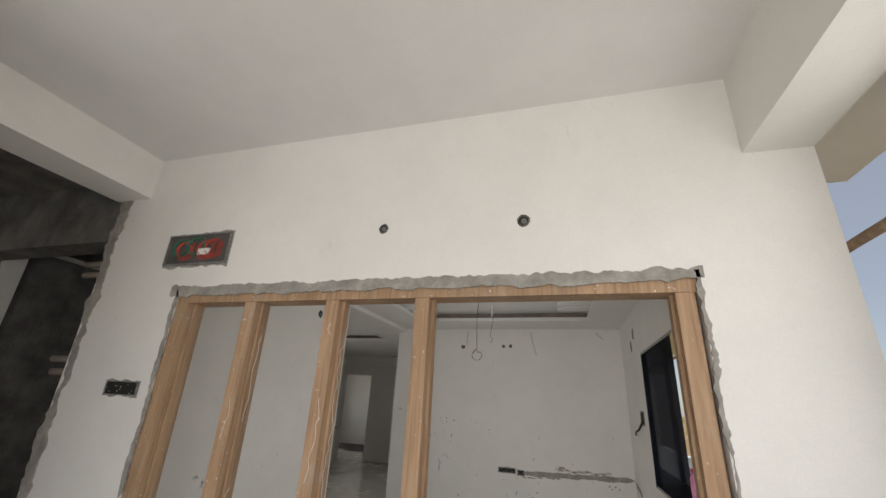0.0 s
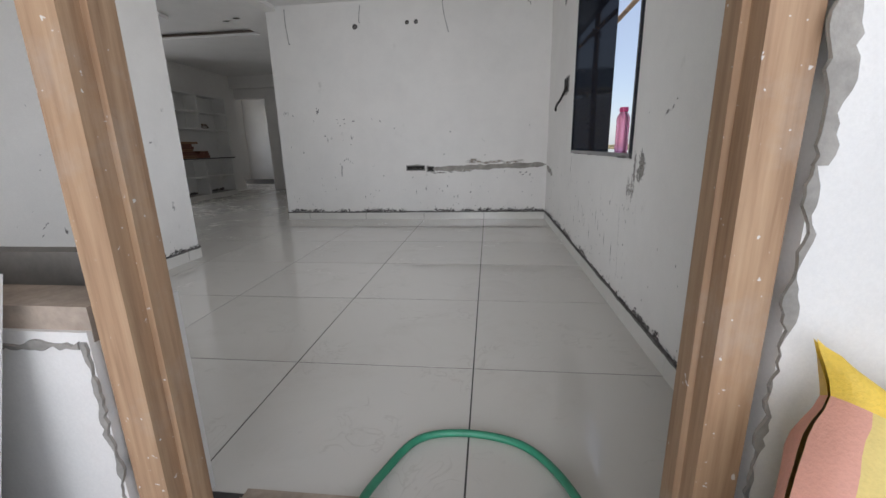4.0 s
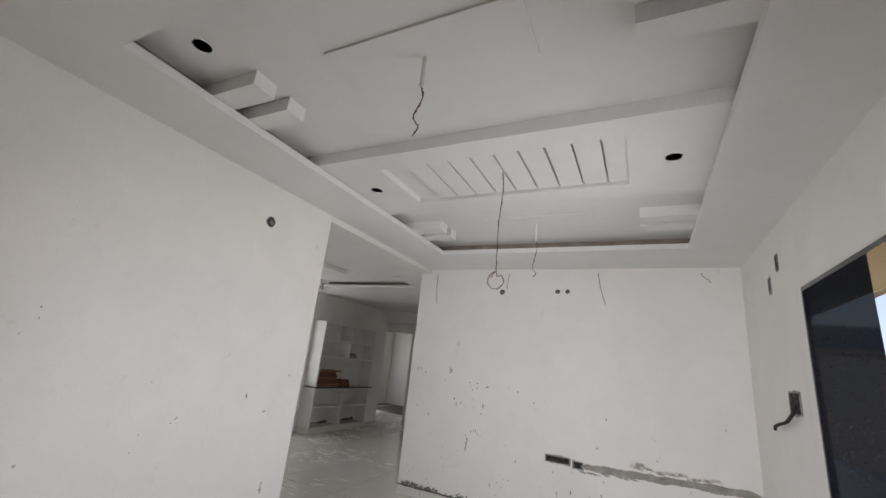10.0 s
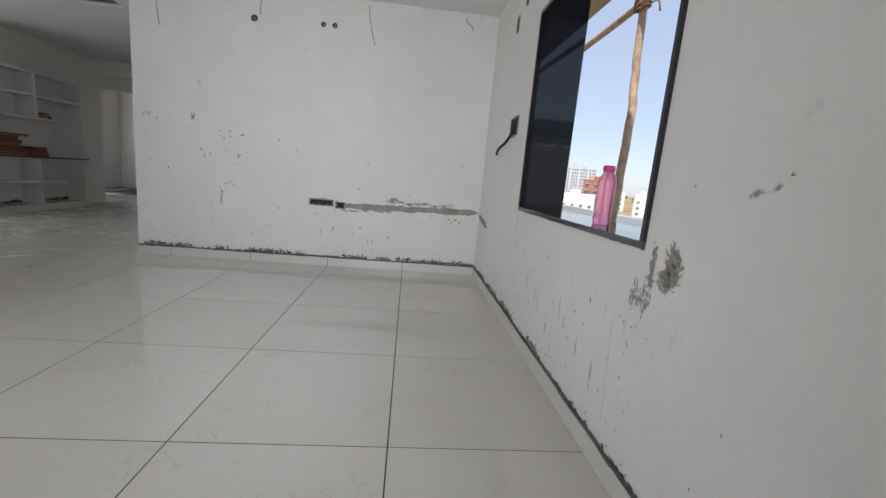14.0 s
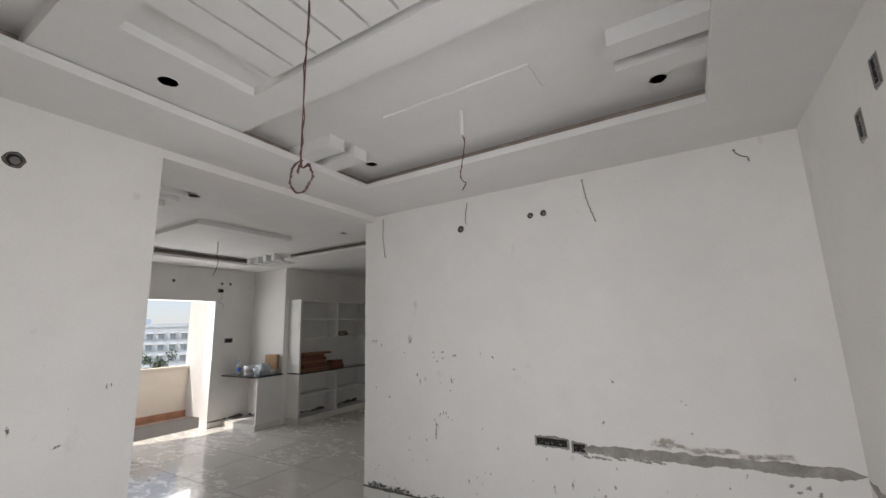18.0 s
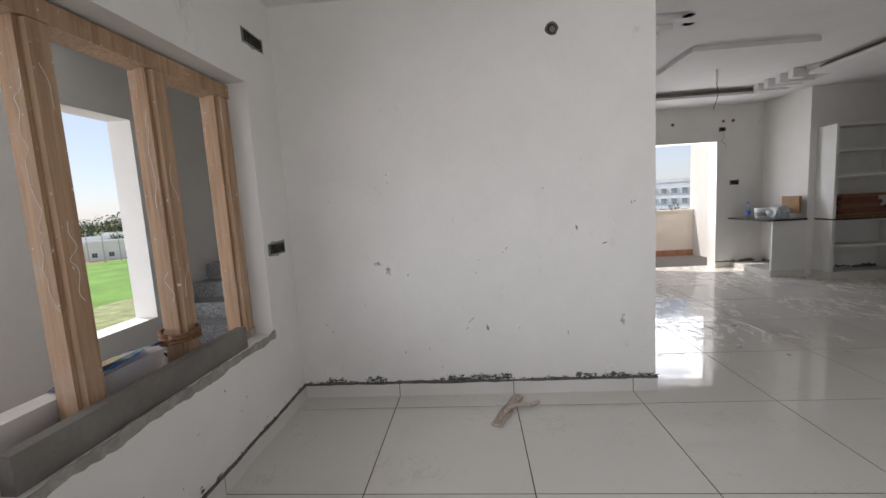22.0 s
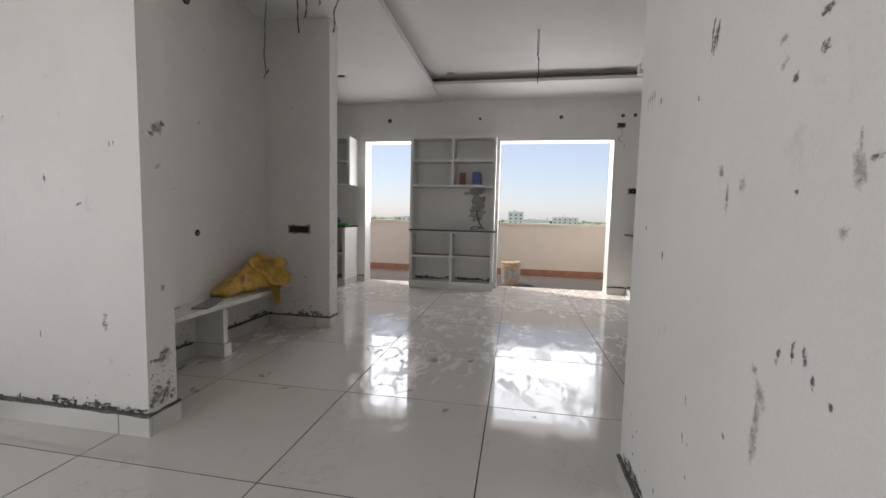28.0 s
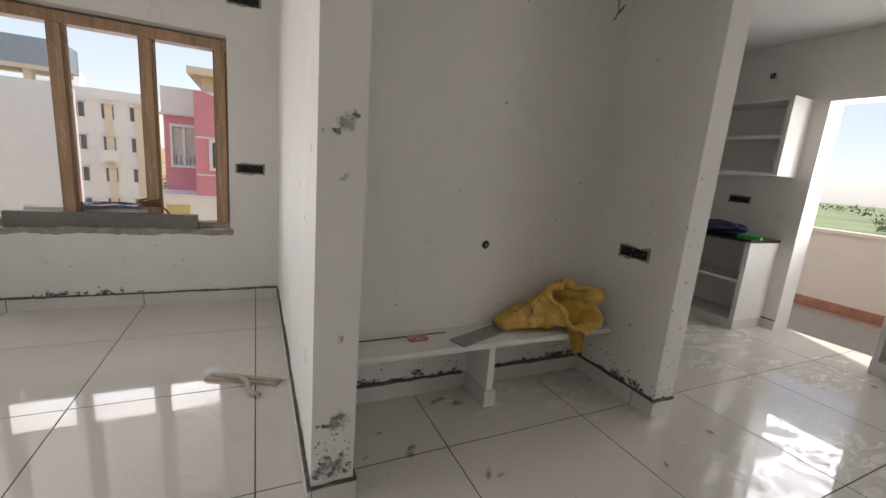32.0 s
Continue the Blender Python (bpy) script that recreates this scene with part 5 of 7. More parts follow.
grid = [[bm.verts.new((0.23 * math.sin(0.55 * math.pi * (2 * i / cols - 1)) , 0.12 * (1 - math.cos(0.5 * math.pi * (2 * i / cols - 1))) - 0.10 * j / rws, 0.38 + 0.29 * j / rws - (0.10 * abs(2 * i / cols - 1) ** 3 if j == rws else 0))) for j in range(rws + 1)] for i in range(cols + 1)]
for i in range(cols):
    for j in range(rws):
        bm.faces.new((grid[i][j], grid[i + 1][j], grid[i + 1][j + 1], grid[i][j + 1]))
bmesh.ops.solidify(bm, geom=bm.faces, thickness=0.008)
part("backrest", bm, ORANGE, chair, smooth=True)
part("seat", boxes((-0.22, 0.22, 0.0, 0.42, 0.37, 0.40), bevel=0.012), ORANGE, chair)
for x, y in ((-0.20, 0.02), (0.20, 0.02), (-0.20, 0.40), (0.20, 0.40)):
    part("leg", tube([(x * 1.1, y, 0), (x, y, 0.38)], 0.022, 8), ORANGE, chair)
chair.matrix_basis = pose(-1.09, 1.16, PF, 0, 0, 176)

# tile carton with a cut tile in front
m, n, l, b = material("printed_cardboard")
tc = n.new("ShaderNodeTexCoord")
mp = n.new("ShaderNodeMapping")
mp.inputs["Rotation"].default_value, mp.inputs["Scale"].default_value = (0, 0, radians(45)), (38, 38, 38)
br = n.new("ShaderNodeTexBrick")
br.offset, br.squash = 0.0, 1.0
br.inputs["Color1"].default_value = br.inputs["Color2"].default_value = (0.25, 0.22, 0.19, 1)
br.inputs["Mortar"].default_value = (0.48, 0.46, 0.43, 1)
br.inputs["Mortar Size"].default_value, br.inputs["Brick Width"].default_value, br.inputs["Row Height"].default_value, br.inputs["Scale"].default_value = 0.05, 1.0, 1.0, 1.0
l.new(tc.outputs["Object"], mp.inputs["Vector"])
l.new(mp.outputs[0], br.inputs["Vector"])
l.new(br.outputs["Color"], b.inputs["Base Color"])
b.inputs["Roughness"].default_value = 0.8
PRINT = m
CARTON = plain("white_carton", (0.83, 0.81, 0.79), 0.7, vary=0.06, scale=4)
carton = thing("tile_carton", "white tile carton with a patterned panel leaning below the window", "carton", at=(-1.115, 1.835, PF))
tilt = pose(-1.115, 1.835, PF, 90 - 14.5, 0, 0)  # local x across, y up the slope, z out to the porch
W = 0.407
for k in range(3):
    part("carton_layer", boxes((-W, W, 0, 0.815, -0.020 * k - 0.0195, -0.020 * k), bevel=0.003), CARTON, carton)
part("printed_panel", boxes((-W + 0.05, W - 0.075, 0.055, 0.735, 0.0, 0.0018)), PRINT, carton, "brown diamond-printed cardboard panel")
part("white_tape", boxes((-W + 0.15, -W + 0.165, 0.05, 0.74, 0.0018, 0.0032), (W - 0.135, W - 0.12, 0.05, 0.74, 0.0018, 0.0032), (-W + 0.045, W - 0.07, 0.635, 0.652, 0.0018, 0.0036), (-W + 0.045, W - 0.07, 0.125, 0.142, 0.0018, 0.0036)), CARTON, carton, "white printed lines")
part("torn_corner", ragged(0.42, -0.01, 0.02, 0.008, 0.02, 0.003, 4, 0.2), SMEAR, carton).matrix_basis = pose(-W + 0.045, 0.22, 0.001, 0, 0, 90)
carton.matrix_basis = tilt
TILE_PLAIN = plain("ivory_tile_offcut", (0.80, 0.775, 0.72), 0.22, vary=0.03, scale=3, relief=0.0)
cut_tile = thing("cut_tile", "ivory floor tile offcut with a notch leaning on the carton", "tile")
part("slab", boxes((-0.235, 0.225, 0.0, 0.435, 0.0, 0.010), (-0.235, 0.292, 0.435, 0.625, 0.0, 0.010)), TILE_PLAIN, cut_tile)
part("pencil_mark", tube([(-0.19, 0.40, 0.0105), (-0.185, 0.37, 0.0105), (-0.19, 0.34, 0.0105)], 0.0012, 5), INK_DARK, cut_tile)
cut_tile.matrix_basis = pose(-1.10, 1.79, PF, 90 - 11.5, 0, 0)
BLUE = plain("glossy_blue_film", (0.03, 0.13, 0.42), 0.2, vary=0.25, scale=12, relief=0.05)
packet = thing("blue_packet", "flat glossy blue plastic packet on the carton", "packet")
bm = bmesh.new()
grid = [[bm.verts.new((0.42 * i / 12 - 0.21, 0.21 * j / 6 - 0.095, 0.010 + 0.012 * noise.noise(Vector((i * 0.4, j * 0.5, 3))) )) for j in range(7)] for i in range(13)]
for i in range(12):
    for j in range(6):
        bm.faces.new((grid[i][j], grid[i + 1][j], grid[i + 1][j + 1], grid[i][j + 1]))
bmesh.ops.solidify(bm, geom=bm.faces, thickness=-0.010)
part("film", bm, BLUE, packet, smooth=True)
part("label_print", boxes((-0.09, 0.13, -0.045, 0.075, 0.0225, 0.0235)), plain("tan_label", (0.42, 0.31, 0.18), 0.4, vary=0.2, scale=30), packet, "tan printed label")
packet.matrix_basis = pose(-1.24, 2.075, PF + 0.795, 14, 0, 6)

m = plain("green_rubber_hose", (0.03, 0.23, 0.13), 0.4, vary=0.12, scale=20, relief=0.1)
hose = thing("garden_hose", "green rubber hose looped over the threshold", "hose", at=(0.15, 2.2, 0))
part("tube", tube([p - Vector((0.15, 2.2, 0)) for p in smooth_path([(0.50, 1.55, PF + 0.013), (0.46, 1.80, PF + 0.013), (0.45, 2.02, 0.0), (0.46, 2.13, 0.055), (0.455, 2.27, 0.05), (0.40, 2.47, 0.016), (0.30, 2.58, 0.013), (0.13, 2.615, 0.013), (-0.02, 2.575, 0.013), (-0.10, 2.42, 0.018), (-0.125, 2.27, 0.05), (-0.115, 2.13, 0.055), (-0.085, 2.0, 0.0), (-0.07, 1.88, PF + 0.013), (-0.02, 1.66, PF + 0.013), (0.0, 1.4, PF + 0.013)], 8)], 0.0125, 10), m, hose, smooth=True)
part("tube_end", tube([p - Vector((0.15, 2.2, 0)) for p in smooth_path([(-0.05, 2.06, PF + 0.04), (-0.10, 1.95, PF + 0.016), (-0.14, 1.82, PF + 0.013), (-0.22, 1.68, PF + 0.013)], 6)], 0.0125, 10), m, hose, smooth=True)

# rope on a window post
ROPE = plain("brown_coir_rope", (0.20, 0.10, 0.05), 0.95, vary=0.35, scale=60, relief=0.8)
rope = thing("rope_tie", "brown coir rope knotted round a window post", "rope", at=(-1.505, 2.2, 0.77))
for k in range(3):
    part("turn", tube([(0.085 * math.cos(a) * 0.85, 0.085 * math.sin(a), 0.022 * k + 0.012 * math.sin(a + k) - 0.01 * k * math.cos(a)) for a in [2 * math.pi * i / 16 for i in range(17)]], 0.009, 7), ROPE, rope, smooth=True)
part("tail", tube(smooth_path([(-0.02, -0.09, 0.03), (-0.06, -0.11, -0.02), (-0.10, -0.12, -0.07), (-0.11, -0.11, -0.12)], 4), 0.008, 6), ROPE, rope, smooth=True)
part("tail", tube(smooth_path([(-0.03, -0.09, 0.02), (-0.02, -0.12, -0.06), (-0.05, -0.12, -0.10)], 4), 0.007, 6), ROPE, rope, smooth=True)

# distribution box with coiled wires
meter = thing("distribution_box", "open wall box with coiled red and green wires", "switch box")
meter.matrix_basis = ON_PORCH @ pose(-2.253, 2.243, 0)
part("torn_plaster", ragged(0.50, -0.012, 0.212, 0.006, 0.012, 0.0015, 7), CEMENT, meter).location = (-0.01, 0, 0)
part("back_plate", boxes((0.0, 0.48, 0.0, 0.20, 0.0015, 0.003)), plain("dusty_box_back", (0.10, 0.09, 0.085), 0.8, vary=0.3), meter)
part("rim", boxes((0, 0.48, 0, 0.009, 0.002, 0.014), (0, 0.48, 0.191, 0.2, 0.002, 0.014), (0, 0.009, 0.009, 0.191, 0.002, 0.014), (0.471, 0.48, 0.009, 0.191, 0.002, 0.014)), ZINC, meter)
for c, mt in (((0.15, 0.095), "red"), ((0.31, 0.095), "red"), ((0.23, 0.12), "green"), ((0.12, 0.11), "green"), ((0.36, 0.10), "red")):
    wm = INK_RED if mt == "red" else plain("green_wire", (0.03, 0.16, 0.10), 0.5)
    for k in range(3):
        r0 = 0.075 - 0.012 * k
        part("wire_coil", tube([(c[0] + r0 * math.cos(a), c[1] + r0 * 0.85 * math.sin(a), 0.008 + 0.004 * k + 0.003 * math.sin(3 * a + k)) for a in [2 * math.pi * i / 18 + k for i in range(18)]], 0.003, 6), wm, meter, smooth=True)
part("terminal", boxes((0.26, 0.34, 0.06, 0.10, 0.003, 0.018), bevel=0.002), SHELF, meter, "white plastic terminal")

# granite skirting, slab and rubble at the side passage
part_base = structure("baseboard_porch", boxes((-2.60, -0.58, 2.095, 2.11, PF, 0.045), (-4.39, -1.90, 0.502, 0.516, PF, 0.07), (0.66, 1.20, 2.095, 2.11, PF, 0.05)), GRANITE, "dark granite skirting along the porch wall", "skirting")
slab = thing("stone_offcut", "grey stone slab standing against the wall corner", "slab", at=(1.215, 2.10, PF))
part("slab", boxes((0.0, 0.02, -0.02, 0.12, 0, 0.53), bevel=0.003), GREY_STONE, slab)
plank = thing("stone_strip", "narrow grey stone strip lying on the rubble", "slab", at=(1.33, 2.18, PF + 0.02))
part("slab", boxes((-0.045, 0.045, -0.16, 0.16, 0, 0.018), bevel=0.003), GREY_STONE, plank)
plank.matrix_basis = pose(1.36, 2.20, PF + 0.035, 14, 8, -18)
strap = thing("packing_strap", "white plastic packing strap curling over the slabs", "strap", at=(1.1, 2.0, PF))
part("ribbon", tube(smooth_path([(-0.02, -0.10, 0.004), (0.0, -0.02, 0.06), (0.05, 0.02, 0.14), (0.14, 0.05, 0.19), (0.24, 0.08, 0.17), (0.34, 0.05, 0.08), (0.42, -0.02, 0.01)], 6), 0.006, 5), CARTON, strap)
structure("passage_dirt", boxes((1.225, 2.095, 2.14, 13.9, PF, PF + 0.005)), plain("brown_building_dirt", (0.27, 0.225, 0.185), 0.95, vary=0.45, scale=7, fine=45, relief=0.8), "brown dirt and mortar dust along the side passage", "ground")
rub = random.Random(21)
bm = bmesh.new()
for k in range(620):
    x, y, s = rub.uniform(1.26, 2.06), rub.uniform(2.0, 6.0), rub.uniform(0.008, 0.035)
    v = bmesh.ops.create_icosphere(bm, subdivisions=1, radius=s)["verts"]
    for q in v:
        q.co = Vector((q.co.x * rub.uniform(0.7, 1.4), q.co.y * rub.uniform(0.7, 1.4), q.co.z * 0.6)) + Vector((x, y, PF + s * 0.3))
tagged(part("rubble", bm, plain("broken_mortar_and_brick", (0.38, 0.32, 0.27), 0.95, vary=0.5, scale=4, relief=0.6)), "broken mortar rubble along the side passage", "rubble", kind="stuff")
bm = bmesh.new()
for k in range(26):
    x, y = rub.uniform(1.55, 2.05), rub.uniform(2.3, 5.5)
    v = bmesh.ops.create_cube(bm, size=1)["verts"]
    m4 = pose(x, y, PF + 0.02, rub.uniform(-20, 20), rub.uniform(-20, 20), rub.uniform(0, 180)) @ Matrix.Diagonal((0.11, 0.07, 0.05, 1))
    for q in v:
        q.co = m4 @ q.co
tagged(part("brick_bats", bm, plain("red_brick", (0.30, 0.10, 0.06), 0.9, vary=0.3, scale=12, relief=0.6)), "broken red brick bats in the rubble", "rubble", kind="stuff")
DUST = rubbed("dry_cement_dust", (0.42, 0.41, 0.39), 30.0, 0.8, 4.5)
WET = rubbed("wet_black_slurry", (0.012, 0.012, 0.012), 22.0, 0.95, 4.5)
WET.node_tree.nodes["Principled BSDF"].inputs["Roughness"].default_value = 0.12
for nm, mat, label, count, big, spread in (("cement_dust", DUST, "dry cement dust on the dark porch floor", 70, 0.10, (-0.9, 2.0, 1.3, 2.08)), ("wet_slurry", WET, "wet black slurry before the threshold", 26, 0.09, (-0.15, 0.75, 1.65, 2.09))):
    bm = soft_bmesh()
    for k in range(count):
        soft_blob(bm, rub.uniform(*spread[:2]), rub.uniform(*spread[2:]), rub.uniform(0.02, big), rub.uniform(0.015, big * 0.6), rub.uniform(0, 3), k + len(nm), 0.0006 + 0.00002 * k)
    tagged(part(nm, bm, mat), label, "stain", kind="stuff").location = (0, 0, PF)
bm = bmesh.new()
for k in range(200):
    blob(bm, rub.gauss(0.12, 0.22), rub.uniform(1.72, 2.08), rub.uniform(0.003, 0.010), rub.uniform(0.003, 0.012), rub.uniform(0, 3), 0.004, k, 7)
ob = tagged(part("cement_spatter", bm, SMEAR), "dry mortar crumbs on the dark porch floor", "debris", kind="stuff")
ob.location = (0, 0, PF)

# scaffold poles outside the window, tied with rope
POLE = plain("peeled_scaffold_pole", (0.44, 0.31, 0.21), 0.9, vary=0.35, scale=14, relief=0.8)


def pole(points, r0, r1):
    t = thing("scaffold_pole", "weathered round timber scaffold pole", "pole", "scaffold poles", at=points[0])
    ps = smooth_path([Vector(p) - Vector(points[0]) for p in points], 6)
    ps = [p + Vector((0.004 * math.sin(2.1 * k), 0.004 * math.cos(1.3 * k), 0)) if 0 < k < len(ps) - 1 else p for k, p in enumerate(ps)]
    part("timber", tube(ps, r0, 9, r1), POLE, t, smooth=True)
    return t


def lashing(at):
    t = thing("pole_lashing", "brown rope lashing where two poles cross", "rope", at=at)
    for k in range(4):
        part("turn", tube([(0.05 * math.cos(a), 0.05 * math.sin(a), 0.018 * k - 0.03 + 0.02 * math.cos(a + k)) for a in [2 * math.pi * i / 12 for i in range(13)]], 0.010, 6), ROPE, t, smooth=True)
    part("loose_end", tube(smooth_path([(0.04, 0, 0), (0.08, -0.05, 0.02), (0.09, -0.08, -0.06)], 4), 0.006, 6), ROPE, t, smooth=True)


pole([(1.60, 5.22, PF), (1.64, 5.27, 0.9), (1.73, 5.41, 1.6), (1.73, 5.46, 2.1), (1.735, 5.50, 3.1)], 0.034, 0.026)
pole([(1.69, 0.6, 2.50), (1.70, 2.30, 2.485), (1.70, 4.0, 2.43), (1.70, 5.46, 2.375), (1.71, 8.2, 2.31)], 0.030, 0.026)
pole([(1.78, 2.26, PF), (1.775, 2.24, 1.2), (1.76, 2.25, 2.2), (1.755, 2.27, 3.6)], 0.044, 0.036)
lashing((1.715, 5.46, 2.375))
lashing((1.735, 2.27, 2.49))
for k, (z, d) in enumerate(((1.68, 0.10), (1.60, 0.07), (2.33, 0.12), (2.25, 0.10))):
    p = thing("pipe_stub", "short dusty plumbing pipe stub in the dark shaft", "pipe", "pipe stubs", at=(-2.81, 2.22, z))
    part("pipe", tube([(0, 0, 0), (-0.2 - d, 0, 0)], 0.022, 12), plain("dusty_pvc_pipe", (0.35, 0.30, 0.26), 0.6), p, smooth=True)


# ---- things in the hall ----
empty_sack = thing("empty_sack", "crumpled empty yellow cement sack lying on the bench", "sack", at=(-3.86, 4.30, 0.375))
SECTIONS = tuple(tuple(Vector(v) for v in row) for row in (  # centre and two half axes, from the closed end to the mouth
    ((0.34, -0.03, 0.03), (0, 0, 0.022), (0, 0.085, 0)),
    ((0.24, -0.03, 0.06), (0, -0.005, 0.055), (0.02, 0.09, 0)),
    ((0.13, -0.02, 0.09), (0, -0.02, 0.08), (0.08, 0.085, 0)),
    ((0.03, 0.0, 0.12), (0, -0.05, 0.10), (0.13, 0.05, 0)),
    ((-0.05, 0.05, 0.15), (0, -0.075, 0.095), (0.14, -0.02, 0)),
    ((-0.09, 0.11, 0.185), (-0.03, -0.085, 0.10), (0.145, -0.06, 0.03))))


def bag_point(s, a, inward=1.0):
    """Skin of the open bag: s from the closed end to the mouth, a round it."""
    k = min(int(s * 5), 4)
    f = s * 5 - k
    c, up, side = (p + (q - p) * f for p, q in zip(SECTIONS[k], SECTIONS[k + 1]))
    q = Vector((math.cos(a) * 1.6, math.sin(a) * 1.6, s * 3.0))
    crumple = 1 + 0.20 * noise.noise(q) + 0.20 * noise.noise(q * 2.6) + 0.05 * noise.noise(q * 7)
    crumple -= 0.10 * abs(noise.noise(q * 4.0 + Vector((3, 1, 7))))
    rim = max(0.0, s - 0.6) / 0.4
    crumple += rim * (0.16 * math.sin(3 * a + 0.8) + 0.10 * math.sin(5 * a + 2.0) - 0.05)
    p = c + up * (math.sin(a) * crumple * inward) + side * (math.cos(a) * crumple * inward)
    return Vector((max(p.x, -0.36), max(p.y, -0.112), max(p.z, 0.004)))


bm = bmesh.new()
n0 = 48
rings = [[bm.verts.new(bag_point(s, 2 * math.pi * i / n0, f)) for i in range(n0)] for s, f in [(k / 22, 1.0) for k in range(22)] + [(0.93, 1.10), (0.965, 1.16), (1.0, 1.14), (1.0, 1.06), (0.98, 0.98)] + [(1.0 - k / 22, 0.93 - 0.008 * k) for k in range(1, 17)]]
for r0, r1 in zip(rings, rings[1:]):
    for i in range(n0):
        bm.faces.new((r0[i], r0[(i + 1) % n0], r1[(i + 1) % n0], r1[i]))
bm.faces.new(rings[0][::-1])
bm.faces.new(rings[-1])
bmesh.ops.recalc_face_normals(bm, faces=bm.faces)
SACK_OLD = plain("worn_orange_yellow_sack", (0.74, 0.48, 0.10), 0.5, vary=0.34, scale=14, fine=200, relief=0.4)
part("woven_bag", bm, SACK_OLD, empty_sack, smooth=True)
bm = bmesh.new()
grid = [[bm.verts.new((-0.06 + 0.16 * (i / 12 - 0.5) * (1 - 0.6 * j / 8) - 0.03 * j / 8, 0.135 + 0.02 * min(1, j / 4) + 0.018 * noise.noise(Vector((i * 0.5, j * 0.3, 1))), 0.07 - 0.19 * (j / 8) + 0.02 * noise.noise(Vector((i * 0.4, 0.0, 5))))) for j in range(9)] for i in range(13)]
for i in range(12):
    for j in range(8):
        bm.faces.new((grid[i][j], grid[i + 1][j], grid[i + 1][j + 1], grid[i][j + 1]))
bmesh.ops.solidify(bm, geom=bm.faces, thickness=0.003)
part("hanging_flap", bm, SACK_OLD, empty_sack, smooth=True)
for nm, body, mat, s0, a0, turn in (("print", words("CEMENT", 0.075), INK_DARK, 0.36, 1.25, 1), ("print_lines", bars((-0.09, 0.08, 0.02, 0.03), (-0.09, 0.05, 0.0, 0.01), (-0.07, 0.08, -0.02, -0.01)), INK_DARK, 0.46, 0.25, 1)):
    for vert in body.verts:
        vert.co = bag_point(min(0.98, max(0.02, s0 - vert.co.x * 1.45)), a0 + vert.co.y * 7.0, 1.025)
    part(nm, body, mat, empty_sack, "dark letters CEMENT" if nm == "print" else "dark printed lines")
bm = bmesh.new()
for s0, s1, a0, a1 in ((0.42, 0.80, 1.0, 2.3), (0.04, 0.60, -0.15, 0.25), (0.70, 0.92, 2.6, 3.4)):
    cols = [[bm.verts.new(bag_point(s0 + (s1 - s0) * i / 16, a0 + (a1 - a0) * j / 10, 1.012)) for j in range(11)] for i in range(17)]
    for i in range(16):
        for j in range(10):
            bm.faces.new((cols[i][j], cols[i + 1][j], cols[i + 1][j + 1], cols[i][j + 1]))
part("pink_band", bm, SACK_PINK, empty_sack, smooth=True)
part_piece = thing("tile_piece", "grey textured tile offcut lying on the bench", "tile", at=(-3.40, 4.31, 0.376))
part("slab", boxes((-0.22, 0.22, -0.05, 0.05, 0, 0.009), bevel=0.002), plain("grey_textured_tile", (0.27, 0.26, 0.25), 0.7, vary=0.2, scale=70, relief=0.8), part_piece)
part_piece.rotation_euler = (0, 0, radians(21))
sachet = thing("sachet", "small torn red and white sachet on the bench", "packet", at=(-3.02, 4.28, 0.376))
part("film", boxes((-0.05, 0.05, -0.03, 0.03, 0, 0.012), bevel=0.004), plain("red_printed_film", (0.55, 0.25, 0.22), 0.35, vary=0.5, scale=40), sachet)
rod = thing("thin_rod", "thin dark rod lying along the bench", "rod", at=(-2.95, 4.24, 0.379))
part("bar", tube([(-0.25, 0, 0), (0.3, 0.01, 0)], 0.003, 6), INK_DARK, rod)

# crockery unit contents
def small_box(name, label, x, y, z, sx, sy, sz, mat, turn=0.0, cat="box"):
    t = thing(name, label, cat, at=(x, y, z))
    part("body", boxes((-sx / 2, sx / 2, -sy / 2, sy / 2, 0, sz), bevel=min(sx, sy, sz) * 0.08), mat, t)
    t.rotation_euler = (0, 0, radians(turn))
    return t


CARD = plain("brown_cardboard", (0.36, 0.22, 0.12), 0.8, vary=0.15, scale=8)
jar_box = small_box("small_carton", "small brown patterned carton on the shelf", -6.60, 5.60, 1.44, 0.07, 0.085, 0.17, plain("brown_patterned_carton", (0.24, 0.12, 0.07), 0.6, vary=0.5, scale=60), 8)
blue_can = thing("blue_container", "dark blue plastic container on the shelf", "container", at=(-6.60, 5.79, 1.44))
part("body", boxes((-0.045, 0.045, -0.055, 0.055, 0, 0.17), bevel=0.012), plain("dark_blue_plastic", (0.02, 0.06, 0.28), 0.35, vary=0.15), blue_can)
part("lid", boxes((-0.035, 0.035, -0.045, 0.045, 0.17, 0.185), bevel=0.008), plain("blue_lid", (0.03, 0.09, 0.36), 0.35), blue_can)
patch = thing("cement_patch", "grey cement patch round an open box in the unit", "plaster patch", at=(-6.688, 5.775, 1.1))
for y, z, ry, rz, sd, mt in ((0.02, 0.26, 0.14, 0.055, 1, CEMENT), (0.04, 0.13, 0.10, 0.13, 2, CEMENT), (0.03, -0.02, 0.13, 0.09, 3, SMUDGE), (-0.1, 0.24, 0.07, 0.03, 4, SMUDGE), (0.05, -0.11, 0.09, 0.05, 5, SMUDGE)):
    bm = bmesh.new()
    blob(bm, y, z, ry, rz, 0.1 * sd, 0.003 + 0.0005 * sd, sd, 18)
    ob = part("patch", bm, mt, patch)
    ob.matrix_basis = plane_at((0, 0, 0), (0, 1, 0), (1, 0, 0))
ob = part("open_box", boxes((0.004, 0.012, -0.05, 0.08, -0.02, 0.06)), ZINC, patch)
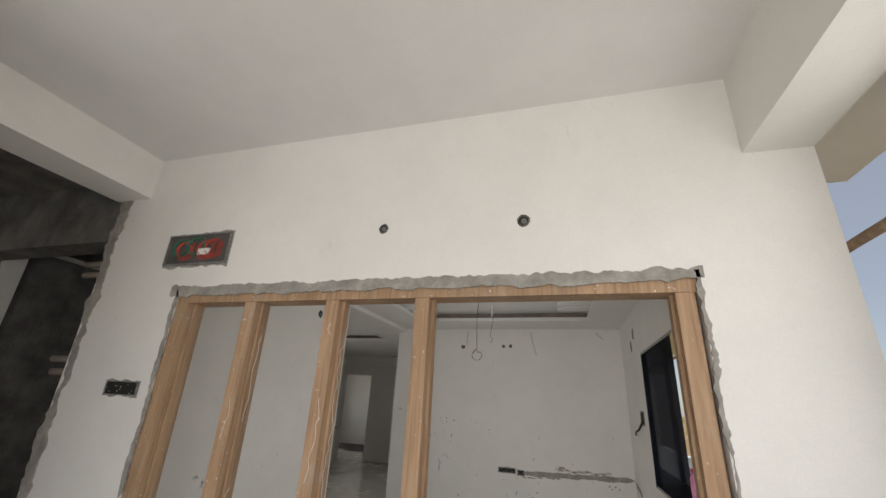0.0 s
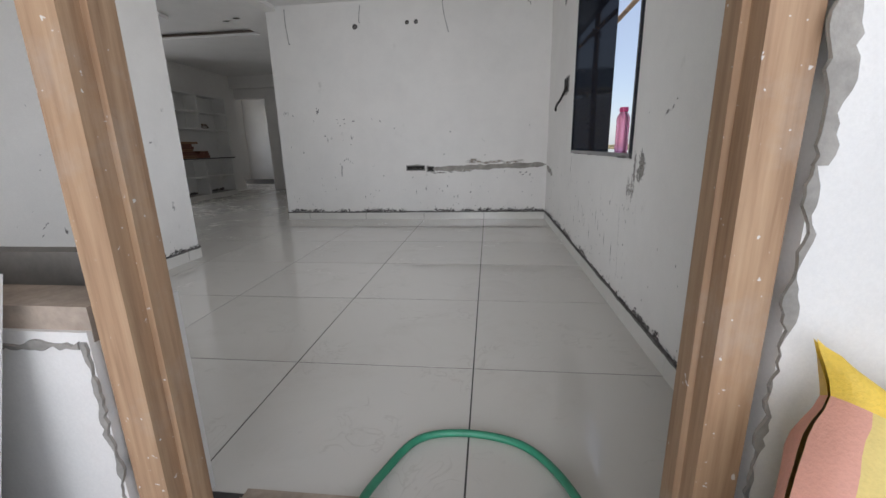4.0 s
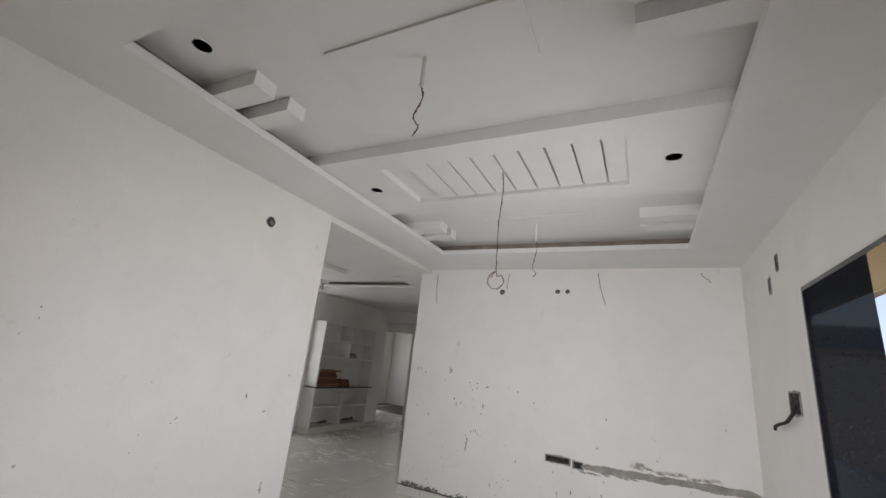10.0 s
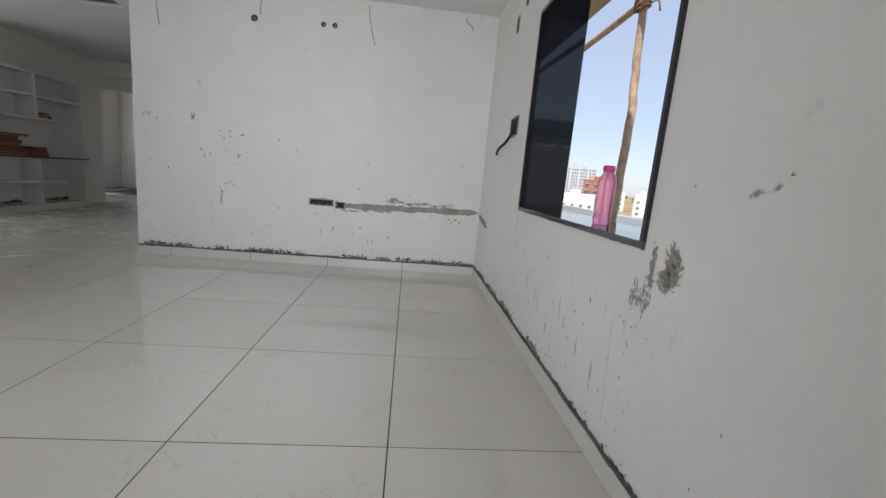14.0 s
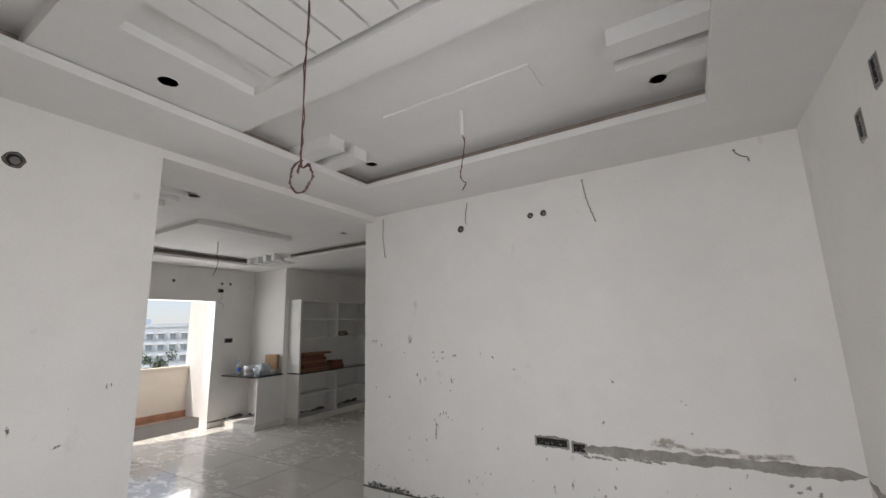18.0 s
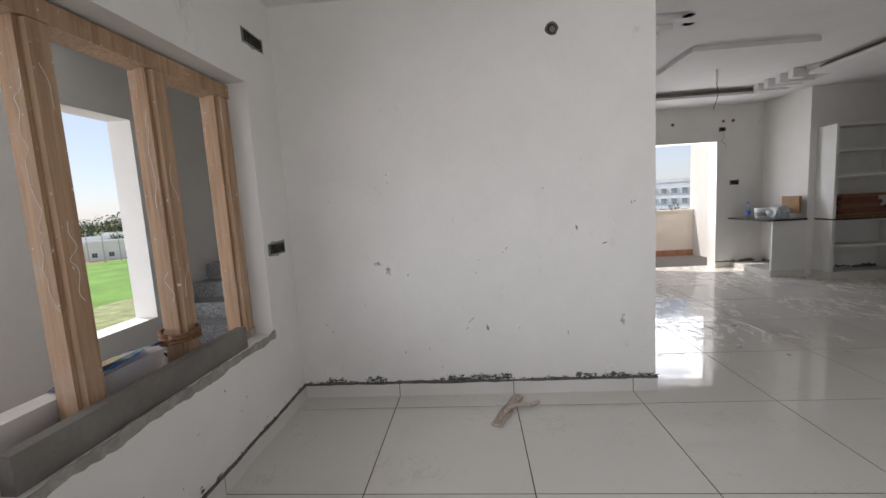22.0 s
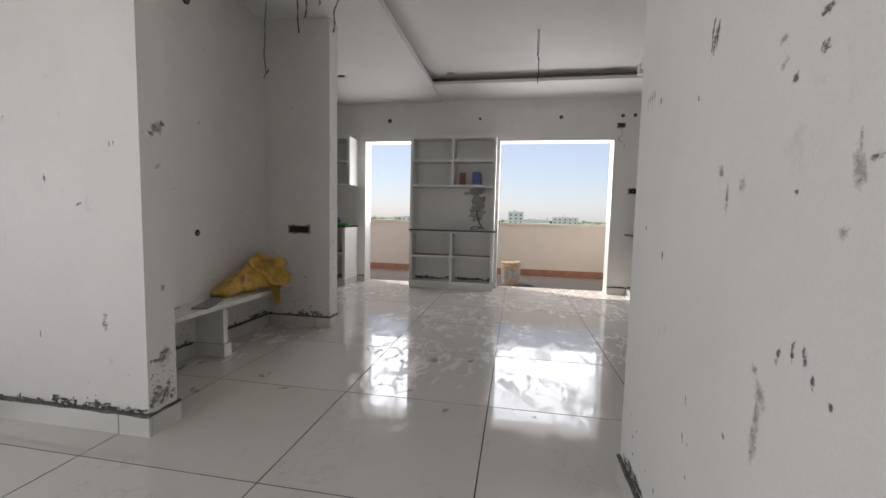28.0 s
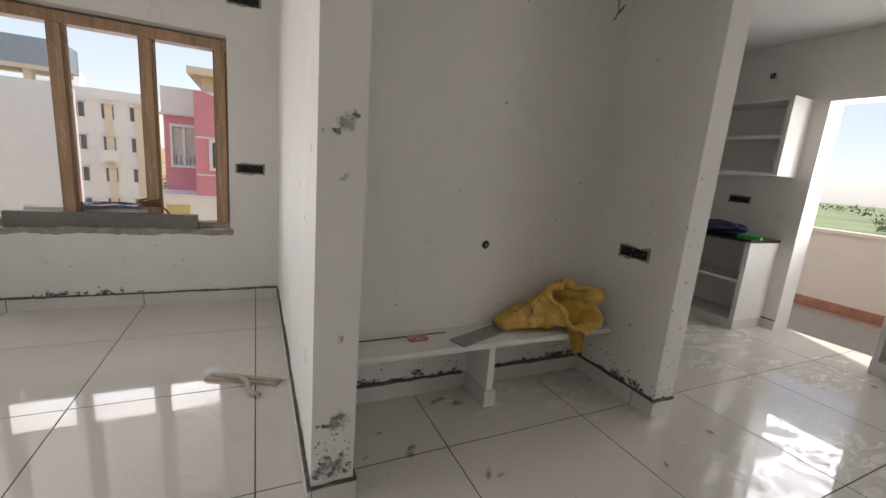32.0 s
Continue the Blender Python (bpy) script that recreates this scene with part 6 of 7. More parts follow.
wire("unit_wire", [(-6.675, 5.80, 1.10), (-6.65, 5.82, 1.0), (-6.64, 5.85, 0.92), (-6.62, 5.87, 0.86), (-6.58, 5.80, 0.835), (-6.62, 5.72, 0.835), (-6.65, 5.80, 0.87), (-6.60, 5.92, 0.845)], 0.004, "tangled dark wires dropping to the granite ledge", BLACK, 0.012)
for y0, y1, x, sd in ((4.93, 5.45, -6.688, 61), (5.51, 6.02, -6.688, 62)):
    ob = tagged(part("adhesive_line", ragged(y1 - y0, 0.0, 0.035, 0.012, 0.014, 0.003, sd), SMEAR), "dark adhesive along the back of the lowest shelf", "stain", kind="stuff")
    ob.matrix_basis = plane_at((x, y0, 0.10), (0, 1, 0), (1, 0, 0))
for y0, y1, sd in ((8.45, 9.24, 63), (9.31, 10.1, 64)):
    ob = tagged(part("adhesive_line", ragged(y1 - y0, 0.0, 0.035, 0.014, 0.014, 0.003, sd), SMEAR), "dark adhesive along the back of the lowest shelf", "stain", kind="stuff")
    ob.matrix_basis = plane_at((-5.786, y0, 0.10), (0, 1, 0), (1, 0, 0))
RUST = plain("reddish_shelf_dust", (0.42, 0.22, 0.14), 0.8, vary=0.3, scale=10)
part("dusty_sheet", boxes((-0.55, -0.02, 0.02, 0.225, 0.4605, 0.463), (0.02, 0.55, 0.02, 0.225, 0.4605, 0.463)), RUST, crockery, "reddish brown dusty shelf lining")

# wall shelf contents
VENEER = plain("red_brown_veneer_board", (0.17, 0.055, 0.03), 0.4, vary=0.3, scale=12, relief=0.1)
pile = random.Random(5)
z = 0.823
for k in range(7):
    ln, wd, th = pile.uniform(0.42, 0.62), pile.uniform(0.14, 0.2), pile.uniform(0.03, 0.055)
    t = thing("wood_offcut", "red-brown wooden frame offcut in a stack", "wood", "stacked wood offcuts", at=(-5.64, 8.80 + pile.uniform(-0.04, 0.05), z))
    part("board", boxes((-wd / 2, wd / 2, -ln / 2, ln / 2, 0, th), bevel=0.004), VENEER if k % 3 else CARD, t)
    part("moulding", boxes((wd / 2 - 0.02, wd / 2 + 0.004, -ln / 2, ln / 2, th * 0.3, th * 0.7), bevel=0.003), VENEER, t)
    t.rotation_euler = (0, 0, radians(pile.uniform(-5, 5)))
    z += th + 0.001
z = 0.823
for k in range(3):
    t = thing("wood_offcut", "short red-brown wooden offcut beside the stack", "wood", "stacked wood offcuts", at=(-5.66, 9.32 + 0.03 * k, z))
    part("board", boxes((-0.08, 0.08, -0.2 + 0.03 * k, 0.2 - 0.05 * k, 0, 0.045), bevel=0.004), VENEER, t)
    z += 0.046
coil = thing("wire_coil", "tangled brown wire coil on the shelf", "wire", at=(-5.66, 9.52, 1.402))
for k in range(5):
    part("turn", tube([(0.11 * math.cos(a) * (1 - 0.08 * k), 0.15 * math.sin(a) * (1 - 0.05 * k), 0.012 + 0.018 * k + 0.012 * math.sin(2 * a + k)) for a in [2 * math.pi * i / 16 for i in range(17)]], 0.005, 6), plain("brown_cable", (0.14, 0.075, 0.04), 0.6) if k == 0 else bpy.data.materials["brown_cable"], coil, smooth=True)

# corner counter contents
m, n, l, b = material("clear_bottle_plastic")
b.inputs["Base Color"].default_value, b.inputs["Roughness"].default_value = (0.82, 0.9, 0.95, 1), 0.08
b.inputs["Transmission Weight"].default_value, b.inputs["IOR"].default_value = 0.85, 1.2
CLEAR = m
pet = thing("water_bottle", "clear plastic water bottle with a blue label", "bottle", at=(-6.45, 7.93, 0.826))
part("body", lathe(((0.030, 0), (0.034, 0.01), (0.034, 0.16), (0.028, 0.19), (0.014, 0.21), (0.014, 0.222)), 20), CLEAR, pet, smooth=True)
part("label_band", lathe(((0.0348, 0.05), (0.0348, 0.11)), 20), plain("blue_label", (0.03, 0.12, 0.5), 0.5), pet, "blue paper label")
part("cap", lathe(((0.0155, 0.222), (0.0155, 0.24)), 16), BLUE, pet)
WHITE_PLASTIC = plain("white_bucket_plastic", (0.72, 0.73, 0.74), 0.4, vary=0.06, scale=8)


def paint_bucket(x, y, z, r, h, label, mat, group=""):
    t = thing("paint_bucket", label, "bucket", group, at=(x, y, z))
    part("body", lathe(((r * 0.86, 0), (r * 0.88, 0.01), (r, h - 0.03), (r, h), (r * 0.95, h), (r * 0.94, h - 0.04), (r * 0.82, 0.02)), 28), mat, t, smooth=True)
    for zz in (h - 0.055, h - 0.02):
        part("rim", lathe(((r * 0.99, zz - 0.006), (r * 1.05, zz - 0.004), (r * 1.05, zz + 0.004), (r * 0.99, zz + 0.006)), 28), mat, t, smooth=True)
    part("handle", tube([(r * 1.03 * math.cos(a), r * 1.03 * math.sin(a), h - 0.05 - 0.05 * math.sin(a)) for a in [math.pi * k / 12 for k in range(13)]], 0.003, 6), ZINC, t, smooth=True)
    part("label_band", lathe(((r * 0.955, h * 0.25), (r * 0.985, h * 0.68)), 28), plain("printed_bucket_label", (0.42, 0.38, 0.36), 0.5, vary=0.5, scale=40), t, "printed paper label")
    return t


paint_bucket(-6.22, 7.97, 0.826, 0.085, 0.15, "white plastic paint bucket on the counter", WHITE_PLASTIC, "paint buckets on the counter")
paint_bucket(-6.05, 8.06, 0.826, 0.075, 0.16, "white plastic paint bucket with a blue lid line on the counter", WHITE_PLASTIC, "paint buckets on the counter")
small_box("cardboard_box", "open brown cardboard box leaning at the wall", -5.95, 8.20, 0.90, 0.26, 0.04, 0.24, CARD, 10)
bag = thing("plastic_bag", "crumpled grey and white plastic bag on the counter", "bag", at=(-5.93, 8.02, 0.826))
bm = bmesh.new()
bmesh.ops.create_icosphere(bm, subdivisions=4, radius=0.13)
for v in bm.verts:
    f = 1 + 0.5 * noise.noise(v.co * 14) + 0.25 * noise.noise(v.co * 34)
    v.co = Vector((v.co.x * f * 1.1, v.co.y * f * 0.8, max(0.0, (v.co.z * f * 0.8 + 0.08))))
part("film", bm, plain("grey_plastic_film", (0.50, 0.54, 0.56), 0.25, vary=0.35, scale=25, relief=0.1), bag, smooth=True)
ob = tagged(part("adhesive_line", ragged(0.36, 0.0, 0.03, 0.014, 0.014, 0.003, 65), SMEAR), "dark adhesive under the counter", "stain", kind="stuff")
ob.matrix_basis = plane_at((-6.697, 7.85, 0.09), (0, 1, 0), (1, 0, 0))
ob = tagged(part("adhesive_line", ragged(0.85, 0.0, 0.03, 0.014, 0.014, 0.003, 66), SMEAR), "dark adhesive under the counter", "stain", kind="stuff")
ob.matrix_basis = plane_at((-6.65, 8.297, 0.09), (1, 0, 0), (0, -1, 0))

# kitchen counter contents
clutter = thing("dark_bag", "dark blue plastic bag slumped on the kitchen counter", "bag", at=(-6.45, 3.55, 0.846))
bm = bmesh.new()
bmesh.ops.create_icosphere(bm, subdivisions=4, radius=0.16)
for v in bm.verts:
    f = 1 + 0.35 * noise.noise(v.co * 11 + Vector((4, 0, 0)))
    v.co = Vector((v.co.x * f * 0.8, v.co.y * f * 1.9, max(0.0, v.co.z * f * 0.45 + 0.05)))
part("film", bm, plain("dark_blue_film", (0.02, 0.03, 0.09), 0.3, vary=0.4, scale=20), clutter, smooth=True)
trowel = thing("green_tool", "bright green plastic tool on the kitchen counter", "tool", at=(-6.40, 3.92, 0.846))
part("handle", boxes((-0.02, 0.02, -0.10, 0.10, 0, 0.025), bevel=0.008), plain("bright_green_plastic", (0.05, 0.55, 0.10), 0.4), trowel)

# balcony bucket
paint_bucket(-7.16, 6.30, -0.015, 0.145, 0.36, "used clear plastic paint bucket with brown residue", plain("stained_translucent_plastic", (0.50, 0.38, 0.24), 0.35, vary=0.45, scale=7))
ob = structure("balcony_skirting", boxes((-8.28, -8.262, 2.0, 8.05, -0.015, 0.10)), plain("terracotta_skirting", (0.42, 0.22, 0.13), 0.8, vary=0.3, scale=6), "terracotta tile skirting along the parapet", "skirting")

BROWN_TILE = plain("brown_skirting_tile", (0.40, 0.20, 0.12), 0.7, vary=0.3, scale=5, relief=0.2)
tile_me = mesh_of("tile", boxes((0.0, 0.012, 0.0, 0.296, 0.0, 0.112), bevel=0.002), BROWN_TILE)
tr0 = random.Random(44)
for k in range(20):
    o2 = new("tile", tile_me)
    o2.parent = ob
    o2.location = (-8.262 + tr0.uniform(0, 0.003), 2.02 + 0.3 * k, -0.013 + tr0.uniform(0, 0.004))

# shelves in the inner room
inner = shelf_unit("inner_shelf", "white cement shelf seen through the inner doorway", (-5.6, 14.6, 0), 180, 1.7, 0.35, (0.46, 0.82, 1.2, 1.6, 2.05), ((0.09, 2.05),), 0, 0.10)
ob = structure("beam_inner", boxes((-5.80, -2.57, 10.85, 11.0, 2.35, DRING)), WALL, "white plastered beam above the inner doorway", "beam")

# ---- far buildings ----
FACADE = plain("white_facade_paint", (0.85, 0.84, 0.81), 0.8, vary=0.05, scale=0.3, fine=4, relief=0.05)
GLASS_DARK = plain("dark_window_glass", (0.10, 0.115, 0.13), 0.15, vary=0.2, scale=2, relief=0.0)
TRIM_WHITE = plain("white_window_trim", (0.78, 0.77, 0.75), 0.6, vary=0.04, relief=0.0)
window_meshes = {}


def house(name, label, x, y, turn, w, d, h, cols, rows, facade, wh=1.3, ww=1.2, first=1.0, storey=3.0, roof=True, sides=True, balconies=(), group="", glass=None):
    """A building on the ground at x, y; its local -y side is the front."""
    t = thing(name, label, "building", group, at=(x, y, GROUND))
    t.rotation_euler = (0, 0, radians(turn))
    part("wall", boxes((-w / 2, w / 2, -d / 2, d / 2, 0, h)), facade, t)
    part("parapet", boxes((-w / 2 - 0.1, w / 2 + 0.1, -d / 2 - 0.1, d / 2 + 0.1, h, h + 0.25), (-w / 2, w / 2, -d / 2, -d / 2 + 0.15, h + 0.25, h + 0.9), (-w / 2, w / 2, d / 2 - 0.15, d / 2, h + 0.25, h + 0.9), (-w / 2, -w / 2 + 0.15, -d / 2 + 0.15, d / 2 - 0.15, h + 0.25, h + 0.9), (w / 2 - 0.15, w / 2, -d / 2 + 0.15, d / 2 - 0.15, h + 0.25, h + 0.9)), facade, t)
    if roof:
        part("stair_head", boxes((-w * 0.22, w * 0.08, -d * 0.2, d * 0.25, h + 0.25, h + 2.6)), facade, t)
    key = (ww, wh, glass)
    if key not in window_meshes:
        window_meshes[key] = (mesh_of("window", boxes((-ww / 2, ww / 2, -0.06, 0.0, 0, wh)), glass or GLASS_DARK), mesh_of("shade", boxes((-ww / 2 - 0.2, ww / 2 + 0.2, -0.45, 0.0, wh + 0.1, wh + 0.2)), TRIM_WHITE), mesh_of("window_frame", boxes((-ww / 2 - 0.08, -ww / 2, -0.09, 0, -0.08, wh + 0.08), (ww / 2, ww / 2 + 0.08, -0.09, 0, -0.08, wh + 0.08), (-ww / 2, ww / 2, -0.09, 0, -0.08, 0), (-ww / 2, ww / 2, -0.09, 0, wh, wh + 0.08), (-0.03, 0.03, -0.09, 0, 0, wh)), TRIM_WHITE))
    faces = [(0.0, w, d, cols)] + ([(90.0, d, w, max(int(cols * d / w), 1)), (-90.0, d, w, max(int(cols * d / w), 1))] if sides else [])
    for rot, along, deep, count in faces:
        for j in range(rows):
            for i in range(count):
                ob = new("window", window_meshes[key][0])
                ob.parent = t
                ob.matrix_basis = pose(0, 0, 0, 0, 0, rot) @ pose(-along / 2 + along * (i + 0.5) / count, -deep / 2, first + storey * j)
                for nm, me in (("window_frame", window_meshes[key][2]), ("shade", window_meshes[key][1])):
                    o2 = new(nm, me)
                    o2.parent = ob
    for i, j, bw in balconies:
        bx = -w / 2 + w * (i + 0.5) / cols
        part("balcony", boxes((bx - bw / 2, bx + bw / 2, -d / 2 - 1.1, -d / 2, first + storey * j - 1.0, first + storey * j - 0.85), (bx - bw / 2, bx + bw / 2, -d / 2 - 1.1, -d / 2 - 1.0, first + storey * j - 0.85, first + storey * j + 0.05)), facade, t)
    return t


def polar(az, dist, x0=0.1, y0=3.2):
    return x0 + dist * math.sin(radians(az)), y0 + dist * math.cos(radians(az))


# east and north-east
for az, dist, w, d, h, cols, rows, turn in ((40.2, 183, 17, 12, 16.5, 4, 5, -48), (49.5, 235, 20, 13, 16.5, 5, 5, -42), (27.5, 300, 14, 10, 12, 3, 3, -20), (34.0, 330, 26, 9, 8, 6, 2, -30), (31.2, 240, 9, 8, 11, 2, 3, -30), (56, 300, 24, 14, 15, 5, 4, -50), (38, 420, 40, 12, 9, 8, 2, -40)):
    x, y = polar(az, dist)
    house("apartment_building", "white concrete apartment block across the fields", x, y, turn, w, d, h, cols, rows, FACADE, group="blocks across the fields")
x, y = polar(23.2, 188)
house("white_house", "low white flat-roofed house across the fields", x, y, -22, 14, 10, 9, 4, 2, FACADE)
x, y = polar(25.9, 213)
BRICK = plain("bare_brick_infill", (0.42, 0.17, 0.10), 0.9, vary=0.15, scale=0.4)
house("unfinished_building", "unfinished concrete frame with red brick infill", x, y, -25, 16, 12, 16, 4, 5, BRICK, wh=1.8, ww=2.2)
# bluish haze mixed into the towers' concrete colour
HAZY = plain("haze_tinted_tower_concrete", (0.55, 0.57, 0.60), 0.9, vary=0.05, scale=0.02, fine=0.3, relief=0.0)
for k, (az, h) in enumerate(((20.2, 56), (21.3, 62), (22.4, 64), (23.5, 60), (24.6, 55))):
    x, y = polar(az, 900)
    house("tower_block", "distant residential tower with haze in its pale colour", x, y, -22, 14, 14, h, 3, 8, HAZY, wh=4.0, ww=2.2, first=6, storey=6.5, sides=False, group="distant towers")
# west
for az, dist, w, d, h, cols, rows, turn in ((-90.0, 338, 12, 12, 15.5, 3, 5, 90), (-83.4, 400, 23, 12, 12, 5, 4, 84), (-97.5, 330, 16, 10, 13, 4, 4, 98), (-99.0, 380, 10, 10, 15, 3, 5, 98), (-87.3, 520, 34, 12, 9, 7, 2, 88), (-104, 420, 30, 12, 10, 6, 3, 100)):
    x, y = polar(az, dist, -1.6, 6.1)
    house("apartment_building", "pale apartment block beyond the balcony fields", x, y, turn, w, d, h, cols, rows, FACADE, group="blocks beyond the balcony")
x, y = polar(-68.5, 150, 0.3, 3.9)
# distance haze is put into this block's pale facade and glazing colours
BLUE_FACADE = plain("haze_paled_blue_facade", (0.72, 0.78, 0.86), 0.7, vary=0.06, scale=0.5, fine=2)
house("blue_building", "long blue framed apartment block, haze-paled, with many windows", x, y, 46, 40, 14, 13.4, 14, 4, BLUE_FACADE, wh=1.5, ww=1.5, glass=plain("haze_paled_blue_glazing", (0.38, 0.47, 0.58), 0.3, vary=0.1, scale=1))
# south: pink house, white flats and a blank-walled block
PINKWALL = plain("pink_house_paint", (0.72, 0.30, 0.34), 0.8, vary=0.05, scale=1.0, fine=30, relief=0.05)
CREAMWALL = plain("cream_house_paint", (0.76, 0.68, 0.52), 0.8, vary=0.05, scale=1.0, fine=30, relief=0.05)
pink = thing("pink_house", "pink and cream rendered house across the lane", "building", at=(-2.6, -13.0, GROUND))
part("upper_wall", boxes((-3.0, 2.22, -4.0, 2.6, 9.65, 13.15)), PINKWALL, pink, "pink upper storey")
part("side_wall", boxes((2.22, 3.43, -5.0, 0.6, 9.65, 12.4)), PINKWALL, pink, "pink recessed bay")
part("lower_wall", boxes((-3.0, 3.4, -4.0, 2.5, 0, 9.58)), FACADE, pink, "white lower storeys")
part("roof_slab", boxes((-3.0, 2.35, -4.0, 2.95, 13.62, 13.85)), CREAMWALL, pink, "cream roof slab")
part("attic_wall", boxes((-3.0, 2.0, -3.6, 2.3, 13.15, 13.62)), CREAMWALL, pink, "cream attic wall")
bm = bmesh.new()
slope = ((1.95, 13.15), (-3.0, 11.47), (-3.0, 13.15))
for y in (2.604, 2.66):
    bm.faces.new([bm.verts.new((x, y, z)) for x, z in slope])
bmesh.ops.bridge_loops(bm, edges=bm.edges[:])
bmesh.ops.recalc_face_normals(bm, faces=bm.faces)
part("gable_panel", bm, FACADE, pink, "pale grey panel above the sloping gable")
part("parapet", boxes((2.22, 3.48, -5.0, 0.65, 12.48, 13.4)), FACADE, pink, "pale grey parapet")
part("ledge", boxes((2.22, 3.55, -5.0, 0.72, 12.4, 12.48)), TRIM_WHITE, pink)
part("ledge", boxes((-3.0, 3.5, -4.0, 2.66, 9.58, 9.65)), TRIM_WHITE, pink)
for z in (10.35, 11.62):
    part("groove_line", boxes((-3.0, 2.20, 2.60, 2.616, z, z + 0.05)), TRIM_WHITE, pink)
win = part("window", boxes((0.76, 1.70, 2.60, 2.64, 10.64, 11.50)), GLASS_DARK, pink, "dark sliding window")
part("frame", boxes((0.66, 0.76, 2.60, 2.68, 10.54, 11.60), (1.70, 1.80, 2.60, 2.68, 10.54, 11.60), (0.76, 1.70, 2.60, 2.68, 10.54, 10.64), (0.76, 1.70, 2.60, 2.68, 11.50, 11.60), (1.20, 1.26, 2.60, 2.67, 10.64, 11.50)), TRIM_WHITE, win)
part("air_conditioner", boxes((1.02, 1.48, 2.60, 2.75, 9.82, 10.45), bevel=0.03), TRIM_WHITE, pink, "white air conditioner cover")
# the bay is closed; a pale panel paints the lit room behind it
bay = part("bay_panel", boxes((2.42, 3.16, 0.60, 0.63, 10.6, 12.0)), plain("painted_room_light", (0.55, 0.55, 0.52), 0.8), pink, "railed bay with its lit room as a pale panel")
part("frame", boxes((2.34, 2.42, 0.60, 0.70, 10.5, 12.1), (3.16, 3.24, 0.60, 0.70, 10.5, 12.1), (2.42, 3.16, 0.60, 0.70, 10.5, 10.6), (2.42, 3.16, 0.60, 0.70, 12.0, 12.1), (2.76, 2.84, 0.60, 0.68, 10.6, 12.0)), TRIM_WHITE, bay)
for k in range(5):
    part("railing_bar", boxes((2.46 + 0.15 * k, 2.48 + 0.15 * k, 0.64, 0.66, 10.6, 10.95)), GLASS_DARK, bay)
part("lower_window", boxes((2.45, 3.15, 2.50, 2.53, 8.7, 9.3)), plain("yellow_window_grille", (0.65, 0.52, 0.2), 0.6), pink, "yellow grilled window")
flats = house("white_flats", "white apartment building with yellow piers and balconies", 14.8, -49.0, 190, 13, 10, 15.2, 6, 5, FACADE, wh=1.3, ww=0.9, first=1.4, storey=3.0, balconies=((0, 2, 1.6), (0, 3, 1.6), (0, 4, 1.6), (2, 2, 1.5), (2, 3, 1.5), (2, 4, 1.5), (4, 3, 1.5)))
for px in (-3.3, 0.0, 3.3, 5.6):
    part("pier", boxes((px - 0.3, px + 0.3, -5.14, -5.0, 0, 15.2)), CREAMWALL, flats, "pale yellow pier")
blank = thing("blank_wall_block", "blank pale grey side wall with a yellow terrace beam", "building", at=(8.15, -20.0, GROUND))
part("wall", boxes((-3.5, 3.5, 3.2, 5, 0, 13.3)), FACADE, blank)
part("beam", boxes((-3.5, 3.6, 3.2, 5.1, 13.66, 13.82)), CREAMWALL, blank)
for px in (-2.7, -1.2, 0.3, 3.2):
    part("post", boxes((px - 0.12, px + 0.12, 4.7, 5.0, 13.3, 13.66)), CREAMWALL, blank)
part("roof_slab", boxes((-3.7, 3.6, 3.2, 5.05, 13.82, 14.8)), plain("slate_blue_slab", (0.36, 0.42, 0.48), 0.7, vary=0.1, scale=1), blank, "slate blue roof fascia")
terrace = thing("neighbour_house", "white flat-roofed house next door with a railed terrace", "building", at=(14.2, 17.4, -2.8))
terrace.rotation_euler = (0, 0, radians(17))
part("wall", boxes((-8.0, 0, -8.0, 0, GROUND + 2.8, -0.12)), FACADE, terrace)
part("roof_slab", boxes((-8.15, 0.15, -8.15, 0.15, -0.12, 0.0)), FACADE, terrace)
GREEN_RAIL = plain("green_painted_rail", (0.16, 0.36, 0.16), 0.5, vary=0.1)
YELLOW_IRON = plain("yellow_painted_iron", (0.72, 0.50, 0.04), 0.5, vary=0.1)
for px, py in ((0, 0), (-3.2, 0), (-6.4, 0), (0, -3.2), (0, -6.4)):
    part("post", boxes((px - 0.28, px, py - 0.28, py, 0, 0.62), (px - 0.31, px + 0.03, py - 0.31, py + 0.03, 0.62, 0.68)), FACADE, terrace, "white square post")
for z in (0.18, 0.34, 0.50):
    for k in range(2):
        part("rail", tube([(-3.2 * k - 0.28, -0.14, z), (-3.2 * k - 3.2, -0.14, z)], 0.025, 6), GREEN_RAIL, terrace, "green pipe rail")
        part("rail", tube([(-0.14, -3.2 * k - 0.28, z), (-0.14, -3.2 * k - 3.2, z)], 0.025, 6), GREEN_RAIL, terrace, "green pipe rail")
part("iron_frame", boxes((-0.36, -0.30, -1.42, -1.36, 0, 1.2), (-0.36, -0.30, -0.52, -0.46, 0, 1.2), (-0.36, -0.30, -1.36, -0.52, 1.14, 1.2)), YELLOW_IRON, terrace, "yellow iron frame")
# the block that stands south-east of the passage
house("grey_block", "grey-beige apartment block beside the plot", 20.3, -12.2, 221, 12, 9, 15, 4, 5, plain("grey_beige_render", (0.50, 0.47, 0.41), 0.9, vary=0.08, scale=0.5), wh=1.3, ww=1.3)
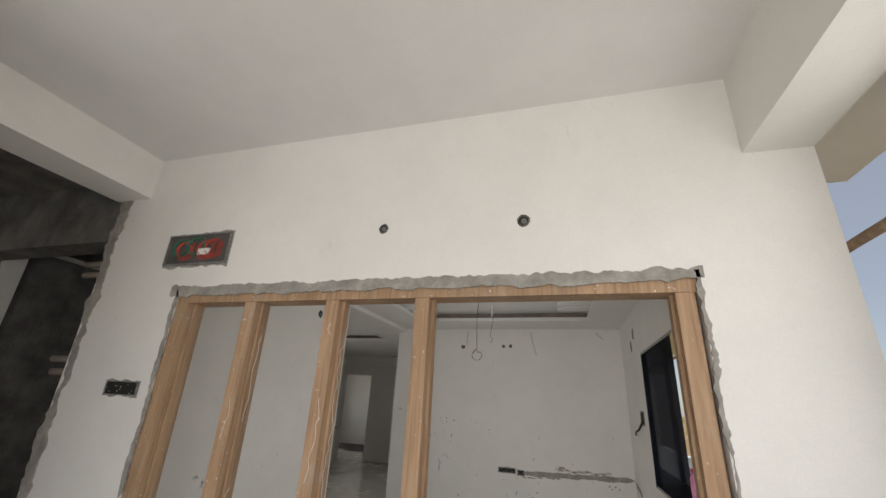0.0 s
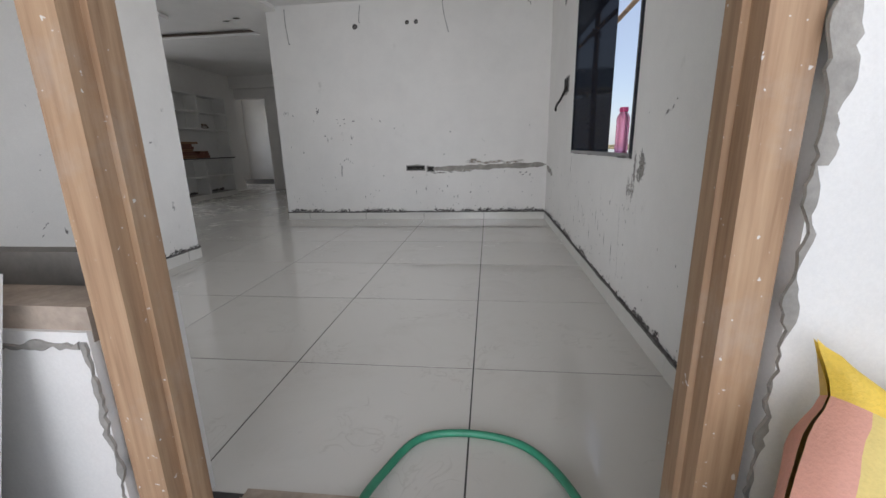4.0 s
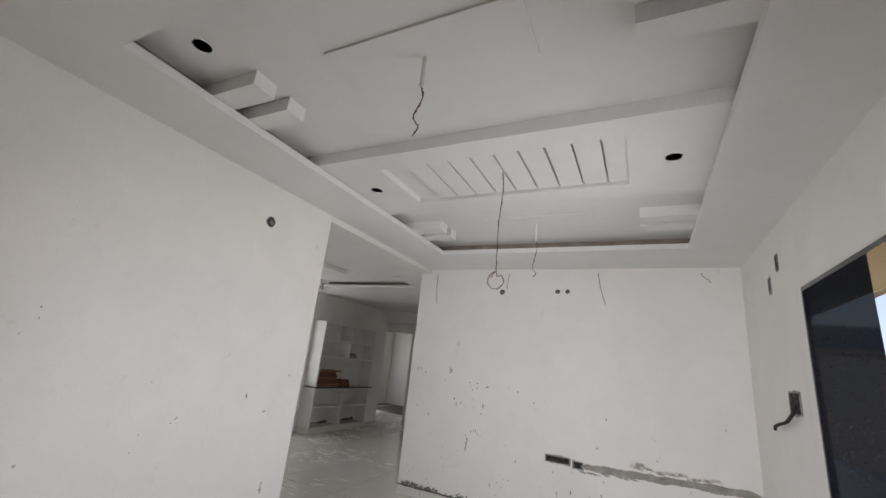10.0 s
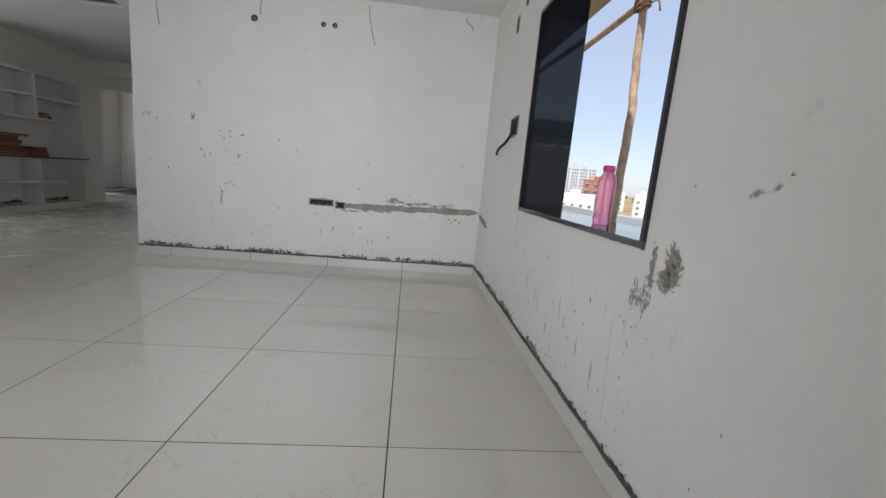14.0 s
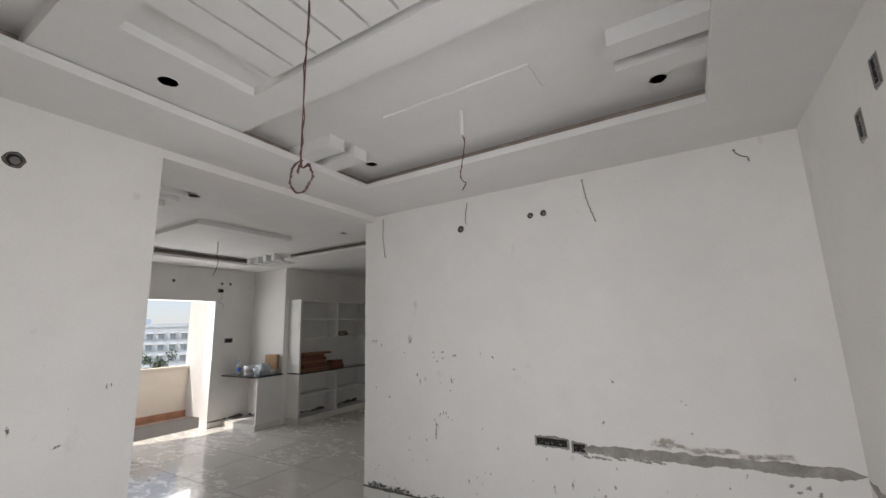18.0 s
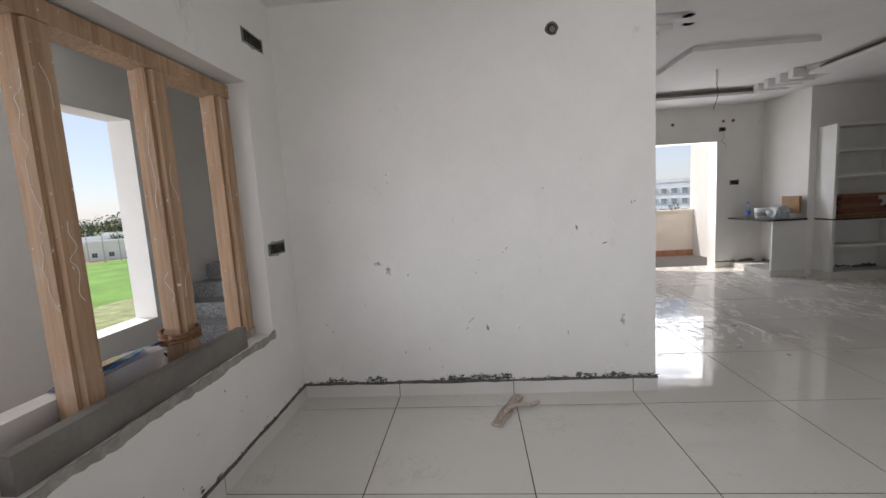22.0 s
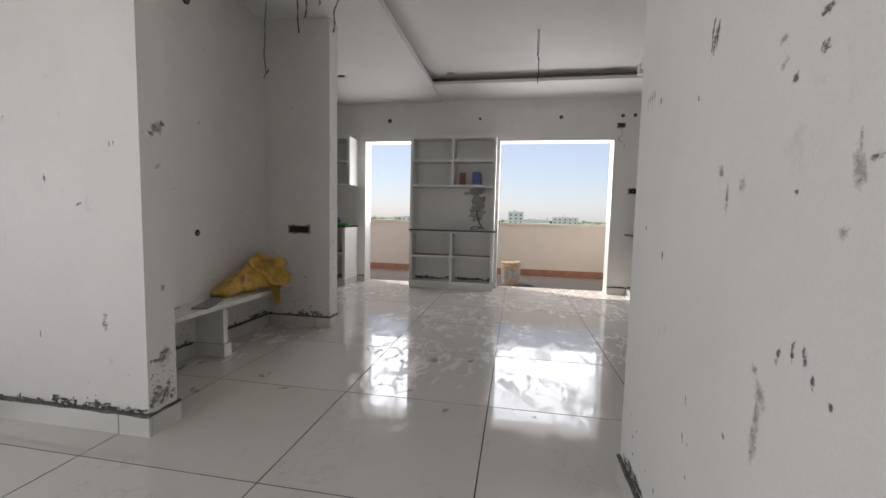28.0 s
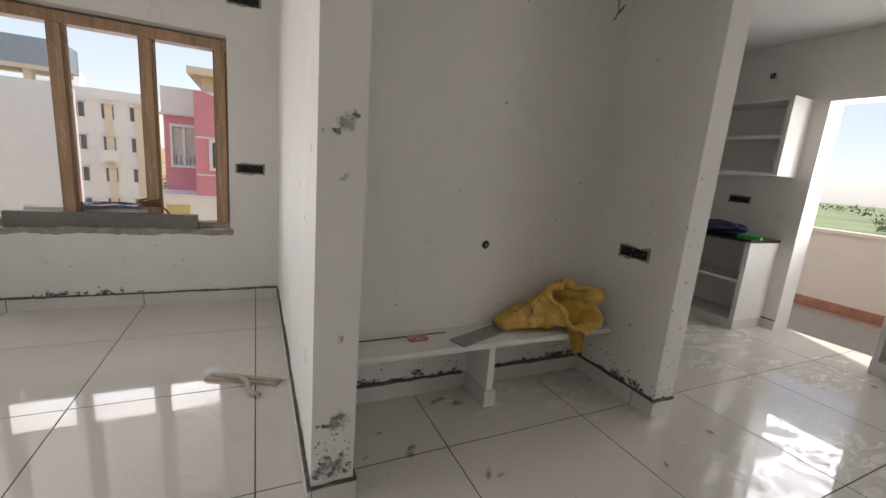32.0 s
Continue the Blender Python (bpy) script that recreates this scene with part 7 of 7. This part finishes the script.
# south-west: small houses and poles between the crop and the hills
for az, dist, w, d, h in ((-134.2, 165, 12, 8, 5), (-135.6, 180, 16, 9, 6), (-137.0, 170, 9, 8, 4), (-132.6, 185, 14, 9, 7), (-130.8, 175, 10, 8, 5)):
    x, y = polar(az, dist, 0, 4)
    house("village_house", "small pale flat-roofed village house beyond the crop", x, y, -az, w, d, h, 3, max(int(h // 3), 1), FACADE, roof=False, sides=False, group="village houses")
water = thing("water_tower", "white elevated water tower on slim legs", "tower", at=(*polar(36.1, 320), GROUND))
part("tank", lathe(((2, 12), (5, 12.6), (5, 14.4), (1, 15.6)), 20), FACADE, water)
for k in range(6):
    a = math.pi * k / 3
    part("leg", tube([(4 * math.cos(a), 4 * math.sin(a), 0), (4 * math.cos(a), 4 * math.sin(a), 12.5)], 0.35, 6), FACADE, water)
CONCRETE = plain("weathered_concrete_pole", (0.55, 0.53, 0.50), 0.9, vary=0.1)
for az, dist in ((-134.6, 150), (-135.9, 156), (-133.2, 148), (34.3, 150), (36.6, 132), (41.5, 128), (45.5, 120), (43.6, 150), (30.5, 170)):
    t = thing("power_pole", "slim concrete power pole in the field", "pole", "power poles", at=(*polar(az, dist), GROUND))
    part("mast", tube([(0, 0, 0), (0, 0, 9.0)], 0.22, 6, 0.12), CONCRETE, t)
    part("crossarm", boxes((-0.9, 0.9, -0.08, 0.08, 8.3, 8.45)), CONCRETE, t)
road = structure("road", boxes((84, 88, 60, 112, GROUND, GROUND + 0.03), (84, 88.5, 112, 160, GROUND, GROUND + 0.035), (88, 260, 74, 77.5, GROUND, GROUND + 0.032)), plain("red_earth_track", (0.55, 0.27, 0.13), 0.95, vary=0.2, scale=0.4), "red earth track across the field", "road")
GRASS = plain("green_crop", (0.15, 0.30, 0.045), 0.9, vary=0.3, scale=0.15, fine=3)
verge = structure("crop_field", boxes((24, 54, 5, 150, GROUND, GROUND + 0.04), (-112, -18, -104, -48, GROUND, GROUND + 0.04)), GRASS, "bright green crop strips in the fields", "field")
stubble = structure("stubble_field", boxes((-112, -18, -47.9, -20, GROUND, GROUND + 0.04)), plain("pale_reed_stubble", (0.30, 0.33, 0.15), 0.95, vary=0.4, scale=0.6, fine=6, relief=0.5), "pale green reedy stubble at the edge of the crop", "field")
# far pasture: greyed green with the air's haze in the colour
far_field = structure("far_field", boxes((-2400, -120, -1200, 900, GROUND, GROUND + 0.04)), plain("haze_paled_pasture", (0.21, 0.27, 0.14), 0.95, vary=0.3, scale=0.03, fine=0.5), "pasture reaching the horizon, its green paled as by haze", "field")

# ---- trees ----
LEAF = plain("tree_leaves", (0.085, 0.12, 0.05), 0.7, vary=0.45, scale=0.5, fine=3, relief=0.0)
BARK = plain("tree_bark", (0.12, 0.085, 0.06), 0.95, vary=0.3)


def crown(bm, c, r, h, count, rr, size):
    """Many small leaf clumps in an uneven crown with gaps."""
    lobes = [(Vector((rr.uniform(-0.6, 0.6) * r, rr.uniform(-0.6, 0.6) * r, rr.uniform(0.25, 0.85) * h)), rr.uniform(0.35, 0.6) * r) for _ in range(7)]
    for _ in range(count):
        o, s = rr.choice(lobes)
        d = Vector((rr.gauss(0, 1), rr.gauss(0, 1), rr.gauss(0, 0.8))).normalized() * s * rr.uniform(0.5, 1.05)
        p = c + o + d
        a, b_ = Vector((rr.gauss(0, 1), rr.gauss(0, 1), rr.gauss(0, 0.6))).normalized() * size * rr.uniform(0.6, 1.4), Vector((rr.gauss(0, 1), rr.gauss(0, 1), rr.gauss(0, 0.6))).normalized() * size * rr.uniform(0.6, 1.4)
        vs = [bm.verts.new(p + q) for q in (-a, b_ * 0.5, a, -b_ * 0.5)]
        bm.faces.new(vs)


tr = random.Random(17)


def tree(x, y, h, r, leaves=800):
    t = thing("tree", "leafy dark green tree with an uneven crown", "tree", "trees around the fields", at=(x, y, GROUND))
    part("trunk", tube([(0, 0, 0), (0.1, 0.05, h * 0.25), (0, 0.1, h * 0.5), (0.15, 0, h * 0.75)], 0.05 * r + 0.1, 7, 0.08), BARK, t)
    for k in range(4):
        a = tr.uniform(0, 6.28)
        part("limb", tube([(0, 0.05, h * 0.4), (r * 0.3 * math.cos(a), r * 0.3 * math.sin(a), h * 0.6), (r * 0.6 * math.cos(a), r * 0.6 * math.sin(a), h * 0.75)], 0.09, 5, 0.03), BARK, t)
    bm = bmesh.new()
    crown(bm, Vector((0, 0, h * 0.3)), r, h * 0.7, leaves, tr, 0.085 * r)
    part("crown", bm, LEAF, t)


for az, dist, h, r in ((-134.9, 190, 13, 6.5), (-136.6, 200, 12, 6), (-133.4, 205, 14, 7), (-131.5, 210, 13, 6.5), (-134.2, 175, 7, 4), (170.3, 45, 7, 2.6), (171.0, 60, 8, 3), (-69.0, 120, 8, 3.6), (-66.0, 118, 7.5, 3.4), (-71.5, 126, 7, 3.2), (33.0, 260, 9, 6), (35.5, 270, 9, 6), (37.2, 255, 8, 5), (42.2, 150, 3, 2.4), (38.8, 160, 3, 2.6)):
    x, y = polar(az, dist, -1.0, 5.0)
    tree(x, y, h, r)
bm = bmesh.new()
for k in range(150):
    x, y = polar(-108 + 32 * k / 150 + tr.uniform(-0.1, 0.1), tr.uniform(222, 245), -1.6, 6.1)
    crown(bm, Vector((x, y, GROUND)), 2.6, tr.uniform(4.5, 6.2), 60, tr, 0.5)
for k in range(260):
    az = -150 + 330 * k / 260
    x, y = polar(az, tr.uniform(420, 900), 0, 4)
    crown(bm, Vector((x, y, GROUND)), 9, tr.uniform(7, 11), 46, tr, 1.7)
tagged(part("tree_line", bm, LEAF), "distant uneven tree line round the fields", "trees", kind="stuff")


# ---- floor tiles ----
m, n, l, b = material("glazed_ivory_floor_tile")
geo = n.new("ShaderNodeNewGeometry")
info = n.new("ShaderNodeObjectInfo")
base = ramp(n, l, info.outputs["Random"], ((0.0, (0.61, 0.585, 0.535)), (1.0, (0.65, 0.625, 0.575))))


def floor_noise(scale, detail, rough, warp=0.0, stretch=(1, 1, 1)):
    mapping = n.new("ShaderNodeMapping")
    mapping.inputs["Scale"].default_value = stretch
    tex = n.new("ShaderNodeTexNoise")
    for socket, v in (("Scale", scale), ("Detail", detail), ("Roughness", rough), ("Distortion", warp)):
        tex.inputs[socket].default_value = v
    l.new(geo.outputs["Position"], mapping.inputs["Vector"])
    l.new(mapping.outputs[0], tex.inputs["Vector"])
    return tex.outputs[0]


def times(a, b_):
    x = n.new("ShaderNodeMath")
    x.operation = "MULTIPLY"
    for socket, v in ((x.inputs[0], a), (x.inputs[1], b_)):
        if isinstance(v, (int, float)):
            socket.default_value = v
        else:
            l.new(v, socket)
    return x.outputs[0]


def plus(a, b_):
    x = n.new("ShaderNodeMath")
    x.operation = "ADD"
    for socket, v in ((x.inputs[0], a), (x.inputs[1], b_)):
        if isinstance(v, (int, float)):
            socket.default_value = v
        else:
            l.new(v, socket)
    return x.outputs[0]


# cement water dried in smears, most of it in the dining hall
split = n.new("ShaderNodeSeparateXYZ")
l.new(geo.outputs["Position"], split.inputs[0])
hall = n.new("ShaderNodeMapRange")
hall.inputs["From Min"].default_value, hall.inputs["From Max"].default_value = -2.3, -3.3
hall.inputs["To Min"].default_value, hall.inputs["To Max"].default_value = 0.14, 1.0
l.new(split.outputs["X"], hall.inputs["Value"])
streaks = ramp(n, l, floor_noise(5.0, 15.0, 0.70, 1.0, (1.0, 2.0, 1)), ((0.485, 0.0), (0.54, 1.0))).outputs[0]
pools = ramp(n, l, floor_noise(1.1, 4.0, 0.55, 0.6), ((0.33, 0.2), (0.52, 1.0))).outputs[0]
smear = times(times(streaks, pools), hall.outputs[0])
traces = ramp(n, l, floor_noise(2.0, 10.0, 0.7, 0.8), ((0.52, 0.0), (0.80, 0.30))).outputs[0]
spots = ramp(n, l, floor_noise(26.0, 3.0, 0.5), ((0.70, 0.0), (0.76, 0.6))).outputs[0]
dirty = mixed(n, l, traces, base.outputs[0], (0.42, 0.38, 0.32))
dirty = mixed(n, l, times(smear, 0.07), dirty, (0.40, 0.365, 0.32))
dirty = mixed(n, l, times(spots, hall.outputs[0]), dirty, (0.30, 0.275, 0.25))
swirl = ramp(n, l, floor_noise(5.0, 2.0, 0.5, 2.6), ((0.47, 0.0), (0.50, 1.0), (0.53, 0.0))).outputs[0]
sparse = ramp(n, l, floor_noise(2.6, 3.0, 0.6), ((0.53, 0.0), (0.64, 1.0))).outputs[0]
marks = times(swirl, sparse)
dirty = mixed(n, l, times(marks, 0.35), dirty, (0.30, 0.265, 0.22))
l.new(dirty, b.inputs["Base Color"])
l.new(plus(plus(times(smear, 0.26), times(traces, 0.12)), plus(times(marks, 0.3), 0.028)), b.inputs["Roughness"])
l.new(plus(0.55, times(smear, -0.24)), b.inputs["Specular IOR Level"])
b.inputs["IOR"].default_value = 1.64
bump(n, l, floor_noise(1.6, 2.0, 0.4), b, 0.015, 0.01)
TILE = m
tile_meshes = {}


def tile_mesh(w, d):
    key = (round(w, 3), round(d, 3))
    if key not in tile_meshes:
        tile_meshes[key] = mesh_of("tile", boxes((-w / 2, w / 2, -d / 2, d / 2, -0.012, 0.0), bevel=0.0012), TILE)
    return tile_meshes[key]


def lay_tiles(x0, x1, y0, y1):
    for i in range(-8, 6):
        for j in range(-2, 12):
            a0, a1 = max(-2.26 + 0.8 * i, x0), min(-1.46 + 0.8 * i, x1)
            b0, b1 = max(3.04 + 0.8 * j, y0), min(3.84 + 0.8 * j, y1)
            if a1 - a0 > 0.02 and b1 - b0 > 0.02:
                ob = new("tile", tile_mesh(a1 - a0 - 0.006, b1 - b0 - 0.006))
                ob.location = ((a0 + a1) / 2, (b0 + b1) / 2, 0)
                ob.parent = floor_bed


lay_tiles(-6.93, RIGHT, 2.33, 11.0)
lay_tiles(-8.0, -3.5, 11.0, 14.6)
